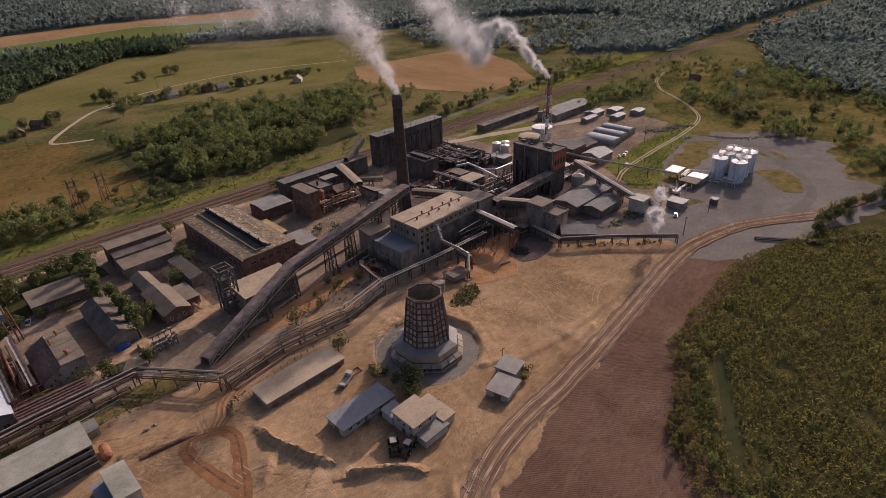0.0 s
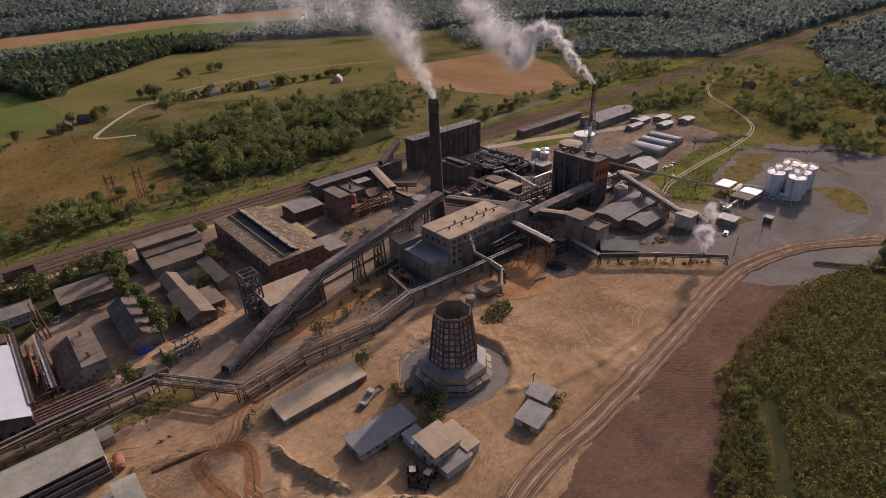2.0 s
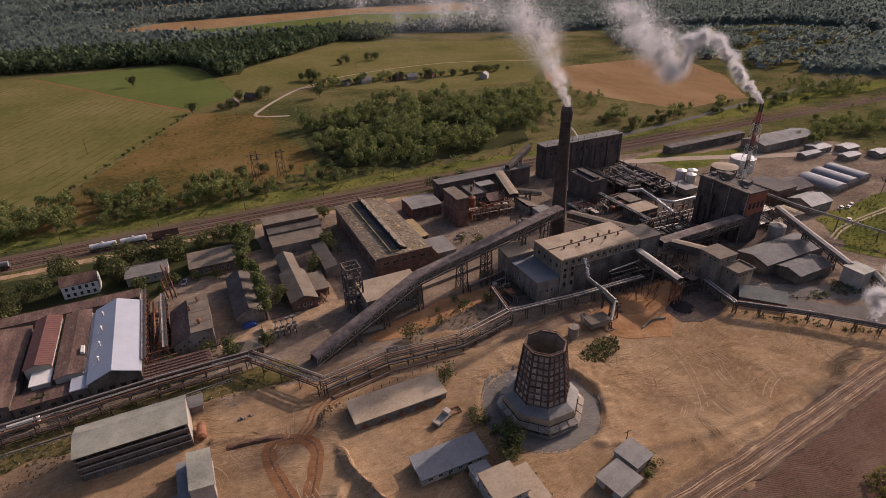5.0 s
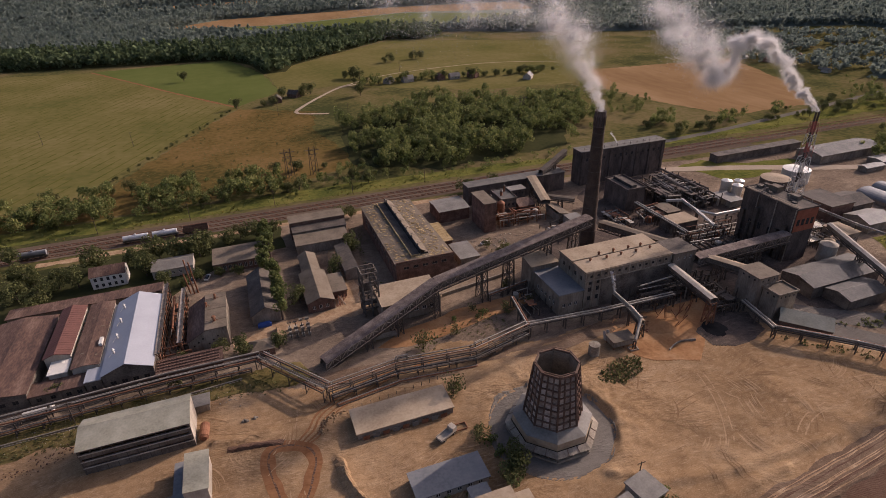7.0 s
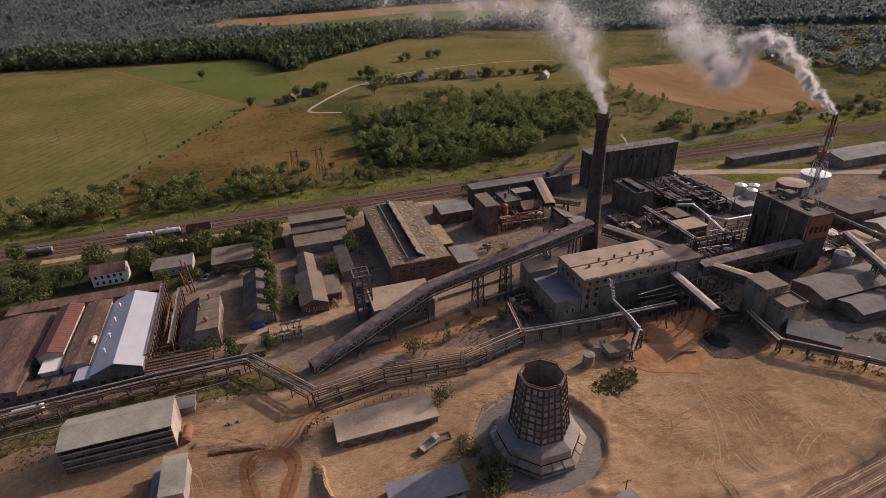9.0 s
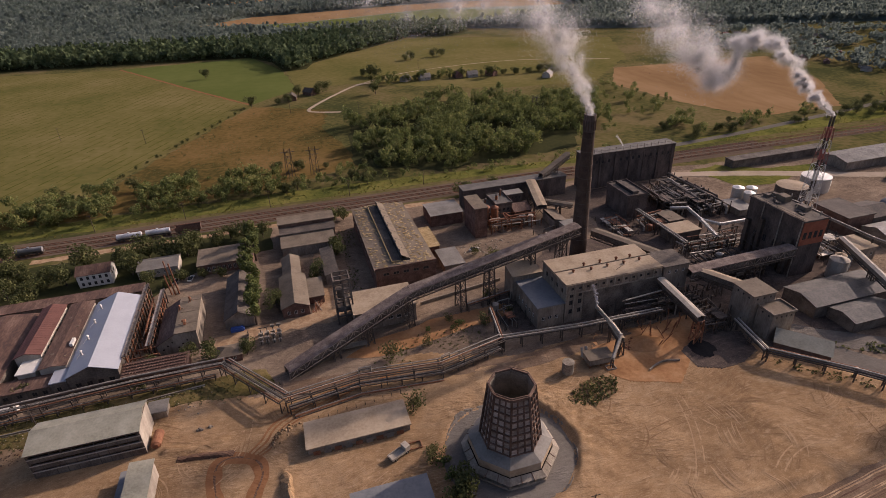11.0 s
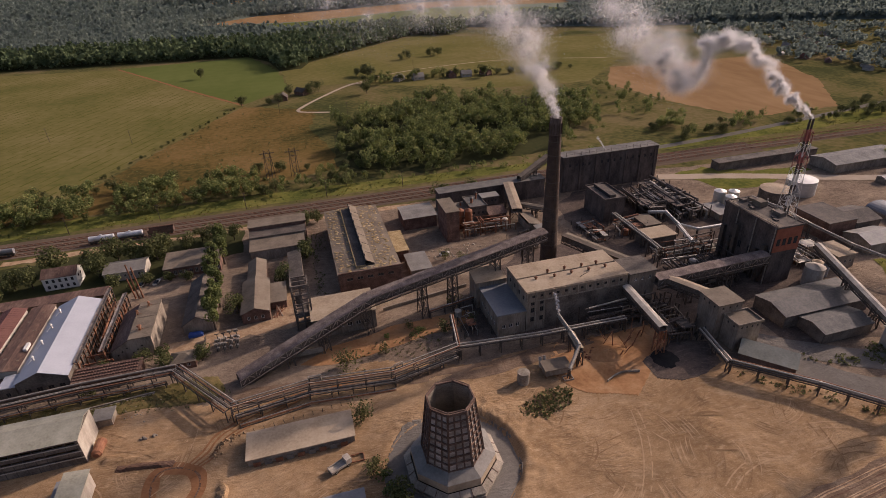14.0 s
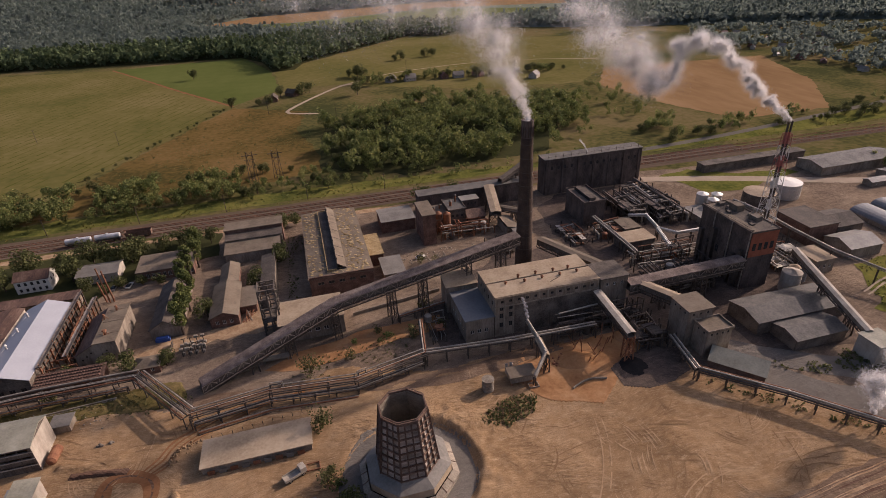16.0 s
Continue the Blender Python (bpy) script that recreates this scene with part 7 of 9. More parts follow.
for x, y, s in ((30, 214, 1.0), (32.8, 206, 1.0), (33.5, 198, 0.95), (33, 191, 1.0), (33, 184, 0.95), (31, 223, 1.0), (33, 231, 1.0), (32, 239, 1.05)):
    poplars.plant(x, y, s)
for x, y, s in ((0.3, 221.4, 0.5), (5.3, 224.4, 0.55), (20, 222, 0.5), (13, 224, 0.5), (40, 192, 0.75), (56, 209, 0.85), (66, 225, 0.9), (68, 256, 0.9), (19, 170, 0.8), (12, 172, 0.55), (30, 168, 0.6), (73, 258, 0.7), (136, 264, 0.9), (152, 266, 0.8), (-33, 169, 0.5), (1.5, 172, 0.45), (78.5, 95, 0.85), (79.5, 99, 0.7)):
    leafy.plant(x, y, s)
for x, y, s in ((74.5, 126.5, 1.1), (73.5, 150, 0.8), (86, 153, 0.55), (107, 158, 0.7), (125, 198, 0.7), (120, 204, 0.6), (114, 172, 0.7), (75, 109, 0.6), (117, 160, 0.6), (96, 163, 0.5)):
    dusty.plant(x, y, s)
for x, y, s in ((76.5, 111, 1.0), (77.5, 107, 1.1), (78, 103, 1.0), (78.4, 86, 0.7), (79, 80, 0.6), (104, 74, 0.8), (107, 76, 0.9), (109, 79, 0.7), (-0.3, 161, 0.9), (123, 198, 1.0), (128, 200, 0.9), (55, 98, 0.5), (61, 95.2, 0.5), (66, 95, 0.5), (96, 158, 0.8), (99, 160, 0.9), (88, 160, 0.7), (242, 100, 1.1), (247, 104, 1.0), (244, 108, 0.8)):
    bushes.plant(x, y, s, 0.2)
# farm hedgerow and lone field trees
g = random.Random(12)
for x, y, s in ((135, 507, 1.2), (145, 584, 1.3), (150, 578, 1.2), (138, 590, 1.0), (204, 658, 1.1), (196, 655, 0.8), (233, 664, 1.1), (242, 664, 1.0), (251, 528, 1.3), (60, 508, 0.9), (52, 505, 0.7), (88, 530, 1.1), (95, 536, 1.0), (70, 528, 1.0), (30, 505, 1.0), (-16, 650, 1.2)):
    leafy.plant(x, y, s)
for k in range(34):
    x = 140 + k * 6 + g.uniform(-3, 3)
    leafy.plant(x, 552 - (x - 140) * 0.12 + g.uniform(-5, 5), g.uniform(0.45, 0.95))
for k in range(40):
    x = 30 + g.uniform(-2, 2) - k * 2.0
    leafy.plant(x, 510 - (30 - x) * 2.05 + g.uniform(-2, 2), g.uniform(0.15, 0.35)) if k % 2 else None
# scrub east of the works
for k in range(24):
    x, y = g.uniform(345, 600), g.uniform(40, 265)
    c = noise.noise((x * 0.018, y * 0.018, 2))
    if c < -0.02 or (x < 400 and y < 185) or abs(y - 268) < 14 or (abs(y - 150 - (x - 345) * 0.05) < 10):
        continue
    leafy.plant(x, y, g.uniform(0.5, 1.05))
for k in range(60):
    x, y = g.uniform(330, 460), g.uniform(-30, 130)
    if inside(np.array([x]), np.array([y]), [(330, 40), (400, 55), (420, 100), (405, 130), (340, 135)])[0]:
        continue
    (leafy if k % 3 else bushes).plant(x, y, g.uniform(0.35, 0.8))
for k in range(14):
    leafy.plant(262 + k * 6.5 + g.uniform(-2, 2), 38 - k * 1.2 + g.uniform(-4, 4), g.uniform(0.5, 0.95))
for k in range(50):
    x, y = g.uniform(290, 480), g.uniform(282, 330)
    if y < 292 or (372 < x < 450 and y > 318):
        continue
    leafy.plant(x, y, g.uniform(0.3, 0.8))
for k in range(60):
    x, y = g.uniform(-90, 110), g.uniform(298, 345)
    (leafy if k % 2 else bushes).plant(x, y, g.uniform(0.35, 0.85) if k % 2 else g.uniform(0.7, 1.3))
# garden trees in the same haze-lightened leaf colour
scatter("village_trees", T_FAR, places_in([(560, 390), (640, 400), (790, 430), (900, 500), (760, 620), (600, 690), (520, 560), (545, 500)], 8, (0.5, 1.0), hole=cloudy(0.03, 50, -0.1)), LEAF_HAZE, "scattered garden trees of a far village", "trees")
scatter("meadow_scrub", T_LEAF, places_in([(610, 150), (620, 260), (560, 380), (520, 350), (470, 318), (600, 300), (600, 275), (480, 262), (560, 150)], 15, (0.25, 0.6)), LEAF, "scattered scrub on the far meadow", "trees")
scatter("railway_scrub", T_BUSH, places_in([(100, 292), (300, 294), (225, 308), (135, 302)], 7, (0.3, 0.9)), LEAF, "low scrub between railway and wood", "bushes")
scatter("meadow_tufts", T_BUSH, places_in([(-60, 330), (20, 500), (90, 465), (88, 335), (40, 312)], 13, (0.1, 0.35)), LEAF_DRY, "tufts and low bushes on the dry meadow", "bushes")
scatter("east_tufts", T_BUSH, places_in([(300, 160), (420, 142), (600, 120), (520, 20), (430, -60), (330, -20), (330, 40), (410, 60), (415, 120)], 15, (0.1, 0.3)), LEAF, "tufts of rough grass east of the works", "bushes")
scatter("weed_tufts", T_BUSH, places_in([(-60, 153), (-10, 155), (22, 155), (34, 149), (8, 152), (-12, 147), (-50, 145)], 1.9, (0.08, 0.24), z=0.2), LEAF_DRY, "dry weeds along the pipeline", "weeds")
scatter("verge_tufts", T_BUSH, places_in([(-90, 291), (100, 289), (280, 287), (280, 291), (100, 301), (-90, 305)], 4.5, (0.08, 0.3)), LEAF, "grass tufts along the railway verge", "grass")


# ---------------------------------------------------------------- railway
for k, y in enumerate((270.6, 275.2, 279.8)):
    for s in (-0.76, 0.76):
        solo("railway_rail", Mesh().beam((-900, y + s, 0.33), (280, y + s - 0.8, 0.33), 0.12, 0.18).beam((280, y + s - 0.8, 0.33), (1300, y + s - 9, 0.33), 0.12, 0.18), RUST, "rusty steel rail on ballast", "rail", "rails", "structure")
solo("railway_sleepers", (lambda m: [m.box(x, y - 1.35, 0.1, x + 0.28, y + 1.35, 0.26) for y in (270.6, 275.2, 279.8) for x in np.arange(-130, 330, 1.6)] and m)(Mesh()), TIMBER, "weathered wooden sleepers under the rails", "sleepers", kind="stuff")


def wagon(x, y, tank_car, mat, label, length=11.0):
    root = thing("rail_wagon", x, y, 0.3, 0, label, "wagon", "rail wagons")
    part("chassis", Mesh().box(-length / 2, -1.2, 0.9, length / 2, 1.2, 1.25), STEEL, root)
    for e in (-length / 2 + 2, length / 2 - 2):
        for d in (-0.9, 0.9):
            wh = part("wheel", Mesh().tube((e + d, -0.85, 0.5), (e + d, 0.85, 0.5), 0.48, 0.48, 12), STEEL, root)
    if tank_car:
        part("tank", Mesh().tube((-length / 2 + 0.4, 0, 2.35), (length / 2 - 0.4, 0, 2.35), 1.15, 1.15, 16), mat, root)
        part("dome", Mesh().tube((0, 0, 3.4), (0, 0, 3.9), 0.5, 0.5, 10), mat, root)
    else:
        b = Mesh().box(-length / 2, -1.4, 1.25, length / 2, -1.3, 3.2).box(-length / 2, 1.3, 1.25, length / 2, 1.4, 3.2).box(-length / 2, -1.3, 1.25, -length / 2 + 0.1, 1.3, 3.2).box(length / 2 - 0.1, -1.3, 1.25, length / 2, 1.3, 3.2).box(-length / 2 + 0.1, -1.3, 1.25, length / 2 - 0.1, 1.3, 1.5)
        part("body", b, mat, root)
        for k in range(6):
            part("rib", Mesh().box(-length / 2 + 0.8 + k * 1.85, -1.48, 1.25, -length / 2 + 0.95 + k * 1.85, -1.4, 3.2), mat, root)


for x, tk, mat, label in ((-62, True, ROOF_BLUE, "grey-blue tank wagon on the siding"), (-22, True, TANK_PAINT, "pale tank wagon on the siding"), (-10, True, TANK_PAINT, "grey tank wagon on the siding"), (3, False, TIMBER, "rusty open wagon on the siding")):
    wagon(x, 270.6, tk, mat, label)


def pole(x, y, h, label="wooden utility pole beside the track", arms=1, name="utility_pole", mat=None, lean=0.0):
    root = thing(name, x, y, 0, 0, label, "pole")
    part("mast", Mesh().tube((0, 0, 0), (lean, 0, h), 0.16, 0.1, 7), mat or BARK, root)
    for k in range(arms):
        part("crossarm", Mesh().beam((lean - 1.1, 0, h - 0.5 - k), (lean + 1.1, 0, h - 0.5 - k), 0.14), mat or BARK, root)


for x, y, h in ((-40, 286, 9), (0, 286, 9), (40, 286, 9), (80, 286, 9), (120, 286, 9), (105.5, 84, 6), (-26, 155, 8), (252, 80, 8), (223, 79, 9), (236, 96, 7), (331, 152, 10), (60, 470, 11), (110, 440, 11), (-40, 430, 10), (-100, 460, 10), (198, 600, 9)):
    pole(x, y, h)


def pylon(x, y, h):
    root = thing("pylon", x, y, 0, 0, "twin-legged steel line pylon in the meadow", "pylon", "pylons")
    for s in (-1.6, 1.6):
        part("leg", Mesh().beam((s - 0.9, 0, 0), (s, 0, h), 0.25).beam((s + 0.9, 0, 0), (s, 0, h), 0.25), STEEL, root)
    part("crossarm", Mesh().beam((-4, 0, h - 2), (4, 0, h - 2), 0.3).beam((-3, 0, h - 4.5), (3, 0, h - 4.5), 0.2), STEEL, root)
    for k in range(5):
        z = k * h / 5
        for e in (-1.6, 1.6):
            part("brace", Mesh().beam((e, 0, z), (-e, 0, z + h / 5), 0.14), STEEL, root)


pylon(52.4, 325, 17)
pylon(66, 325, 16.5)
pylon(232, 388, 15)


# ---------------------------------------------------------------- pipework and plant
def pipework(name, x0, x1, y0, y1, zmax, label, seed, mats, bays=3, pipes=22, decks=3, thick=0.32):
    """An open steel structure crowded with pipes, ducts and platforms."""
    g = random.Random(seed)
    w, d = x1 - x0, y1 - y0
    root = thing(name, x0, y0, 0, 0, label, "pipework")
    cols = [(w * i / bays, d * j / max(1, round(d / w * bays))) for i in range(bays + 1) for j in range(max(1, round(d / w * bays)) + 1)]
    for x, y in cols:
        h = zmax * g.uniform(0.6, 1.0)
        part("column", Mesh().beam((x, y, 0), (x, y, h), 0.28), mats[0], root)
    for _ in range(decks):
        x, y, z = g.uniform(0, w * 0.6), g.uniform(0, d * 0.6), zmax * g.uniform(0.3, 0.85)
        a, b = g.uniform(0.2, 0.4) * w, g.uniform(0.2, 0.4) * d
        part("platform", Mesh().box(x, y, z, x + a, y + b, z + 0.15), g.choice(mats), root)
        for e in ((x + 0.2, y + 0.2), (x + a - 0.2, y + b - 0.2)):
            part("prop", Mesh().beam((*e, 0), (*e, z), 0.2), mats[0], root)
        part("guard_rail", Mesh().beam((x, y, z + 1.1), (x + a, y, z + 1.1), 0.09).beam((x, y, z), (x, y, z + 1.1), 0.09).beam((x + a, y, z), (x + a, y, z + 1.1), 0.09), mats[0], root)
    for _ in range(pipes):
        z = zmax * g.uniform(0.15, 0.95)
        r = thick * g.uniform(0.35, 1.2)
        m = Mesh()
        if g.random() < 0.5:
            y, xa, xb = g.uniform(0, d), g.uniform(0, w * 0.4), g.uniform(w * 0.6, w)
            zz = z + g.uniform(-1.2, 1.2)
            m.tube((xa, y, z), (xb, y, max(0.5, zz)), r, r, 8).tube((xb, y, max(0.5, zz)), (xb, y, 0), r, r, 8)
        else:
            x, ya, yb = g.uniform(0, w), g.uniform(0, d * 0.4), g.uniform(d * 0.6, d)
            zz = z + g.uniform(-1.5, 1.5)
            m.tube((x, ya, z), (x, yb, max(0.5, zz)), r, r, 8).tube((x, ya, z), (x, ya, 0), r, r, 8)
        part("pipe", m, g.choice(mats), root)
    for _ in range(max(1, pipes // 6)):
        x, y, r = g.uniform(0.15, 0.85) * w, g.uniform(0.15, 0.85) * d, g.uniform(0.6, 1.5)
        h = zmax * g.uniform(0.3, 0.7)
        part("vessel", Mesh().tube((x, y, 0), (x, y, h), r, r, 14).tube((x, y, h), (x, y, h + 0.5), r, r * 0.4, 14), g.choice(mats), root)
    for _ in range(pipes // 3):
        x, y = g.uniform(0, w), g.uniform(0, d)
        part("brace", Mesh().beam((x, y, 0), (x + g.uniform(-3, 3), y + g.uniform(-3, 3), zmax * g.uniform(0.3, 0.8)), 0.16), mats[0], root)
    return root


rusty, sooty, greyish = [RUST, RUST, STEEL, PIPE], [STEEL, STEEL, DARK_CONCRETE, STEEL, DARK_BRICK, PIPE], [STEEL, PIPE, PIPE, DARK_CONCRETE, RUST]
def crane_track(x, y0, y1, h, label):
    """A row of braced columns that carries a crane rail."""
    root = thing("crane_track", x, y0, 0, 0, label, "crane track", "crane tracks")
    n = round((y1 - y0) / 3.0)
    for i in range(n + 1):
        y = (y1 - y0) * i / n
        part("column", Mesh().box(-0.22, y - 0.2, 0, 0.22, y + 0.2, h), STEEL if i % 3 else RUST, root)
        part("bracket", Mesh().beam((-0.2, y, h - 1.4), (-1.1, y, h - 0.2), 0.16).beam((-1.2, y, h - 0.15), (0.6, y, h - 0.15), 0.2), RUST, root)
        if i % 2 == 0:
            part("stub", Mesh().beam((0, y, h), (0, y, h + 0.9), 0.2), CONCRETE if i % 4 else RUST, root)
    part("rail_beam", Mesh().box(-0.3, -0.5, h, 0.3, y1 - y0 + 0.5, h + 0.35), STEEL, root)
    part("walkway", Mesh().box(-1.2, -0.3, h + 0.02, -0.35, y1 - y0 + 0.3, h + 0.12), PANEL, root)
    for e in (h * 0.35, h * 0.7):
        part("tie", Mesh().beam((0, 0, e), (0, y1 - y0, e), 0.16), RUST, root)
    return root


crane_track(-4.6, 171, 214, 6.4, "rusty braced crane track beside the white hall")
crane_track(1.4, 175, 209, 6.0, "rusty braced crane track beside the workshop")
for y in (172.4, 176.5):
    solo("cross_girder", Mesh().beam((-4.3, y, 3.6), (4.0, y + 0.6, 3.6), 0.3, 0.4).beam((-4.3, y, 3.6), (-4.3, y, 0), 0.25).beam((4.0, y + 0.6, 3.6), (4.0, y + 0.6, 0), 0.25), RUST, "rusty cross girder before the crane tracks", "girder")
pipework("pipework", -3, 0.4, 178, 208, 3.6, "rusty machinery between the crane tracks", 3, rusty, bays=1, pipes=18, decks=4)
pipework("pipework", 214, 227, 206, 232, 7.5, "crowded soot-black pipework with vessels", 4, sooty, bays=3, pipes=60, decks=10, thick=0.45)
pipework("pipework", 227.5, 242, 200, 240, 7.0, "crowded black ducts and vessels behind the kilns", 5, sooty, bays=3, pipes=70, decks=12, thick=0.5)
pipework("pipework", 196, 212, 196, 208, 4.5, "low pipework with platforms beside the pump house", 6, greyish, bays=2, pipes=20, decks=3)
pipework("pipework", 150, 182, 141.5, 147.5, 8.5, "tangle of steelwork along the factory's foot", 7, sooty, bays=8, pipes=34, decks=5, thick=0.3)
pipework("pipework", 170, 183, 128, 141, 7.5, "steel frame beside the hopper house", 8, sooty, bays=3, pipes=22, decks=3, thick=0.25)
pipework("pipework", 195, 222, 152, 170, 6.0, "dark pipework before the boiler house", 9, sooty, bays=4, pipes=40, decks=5, thick=0.35)
pipework("pipework", 196, 230, 173.5, 179, 6.0, "broad pipe bridge behind the gallery", 10, greyish, bays=8, pipes=30, decks=0, thick=0.28)
pipework("pipework", 133, 157, 219, 226, 6.5, "ruined steelwork before the crusher house", 11, rusty, bays=5, pipes=24, decks=4, thick=0.3)
pipework("pipework", 182, 192, 196, 215, 3.0, "low scrap steel and troughs in the yard", 12, greyish, bays=2, pipes=18, decks=4)
pipework("pipework", 244, 262, 150, 170, 5.0, "pipes and small plant beside the boiler house", 13, greyish, bays=3, pipes=24, decks=3, thick=0.25)
pipework("pipework", 112, 121, 152, 168, 4.0, "low pipe frames beside the annex", 14, greyish, bays=2, pipes=10, decks=2, thick=0.22)
pipework("pipework", 150, 161, 196, 212, 3.4, "low plant and ducts beside the chimney", 15, greyish, bays=2, pipes=14, decks=3)
pipework("pipework", 290, 299, 82, 98, 2.2, "valves and low pipes before the white tanks", 16, [WHITE, PIPE, SILVER], bays=2, pipes=12, decks=1, thick=0.2)
pipework("pipework", 262, 282, 98, 106, 3.0, "white pipes beside the site hut", 17, [WHITE, PIPE, STEEL], bays=3, pipes=10, decks=1, thick=0.25)

pipe_rack("pipeline", [(214.5, 206.3, 4.6), (221.8, 203.7, 4.6), (219.3, 191.4, 4.6), (223.7, 185, 4.6), (237.4, 184.7, 4.6)], [0.5], "fat silver duct on short posts", mat=SILVER, spacing=9)
pipe_rack("pipeline", [(199, 209, 5.6), (199, 186, 5.6), (198.8, 175, 5.6)], [0.25, 0.25, 0.3], "pipes crossing the inner yard")
pipe_rack("pipeline", [(217.9, 189.8, 5.6), (213.7, 175, 5.6)], [0.3, 0.3], "pale pipes crossing the inner yard", mat=SILVER)
pipe_rack("pipeline", [(181.5, 128, 4.6), (179.5, 113, 4.0)], [0.3, 0.25, 0.3], "pipes passing the hopper house")
pipe_rack("pipeline", [(259, 196, 9.5), (261.5, 182, 9.5), (262.4, 168, 8.5), (263.8, 150, 8), (281, 108, 4)], [0.35, 0.25], "long pale pipe bridge to the tank yard", mat=PIPE, spacing=14)
pipe_rack("pipeline", [(282, 106, 3.4), (292, 107, 3.4), (296, 97, 3.4)], [0.2, 0.2, 0.2], "white pipes to the storage tanks", mat=WHITE, spacing=5)
pipe_rack("pipeline", [(239, 55, 0.8), (251, 36, 0.8), (275, 18, 0.8)], [0.3, 0.3], "low dark pipes beside the plantation", mat=STEEL, spacing=8)
pipe_rack("pipeline", [(104.2, 166.7, 3), (120.9, 170, 3)], [0.2, 0.2], "thin pipes between conveyor and annex", spacing=6)
pipe_rack("pipeline", [(-80, 152, 0.5), (-20, 153.5, 0.5), (18, 156.5, 0.5)], [0.22], "single low pipe through the weeds", mat=CONCRETE, spacing=9)
pipe_rack("pipeline", [(141, 145, 7.6), (140.6, 135.5, 7.6), (140.5, 129.8, 7.0), (134.9, 124.6, 3.5)], [0.45], "bent pale duct down to the crusher", mat=PIPE, spacing=20)
gallery("conveyor_gallery", (171, 250, 10), (190, 258.5, 16), 2.6, 1.8, ROOF_DUST, DARK_CONCRETE, "inclined gallery up to the kiln building", (0.5,))
gallery("conveyor_gallery", (164.5, 248, 9.0), (160, 225, 5.5), 4.4, 1.6, ROOF_TAN, DARK_CONCRETE, "sagging gallery over the crusher yard", (0.3, 0.8))
gallery("conveyor_gallery", (164, 231, 5.5), (174, 222, 5.5), 2.0, 1.4, ROOF_DUST, GREY_WALL, "short gallery beside the chimney", (0.5,))
shed("plant_hut", 161, 166.5, 214, 226, 3.6, ROOF_DUST, GREY_WALL, "sloped-roof plant hut in the inner yard", rise=1.2, axis="y", ridge=0.999)
shed("plant_hut", 163, 169.5, 207, 213.5, 3.6, ROOF_GREY, PALE_WALL, "small white plant hut near the chimney", kind="flat")
shed("plant_hut", 255, 263.5, 147.5, 157.5, 5.6, ROOF_TAN, GREY_WALL, "tan-roofed hut beside the boiler house", kind="flat", win={"S": row(0.5, 8, 2.2, 1.2, 1.4, 3)})
shed("plant_hut", 176, 182, 160, 170, 4.4, ROOF_DUST, DARK_CONCRETE, "low hut behind the head house", kind="flat")
shed("plant_hut", 207, 214, 196, 206, 4.0, ROOF_DUST, DARK_CONCRETE, "low hut among the pipework", kind="flat")
shed("plant_hut", 244, 252, 196, 208, 3.0, ROOF_GREY, GREY_WALL, "low grey hut beside the silver vessels", kind="flat")
for x, y, r, h in ((255.5, 211, 2.6, 7), (256.5, 205, 2.4, 6.5), (262, 209.5, 2.4, 6.5)):
    tank(x, y, r, h, SILVER, "upright silver vessel behind the boiler house", group="silver vessels")
for x, y, r, h in ((149.8, 224.2, 1.5, 4.2), (153, 222, 1.2, 4.8)):
    tank(x, y, r, h, PALE_WALL, "small pale vessel in the crusher yard", cone=0.3)
for x, y in ((134.5, 229.5), (138, 228)):
    tank(x, y, 1.7, 8.6, RUST, "rusty hopper bin beside the brick tower", cone=1.0)
for x, y in ((244, 146), (248, 146.5)):
    tank(x, y, 1.9, 6.6, ROOF_BLUE, "short blue-grey silo beside the boiler house", roof=ROOF_TAN)
part("lantern", Mesh().box(-1.6, -7, 10.9, 1.2, 7, 12.2), ROOF_DARK, bpy.data.objects["pump_house"])
part("lantern_glass", Mesh().box(-1.9, -7, 10.9, -1.6, 7, 11.9), GLASS, bpy.data.objects["pump_house"])
kiln = bpy.data.objects["kiln_building"]
for k in range(13):
    part("roof_post", Mesh().beam((-25 + 4.1 * k, -3.6, 18.5), (-25 + 4.1 * k, -3.6, 20.6), 0.14), STEEL, kiln)
part("roof_rail", Mesh().beam((-25, -3.6, 19.6), (25, -3.6, 19.6), 0.09), STEEL, kiln)
for k in range(7):
    part("buttress", Mesh().box(-26 + 8.4 * k, -4.45, 0, -25.1 + 8.4 * k, -4.0, 17.5), DARK_BRICK, kiln)
for x, y in ((137.9, 156), (144.3, 155.5), (150.5, 155.7), (156.7, 155.5), (162.9, 155.7), (143.4, 158.9), (149.6, 159), (155.8, 158.8), (161.2, 158.8)):
    part("ventilator", Mesh().tube((x - 150, y - 158, 14.9), (x - 150, y - 158, 15.9), 0.35, 0.35, 10).tube((x - 150, y - 158, 15.9), (x - 150, y - 158, 16.3), 0.6, 0.25, 10), RUST, factory)


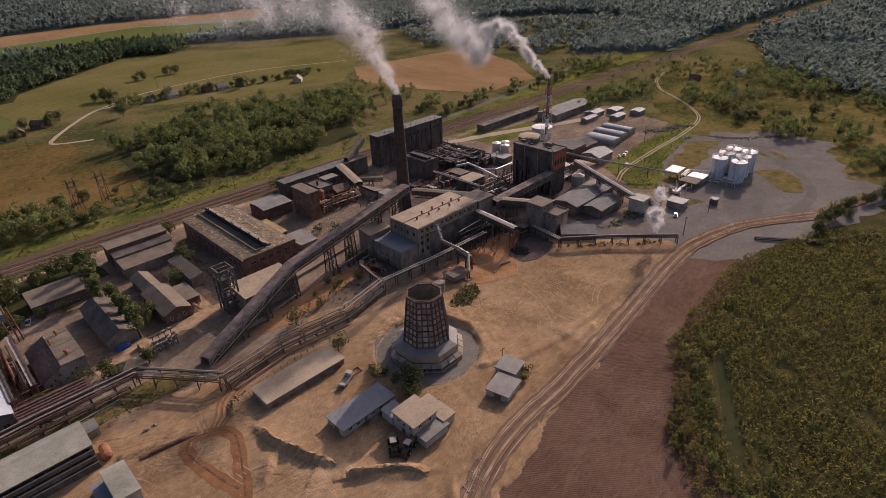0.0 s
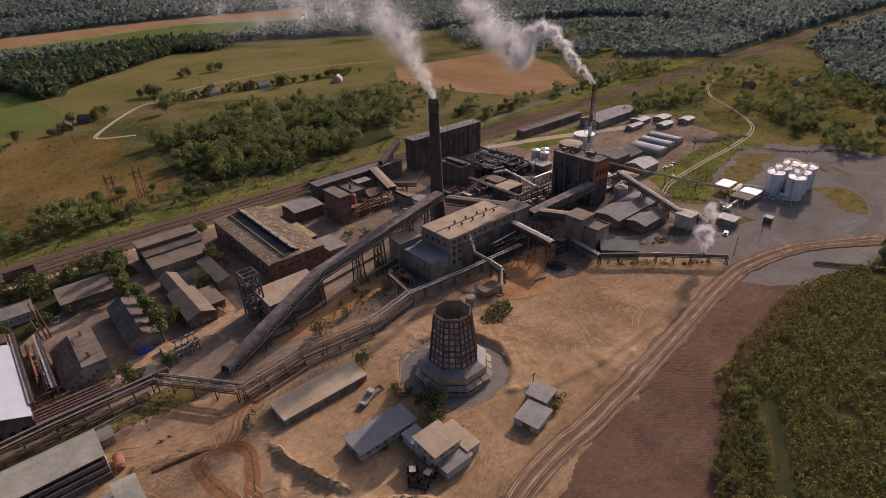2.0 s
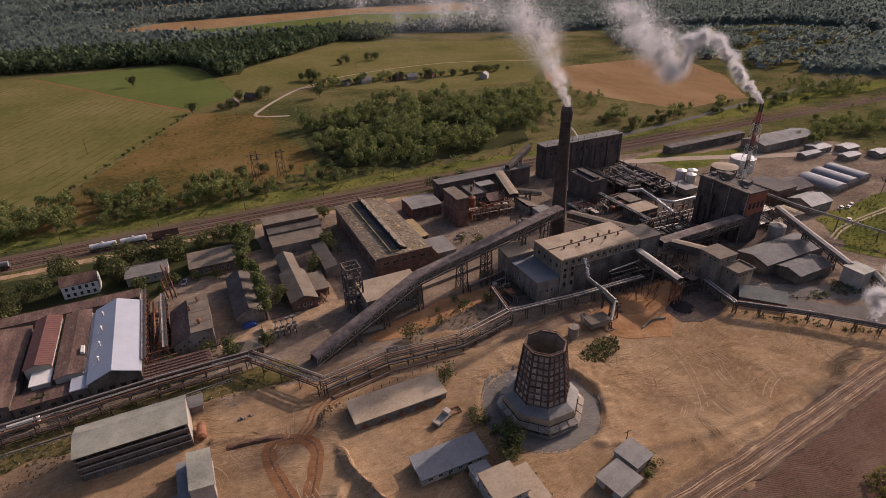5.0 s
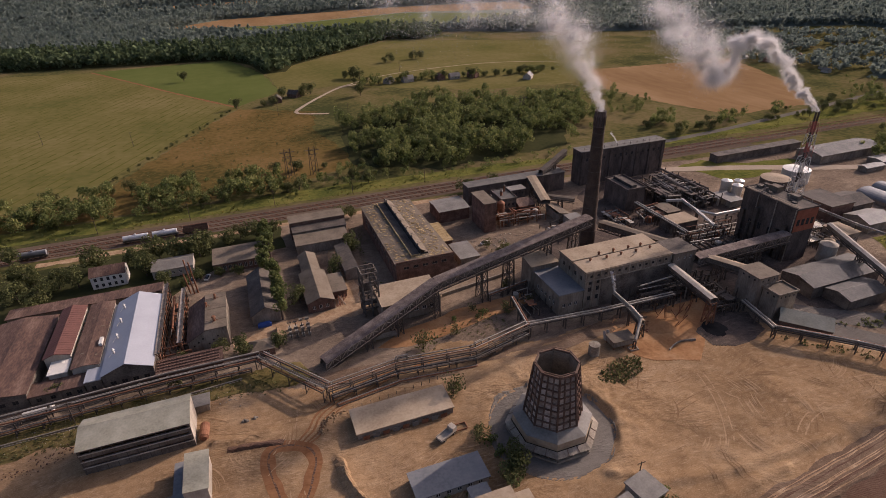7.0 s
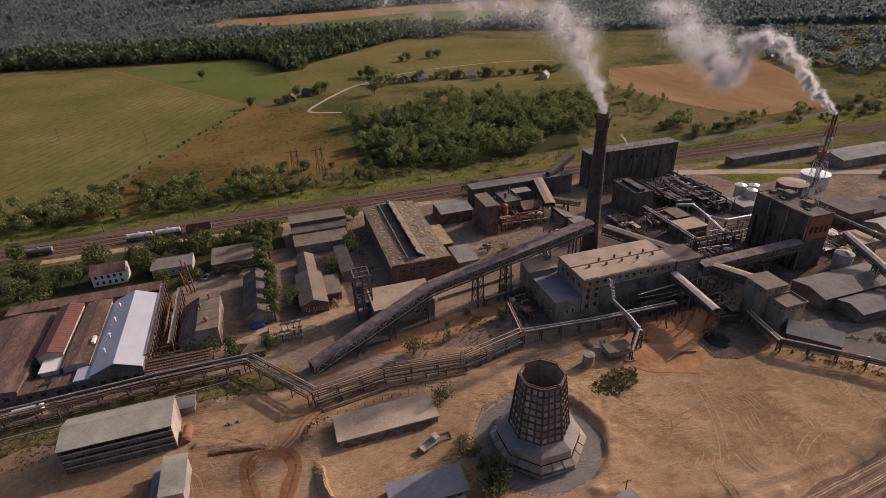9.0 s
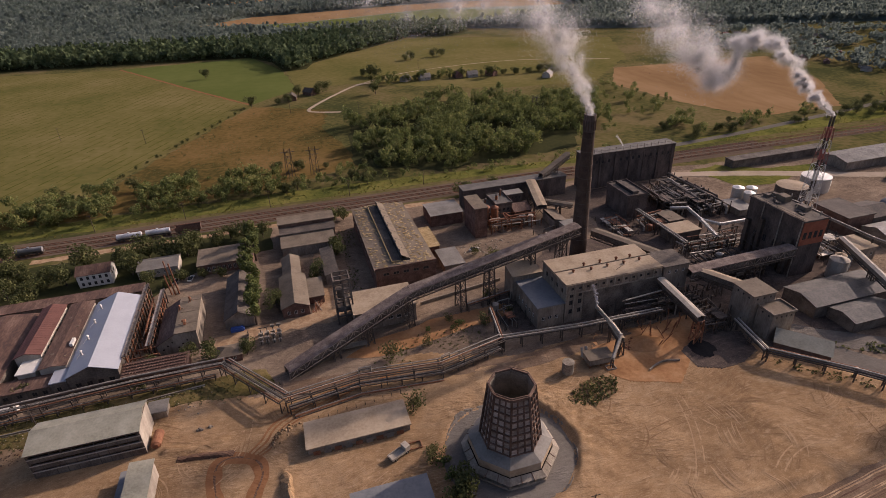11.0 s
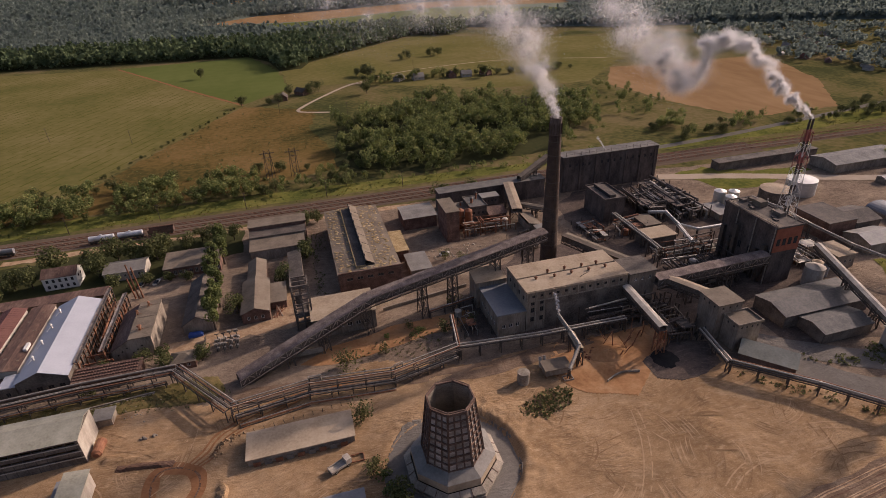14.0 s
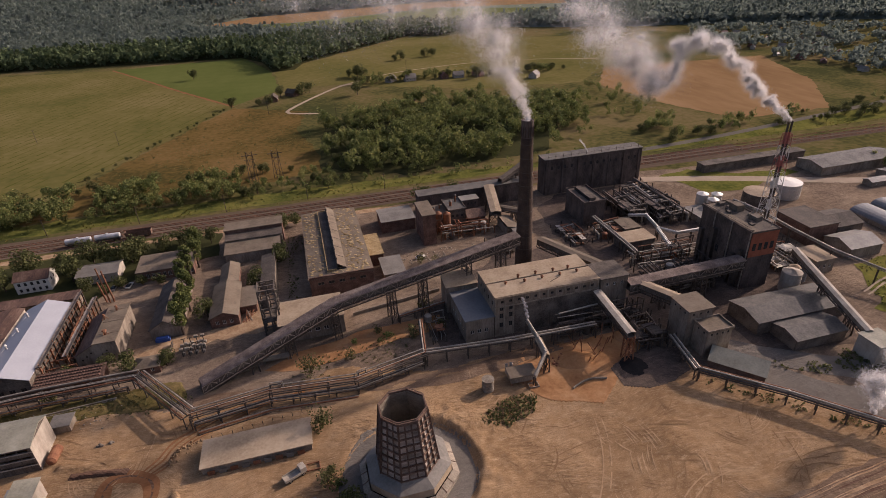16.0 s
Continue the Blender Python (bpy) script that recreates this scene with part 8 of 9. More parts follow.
# ---------------------------------------------------------------- frames, huts, canopies
def skeleton_tower(x0, x1, y0, y1, h):
    root = thing("concrete_frame", x0, y0, 0, 0, "roofless concrete frame tower of four floors", "tower")
    w, d = x1 - x0, y1 - y0
    for x in (0, w / 2, w):
        for y in (0, d / 2, d):
            if x == w / 2 and y == d / 2:
                continue
            part("column", Mesh().box(x - 0.25, y - 0.25, 0, x + 0.25, y + 0.25, h), DARK_CONCRETE, root)
    for z in np.arange(3.4, h + 0.1, 3.5):
        part("ring_beam", Mesh().beam((0, 0, z), (w, 0, z), 0.4).beam((w, 0, z), (w, d, z), 0.4).beam((w, d, z), (0, d, z), 0.4).beam((0, d, z), (0, 0, z), 0.4).beam((0, d / 2, z), (w, d / 2, z), 0.3), DARK_CONCRETE, root)
    part("floor_slab", Mesh().box(w * 0.5, 0, 7, w, d, 7.2), DARK_CONCRETE, root)
    part("floor_slab", Mesh().box(0, d * 0.4, 3.5, w, d, 3.7), DARK_CONCRETE, root)
    part("bin", Mesh().box(0.8, 1.0, 9, w * 0.5, d - 1, 13), DARK_CONCRETE, root)


skeleton_tower(60.3, 65.6, 174, 180, 17.4)
shed("lean_to", 59, 64, 201, 223, 4.6, ROOF_DARK, GREY_WALL, "long dark-roofed lean-to beside the workshop", rise=0.9, axis="y", ridge=0.001)
lean = shed("lean_to", 51.6, 57, 190, 203, 3.0, ROOF_DUST, BRICK, "brick lean-to beside the house", kind="flat")
g = random.Random(8)
for k in range(12):
    solo("plank", Mesh().beam((53 + g.uniform(-1, 2.5), 184 + g.uniform(0, 1.5), 0.12), (54 + g.uniform(-1, 2.5), 189 + g.uniform(0, 0.6), 0.4 + k * 0.14), 0.3, 0.16), RUST if k % 3 else CONCRETE, "stacked rough plank beside the brick house", "plank", "timber stack")
hut = thing("gate_hut", 25, 168.3, 0, 0, "small hut with a dusty pyramid roof", "hut")
walls(hut, 7.4, 5.8, 2.7, BRICK, {"S": row(0.5, 6.9, 1.0, 1, 1.1, 2)})
part("roof", Mesh().add([(-4, -3.2, 2.7), (4, -3.2, 2.7), (4, 3.2, 2.7), (-4, 3.2, 2.7), (-0.8, 0, 4.2), (0.8, 0, 4.2)], [(0, 1, 5, 4), (1, 2, 5), (2, 3, 4, 5), (3, 0, 4), (3, 2, 1, 0)]), ROOF_DUST, hut)
tw = thing("twin_flue", 3.4, 214, 0, 0, "pair of tall rusty flue pipes", "flue")
for k, (dx, h) in enumerate(((0, 15), (1.3, 13.5), (-1.4, 9))):
    part("flue", Mesh().tube((dx, 0.4 * k, 0), (dx - 0.8, 0.4 * k, h), 0.3, 0.26, 10), RUST, tw)


def transformer_yard(x, y):
    root = thing("switchgear", x, y, 0, 0, "group of pale electrical switchgear frames", "switchgear")
    g = random.Random(4)
    for i in range(4):
        for j in range(3):
            a, b, h = i * 2.0, j * 2.4, g.uniform(2.4, 3.8)
            part("post", Mesh().beam((a, b, 0), (a, b, h), 0.22).beam((a - 0.7, b, h), (a + 0.7, b, h), 0.2), STEEL, root)
            if g.random() < 0.7:
                part("insulator", Mesh().box(a - 0.6, b - 0.4, h, a + 0.5, b + 0.4, h + 0.7), CONCRETE, root)
            part("cabinet", Mesh().box(a - 0.5, b + 0.6, 0, a + 0.5, b + 1.4, g.uniform(0.8, 1.6)), PIPE, root)


transformer_yard(34.5, 171)
for k in range(6):
    solo("steel_fence", Mesh().box(30.2, 169.2 + 1.7 * k, 0, 30.28, 170.7 + 1.7 * k, 1.8).box(30.1, 169.1 + 1.7 * k, 0, 30.38, 169.3 + 1.7 * k, 2.0), STEEL, "dark steel fence panel by the switchgear", "fence", "switchgear fence")


def canopy_roof(x0, x1, y0, y1, h):
    root = thing("canopy", x0, y0, 0, 0, "white flat canopy on thin posts", "canopy")
    for x in (0.4, x1 - x0 - 0.4):
        for y in (0.4, (y1 - y0) / 2, y1 - y0 - 0.4):
            part("post", Mesh().beam((x, y, 0), (x, y, h), 0.2), STEEL, root)
    part("roof", Mesh().slab([(0, 0, h), (x1 - x0, 0, h + 0.3), (x1 - x0, y1 - y0, h + 0.3), (0, y1 - y0, h)], 0.18), WHITE, root)


canopy_roof(282.6, 292, 109, 116, 4)
shed("site_hut", 276, 284, 96.5, 105, 2.7, ROOF_DUST, YELLOW, "flat-roofed hut with ochre walls", kind="flat", win={"S": row(0.5, 7.5, 0.9, 1.2, 1.1, 3)})
shed("site_hut", 284.4, 291.6, 96.5, 104, 2.9, WHITE, PALE_WALL, "white flat-roofed site hut", kind="flat", win={"S": row(0.5, 6.5, 0.9, 1.2, 1.1, 2)})
shed("site_hut", 263.2, 266.2, 81, 84, 2.5, ROOF_GREY, DARK_CONCRETE, "dark cabin on the gravel apron", kind="flat")
shed("site_hut", 247, 253.5, 90.5, 98, 3.2, ROOF_GREY, GREY_WALL, "grey flat-roofed cabin beside the road", kind="flat")
gallery("conveyor_gallery", (239, 105, 5.2), (237, 97.5, 2.6), 2.0, 1.5, CONCRETE, GREY_WALL, "short pale conveyor leaving the transfer hut", (0.4,))


def vault_store(x0, x1, y0, y1, h, rise):
    root = thing("vault_store", (x0 + x1) / 2, (y0 + y1) / 2, 0, 0, "long low store with a rounded blue-grey roof", "building", "vault stores")
    w, d = x1 - x0, y1 - y0
    walls(root, w, d, h, GREY_WALL)
    n = 10
    arc = [(-w / 2 * math.cos(math.pi * i / n), h + rise * math.sin(math.pi * i / n)) for i in range(n + 1)]
    m = Mesh()
    e0, e1 = -d / 2 - 0.2, d / 2 + 0.2
    m.v = [(x, y, z + dz) for dz in (-0.12, 0) for y in (e0, e1) for x, z in arc]
    k = n + 1
    for i in range(n):
        m.f += [(2 * k + i, 2 * k + i + 1, 3 * k + i + 1, 3 * k + i), (i + 1, i, k + i, k + i + 1), (i, i + 1, 2 * k + i + 1, 2 * k + i), (k + i + 1, k + i, 3 * k + i, 3 * k + i + 1)]
    part("roof", m, ROOF_BLUE, root)
    for y in (-d / 2, d / 2 - 0.3):
        e = Mesh()
        e.add([(x, y, z - 0.13) for x, z in arc] + [(x, y + 0.3, z - 0.13) for x, z in arc], [tuple(range(n + 1)), tuple(reversed(range(n + 1, 2 * n + 2)))])
        part("end_wall", e, PALE_WALL, root)


for a, b, y0, y1 in ((310, 322, 163, 183), (324, 334, 165, 185), (336, 345.5, 166, 186)):
    vault_store(a, b, y0, y1, 1.8, 2.4)
for x, y, w, d, h in ((366, 209, 12, 9, 3.4), (381, 201, 11, 8, 3.2), (369, 192, 12, 6, 2.6), (389, 187, 10, 7, 2.8), (352, 205, 14, 5, 2.6)):
    shed("shack", x - w / 2, x + w / 2, y - d / 2, y + d / 2, h, ROOF_GREY, GREY_WALL, "weathered grey outbuilding behind the works", rise=0.8, win={"S": row(1, w - 1, 1, 1, 1, 3)}, group="outbuildings")
# farmsteads and village
houses = Grove([shed("farm_house", -5, 5, -3.5, 3.5, 3.0, m1, m2, lab, rise=2.8, category="house", win={"S": row(0.5, 9.5, 1, 1, 1.2, 3)}) for m1, m2, lab in ((ROOF_GREY, PALE_WALL, "far white farmhouse with a grey roof"), (ROOF_RED, BRICK, "far brick farmhouse with a red roof"), (ROOF_DARK, TIMBER, "far dark timber farmhouse"))])
for x, y, k in ((64, 517, 2), (80, 531, 2), (172, 548, 0), (190, 545, 0), (222, 541, 1), (236, 538, 0), (255, 536, 1), (178, 472, 2), (300, 505, 0)):
    houses.plant(x, y, 1.0, 0.0, k)
g = random.Random(21)
for _ in range(60):
    x, y = g.uniform(545, 820), g.uniform(395, 640)
    houses.plant(x, y, g.uniform(0.55, 0.85), 0.0, g.choice((0, 0, 1)))
for x, y in ((585, 150), (560, 175), (470, 150), (520, 200)):
    houses.plant(x, y, 0.9, 0.0)


# ---------------------------------------------------------------- stockpiles, crusher, rubble
def heap(name, x, y, rx, ry, h, mat, label, seed, at=0.0):
    g = np.random.default_rng(seed)
    n, k = 36, 9
    v, f = [(x, y, at + h)], []
    for j in range(1, k + 1):
        for i in range(n):
            a, t = 2 * math.pi * i / n, j / k
            u = 1 + 0.18 * noise.noise((math.cos(a) * 1.3 + seed, math.sin(a) * 1.3, t))
            v.append((x + rx * t * u * math.cos(a), y + ry * t * u * math.sin(a), at + h * (1 - t) ** 0.9 + g.uniform(-0.05, 0.05) * h * (1 - t) - (0.3 if j == k else 0)))
    f += [(0, 1 + i, 1 + (i + 1) % n) for i in range(n)]
    for j in range(k - 1):
        for i in range(n):
            a, b, c, d = 1 + j * n + i, 1 + j * n + (i + 1) % n, 1 + (j + 1) * n + (i + 1) % n, 1 + (j + 1) * n + i
            f += [(a, d, c), (a, c, b)]
    return tagged(new(name, tri_mesh(name, v, f, mat)), label, "heap")


heap("slag_mound", 166, 123.5, 5.0, 5.0, 0.9, COAL, "cone of black slag under the chute", 1, 0.2)
heap("clay_mound", 151, 131, 7, 4.5, 2.2, ORANGE, "low heap of orange clay", 2, 0.2)
heap("clay_mound", 172, 136, 5, 4, 2.0, ORANGE, "heap of orange clay under the steelwork", 3, 0.2)
heap("clay_mound", 96, 164, 12, 3.0, 1.2, ORANGE, "long low bank of orange clay", 4)
heap("sand_heap", 20, 92, 6, 4, 1.8, CLAY, "dug heap of reddish clay", 5, 0.2)

stone = [(np.array([(-0.5, -0.4, 0), (0.5, -0.45, 0), (0.55, 0.4, 0), (-0.45, 0.5, 0), (-0.3, -0.25, 0.55), (0.35, -0.2, 0.45), (0.3, 0.3, 0.6), (-0.3, 0.25, 0.5)]), chip[0][1])]


def rubble(name, line, width, n, size, mat, label, seed, at=None):
    g = np.random.default_rng(seed)
    pts = smooth_line(line, 1.0)
    pl = []
    for _ in range(n):
        p = pts[g.integers(len(pts))]
        x, y = p.x + g.normal() * width, p.y + g.normal() * width
        pl.append((x, y, at if at is not None else yard_z(x, y) - 0.05, g.uniform(*size), g.uniform(0, 6.28)))
    return scatter(name, stone, np.array(pl), mat, label, "rubble")


rubble("rubble", [(37.3, 126.2), (38.5, 129.3), (41, 131), (44.5, 131.2)], 0.7, 70, (0.2, 0.9), SAND, "broken concrete blocks beside the bunker", 1)
rubble("rubble", [(16, 138.4), (22.5, 138.8)], 0.3, 9, (0.5, 1.0), DARK_CONCRETE, "few dark blocks on the sand", 2)
rubble("rubble", [(146, 132), (153, 131)], 1.2, 90, (0.3, 1.1), RUST, "heap of splintered timber and rust", 3)
rubble("rubble", [(-60, 151), (0, 152), (20, 150)], 2.5, 200, (0.1, 0.5), CONCRETE, "scattered stones under the pipeline", 7)
rubble("rubble", [(-38, 141), (-24, 145)], 1.5, 110, (0.15, 0.5), BARE, "piled earth and timber by the shed", 8)
rubble("scrap_pile", [(352, 161), (363, 154), (380, 147)], 2.6, 220, (0.4, 1.6), DARK_CONCRETE, "long pile of dark scrap metal", 9, 0.0)
rubble("scrap_pile", [(365, 128), (372, 111), (392, 92)], 1.6, 150, (0.4, 1.3), DARK_CONCRETE, "dark scrap along the edge of the gravel", 10, 0.0)
for owner, half, z in (("warehouse", 15.5, 6.07), ("warehouse.001", 8.6, 4.95)):
    part("skylight_strip", Mesh().slab([(-half, -1.3, z), (half, -1.3, z), (half, -0.8, z + 0.12), (-half, -0.8, z + 0.12)], 0.1), WHITE, bpy.data.objects[owner], "pale translucent strip")
scatter("bridge_scrub", T_TUFT, places_in([(180, 110), (196, 95), (213, 79), (215, 82), (199, 98), (183, 113)], 1.1, (0.2, 0.75), z=0.1, hole=cloudy(0.2, 61, -0.15)), LEAF_DRY, "dry green scrub under the pipe bridge", "bushes")
scatter("warehouse_scrub", T_TUFT, places_in([(203, 112), (214, 104), (232, 100), (236, 112), (214, 113)], 1.2, (0.3, 0.9), z=0.1, hole=cloudy(0.12, 60, -0.1)), LEAF_OLIVE, "rough green scrub before the warehouses", "bushes")
rubble("rubble", [(112, 209), (125, 206), (140, 212)], 3.0, 120, (0.2, 0.9), CONCRETE, "loose rubble in the inner yard", 11, 0.0)
ruin_low = bpy.data.objects["brick_ruin"]
upright = Mesh().box(-0.23, -0.28, 0, 0.23, 0.28, 0.34).data("brick", BRICK)
for r in range(4):
    for k in range(23):
        part("brick", upright, None, ruin_low).matrix_basis = pose(-8.8 + 0.78 * k, -2.0 + 1.2 * r, 3.40 + 0.2 * r)
rubble("rubble", [(73, 65), (64, 60)], 1.0, 40, (0.2, 0.7), CONCRETE, "stones at the edge of the road", 14)


def crusher(x, y):
    root = thing("crusher", x, y, 0, -3, "small crusher cabin on timber cribs with steel bins", "crusher")
    part("cabin", Mesh().box(-3.8, -2.2, 1.2, 3.8, 2.2, 3.2), GREY_WALL, root)
    part("roof", Mesh().box(-4.1, -2.5, 3.2, 4.1, 2.5, 3.4), ROOF_DUST, root)
    for a in (-3.5, 0, 3.5):
        for b in (-2, 2):
            part("leg", Mesh().box(a - 0.2, b - 0.2, -0.1, a + 0.2, b + 0.2, 1.2), RUST, root)
    for k, (a, b) in enumerate(((-3.2, 3.2), (-1.8, 3.4))):
        part("bin", Mesh().tube((a, b, 0), (a + 0.4, b + 1.8, 2.6), 0.5, 0.5, 10), PALE_WALL, root)
    part("step_frame", Mesh().box(1, -4.6, 0, 4, -4.4, 0.8).box(1, -2.8, 0, 4, -2.6, 0.8).box(1, -4.4, 0, 1.2, -2.8, 0.8).box(3.8, -4.4, 0, 4, -2.8, 0.8), CONCRETE, root)


crusher(132.4, 128.4)
for k in range(14):
    a = random.Random(k)
    x, y = 158 + a.uniform(-8, 10), 134 + a.uniform(-6, 3)
    solo("steel_prop", Mesh().beam((x, y, 0.1), (x + a.uniform(-3, 3), y + a.uniform(-3, 3), a.uniform(4, 8)), 0.2), RUST, "leaning rusty steel prop beneath the chutes", "prop", "steel props")
solo("kerb_wall", (lambda m: [m.beam((144.8 + 11 * t / 8, 119.9 + 0.9 * t / 8 + 1.5 * math.sin(math.pi * t / 8), 0.5), (144.8 + 11 * (t + 1) / 8, 119.9 + 0.9 * (t + 1) / 8 + 1.5 * math.sin(math.pi * (t + 1) / 8), 0.5), 0.35, 1.0) for t in range(8)] and m)(Mesh()), CONCRETE, "low curved concrete kerb wall", "wall")
def earth_bank(line, h, w, label, seed, mat):
    """A ragged earth bank with a steep face on one side."""
    pts, m, rows = smooth_line(line, 0.6), Mesh(), []
    for i, p in enumerate(pts):
        d = (pts[min(i + 1, len(pts) - 1)] - pts[max(i - 1, 0)]).normalized()
        u = Vector((-d.y, d.x))
        e = min(1, 4 * min(i, len(pts) - 1 - i) / len(pts) + 0.15)
        row = []
        for off, up in ((-0.55, -0.3), (-0.3, 0.45), (-0.12, 0.95), (0.15, 1.0), (0.5, 0.6), (1.1, 0.1), (1.4, -0.3)):
            k = noise.noise((p.x * 0.9 + seed, p.y * 0.9, off * 2))
            x, y = p.x + u.x * (off * w + 0.35 * k), p.y + u.y * (off * w + 0.35 * k)
            row.append((x, y, yard_z(x, y) + h * up * e * (1 + 0.45 * k)))
        rows.append(row)
    n = len(rows[0])
    m.v = [q for r in rows for q in r]
    m.f = [(n * i + k, n * i + k + 1, n * i + n + k + 1, n * i + n + k) for i in range(len(rows) - 1) for k in range(n - 1)]
    return solo("earth_bank", m, mat, label, "bank")


earth_bank([(39.4, 116.5), (40.3, 114.5), (40.6, 108.2), (43.1, 100.4), (45.8, 93.1), (46.6, 90)][::-1], 1.3, 1.8, "ragged dug bank of dark earth in the sand", 1, SAND)
earth_bank([(43.5, 86), (45, 85.2), (49.1, 83.5), (57.4, 77.2), (60.9, 70.7)], 1.3, 1.8, "ragged earth bank beside the haul road", 2, SAND)
earth_bank([(13, 129.2), (14.4, 129), (19.8, 128.2), (25.4, 127.1), (27, 126.6)], 0.8, 1.3, "low dark bank of scraped earth", 3, BARE)
solo("concrete_wall", Mesh().beam((89.5, 176.2, 0.7), (122, 181.8, 0.7), 0.4, 1.4), CONCRETE, "long pale concrete wall behind the conveyor", "wall")
solo("loading_platform", Mesh().box(59.4, 158.8, 1.1, 67.4, 161.2, 1.4).box(59.6, 159, 0, 60, 161, 1.1).box(66.8, 159, 0, 67.2, 161, 1.1), CONCRETE, "long pale loading platform on blocks", "platform")
solo("boiler_shell", Mesh().tube((7.6, 135.5, 1.3), (7.9, 140, 1.3), 1.25, 1.25, 14).tube((7.6, 134.9, 1.3), (7.6, 135.5, 1.3), 0.7, 1.25, 14), RUST, "rusty red boiler shell lying by the shed", "boiler")


# ---------------------------------------------------------------- vehicles
def wheel(root, x, y, r, w):
    wh = part("wheel", Mesh().tube((x, y - w / 2, r), (x, y + w / 2, r), r, r, 14), RUBBER, root)
    part("rim", Mesh().tube((x, y - w / 2 - 0.02, r), (x, y + w / 2 + 0.02, r), r * 0.5, r * 0.5, 10), PIPE, wh)


def wheel_loader(x, y, turn):
    root = thing("wheel_loader", x, y, 0.2, turn, "dusty yellow wheel loader parked in the shade", "wheel loader", "wheel loaders")
    for a in (-1.5, 1.5):
        for b in (-1.1, 1.1):
            wheel(root, a, b, 0.8, 0.6)
    part("engine_hood", Mesh().prism([(-3.2, -0.8), (-0.4, -0.9), (-0.4, 0.9), (-3.2, 0.8)], 1.0, 2.2), YELLOW, root)
    cab = part("cab", Mesh().prism([(-0.5, -0.75), (0.9, -0.7), (0.9, 0.7), (-0.5, 0.75)], 1.3, 3.1), GLASS, root)
    part("cab_roof", Mesh().box(-0.7, -0.85, 3.1, 1.1, 0.85, 3.25), PALE_WALL, cab)
    part("front_frame", Mesh().prism([(0.6, -0.5), (2.2, -0.4), (2.2, 0.4), (0.6, 0.5)], 0.8, 1.5), YELLOW, root)
    for b in (-0.6, 0.6):
        part("lift_arm", Mesh().beam((0.9, b, 1.9), (3.3, b, 0.7), 0.2, 0.35), YELLOW, root)
    part("bucket", Mesh().add([(3.2, -1.4, 0.1), (4.3, -1.4, 0.1), (3.2, -1.4, 1.2), (3.2, 1.4, 0.1), (4.3, 1.4, 0.1), (3.2, 1.4, 1.2)], [(0, 1, 2), (5, 4, 3), (0, 3, 4, 1), (2, 5, 3, 0)]), STEEL, root)


wheel_loader(60.7, 83.6, 235)
wheel_loader(62.9, 80.3, 200)


def truck(x, y, turn, mat, label, bed=True):
    root = thing("truck", x, y, 0.25, turn, label, "truck")
    for a in (-1.6, 1.8):
        for b in (-0.9, 0.9):
            wheel(root, a, b, 0.45, 0.35)
    part("chassis", Mesh().box(-2.9, -0.9, 0.5, 2.9, 0.9, 0.8), STEEL, root)
    cab = part("cab", Mesh().prism([(1.3, -1.05), (2.8, -1.0), (2.8, 1.0), (1.3, 1.05)], 0.8, 2.4), mat, root)
    part("windscreen", Mesh().box(2.8, -0.85, 1.5, 2.84, 0.85, 2.2), GLASS, cab)
    if bed:
        part("bed", Mesh().box(-2.9, -1.1, 0.8, 1.2, 1.1, 1.0).box(-2.9, -1.1, 1.0, 1.2, -1.0, 1.5).box(-2.9, 1.0, 1.0, 1.2, 1.1, 1.5).box(-2.9, -1.0, 1.0, -2.8, 1.0, 1.5), mat, root)


truck(67.4, 113, 25, PALE_WALL, "small cream flatbed truck on the sand")
solo("trailer_frame", Mesh().box(70.2, 113.2, 0.7, 73.6, 113.4, 1.0).box(70.2, 115.4, 0.7, 73.6, 115.6, 1.0).box(70.2, 113.4, 0.7, 70.4, 115.4, 1.0).box(73.4, 113.4, 0.7, 73.6, 115.4, 1.0).box(70.6, 113.6, 0.2, 70.9, 113.9, 0.7).box(73, 115, 0.2, 73.3, 115.3, 0.7), RUST, "empty rusty trailer frame beside the truck", "trailer")


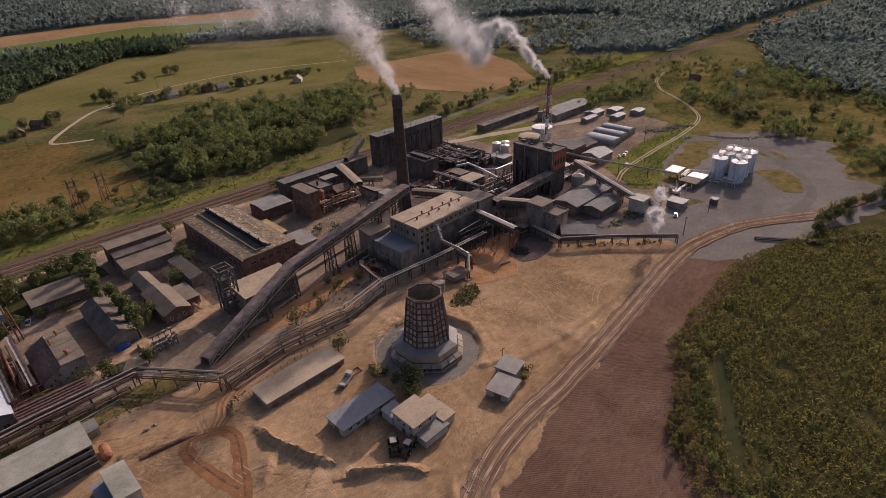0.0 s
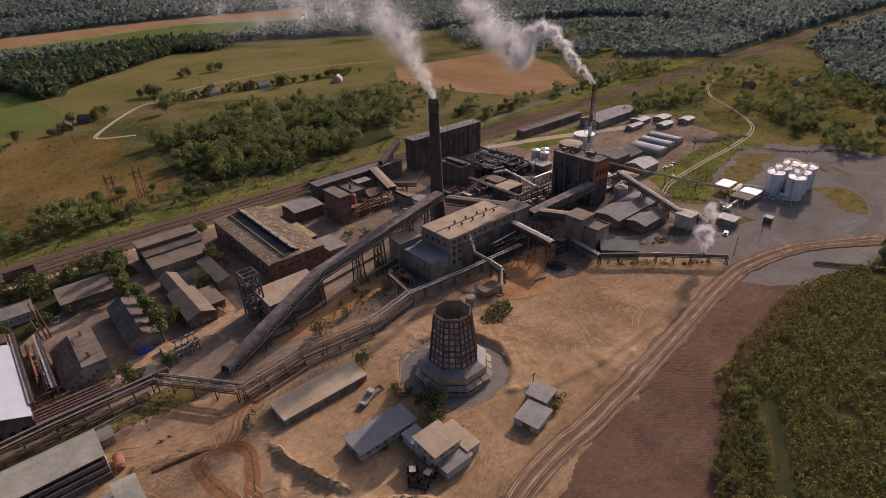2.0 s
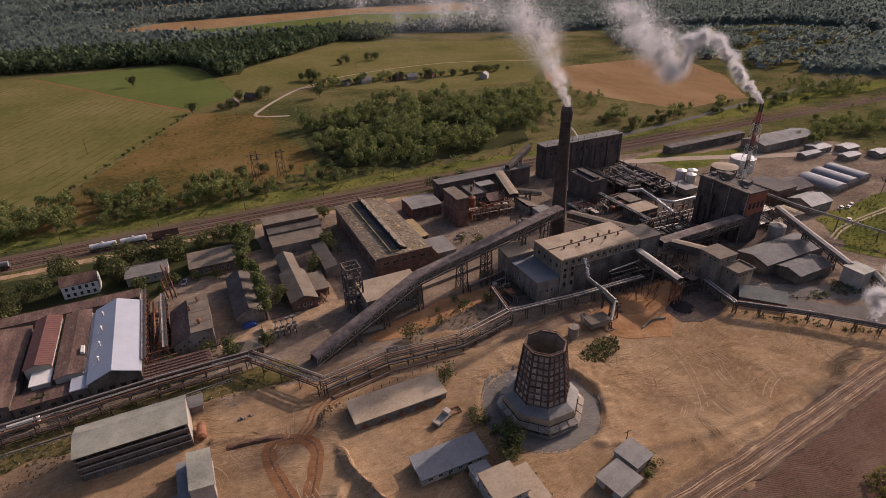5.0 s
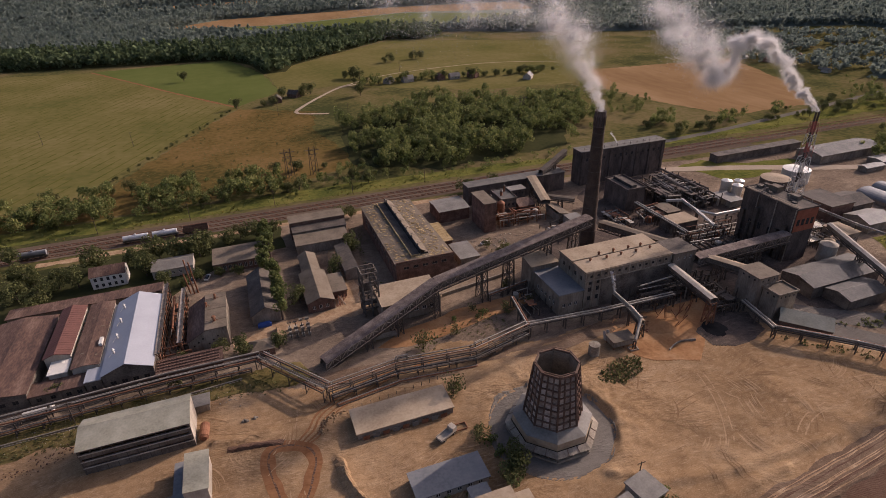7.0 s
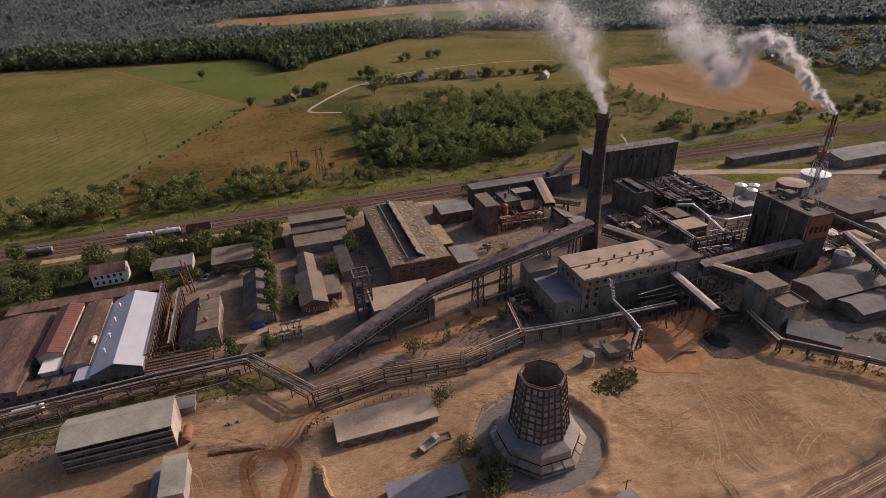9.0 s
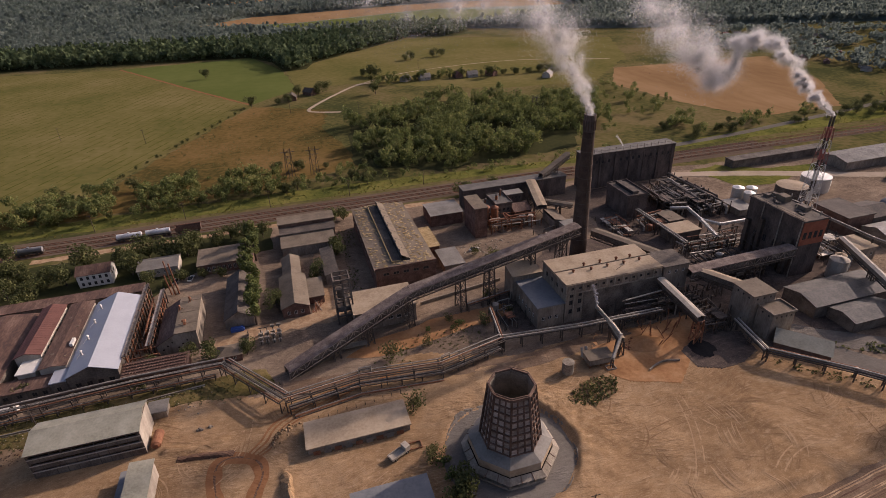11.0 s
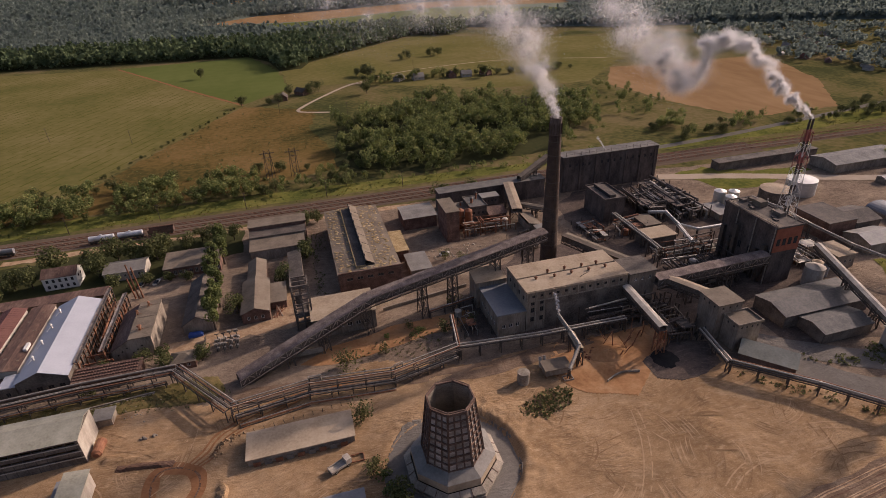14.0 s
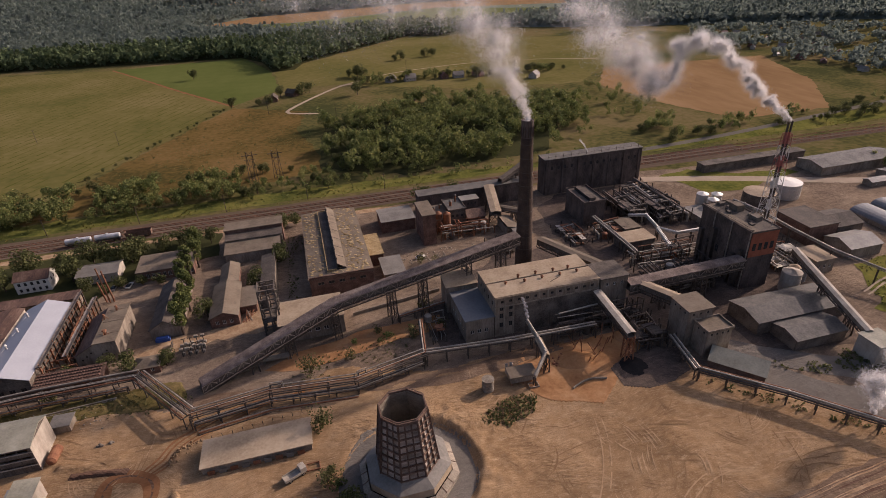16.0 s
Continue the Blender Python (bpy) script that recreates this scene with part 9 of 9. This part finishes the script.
def car(x, y, turn, mat, label):
    root = thing("car", x, y, 0.05, turn, label, "car")
    for a in (-1.3, 1.3):
        for b in (-0.75, 0.75):
            wheel(root, a, b, 0.32, 0.22)
    part("body", Mesh().prism([(-2.1, -0.8), (2.0, -0.78), (2.15, 0), (2.0, 0.78), (-2.1, 0.8)], 0.3, 0.85), mat, root)
    lo, hi = [(-1.6, -0.72), (0.9, -0.72), (0.9, 0.72), (-1.6, 0.72)], [(-1.1, -0.6), (0.3, -0.6), (0.3, 0.6), (-1.1, 0.6)]
    part("cabin", Mesh().add([(a, b, 0.85) for a, b in lo] + [(a, b, 1.42) for a, b in hi], [(4, 5, 6, 7), (0, 1, 5, 4), (1, 2, 6, 5), (2, 3, 7, 6), (3, 0, 4, 7)]), GLASS, root)


car(121, 208, 10, WHITE, "white car in the inner yard")
car(2.5, 232 - 8, 80, SILVER, "silver car beside the storehouse")
car(8, 224, 75, WHITE, "white car parked before the block")
for x, y, c in ((296, 150, WHITE), (300, 149, SILVER), (304, 150, RED_PAINT), (286, 140, WHITE), (240, 90, SILVER)):
    car(x, y, 20, c, "parked car on the works yard")
tr = thing("tank_trailer", -36, 162.5, 0, 4, "white tank trailer under the pipeline", "trailer")
part("tank", Mesh().tube((-3.6, 0, 1.7), (3.6, 0, 1.7), 1.2, 1.2, 16), WHITE, tr)
part("frame", Mesh().box(-3.8, -0.7, 0.3, 3.8, 0.7, 0.6), STEEL, tr)
for a in (-2.4, 2.4):
    part("cradle", Mesh().box(a - 0.2, -1.0, 0.5, a + 0.2, 1.0, 1.0), STEEL, tr)
solo("tarpaulin", Mesh().box(24.5, 181.6, 0, 29, 183.2, 1.1).box(24.8, 181.8, 1.1, 28.6, 183.0, 1.5), BLUE, "bright blue tarpaulin over a stack by the barn", "tarpaulin")
fence = [(44 + 2.6 * k, 131.4 + 0.28 * k) for k in range(12)]
for x, y in fence:
    solo("fence_post", Mesh().box(x - 0.07, y - 0.07, 0, x + 0.07, y + 0.07, 1.6), STEEL, "thin fence post along the bunker", "post", "bunker fence")
for k in range(9):
    part("side_door", Mesh().box(-12 + 2.7 * k, -5.12, 0.1, -10.2 + 2.7 * k, -5.0, 1.7), ROOF_GREY if k % 2 else RUST, bpy.data.objects["bunker"])
plume("steam_wisp", [(141.5, 145, 7), (141, 145.5, 11), (140, 146.5, 15)], [0.5, 1.0, 1.5], [0.8, 0.6, 0.2], 0.2, "thin steam wisp beside the factory", 4)
plume("steam_wisp", [(218, 252, 19), (216.5, 253, 22), (214, 254, 25)], [0.3, 0.7, 1.1], [1.0, 0.7, 0.2], 0.2, "thin steam wisp over the kiln roof", 5)
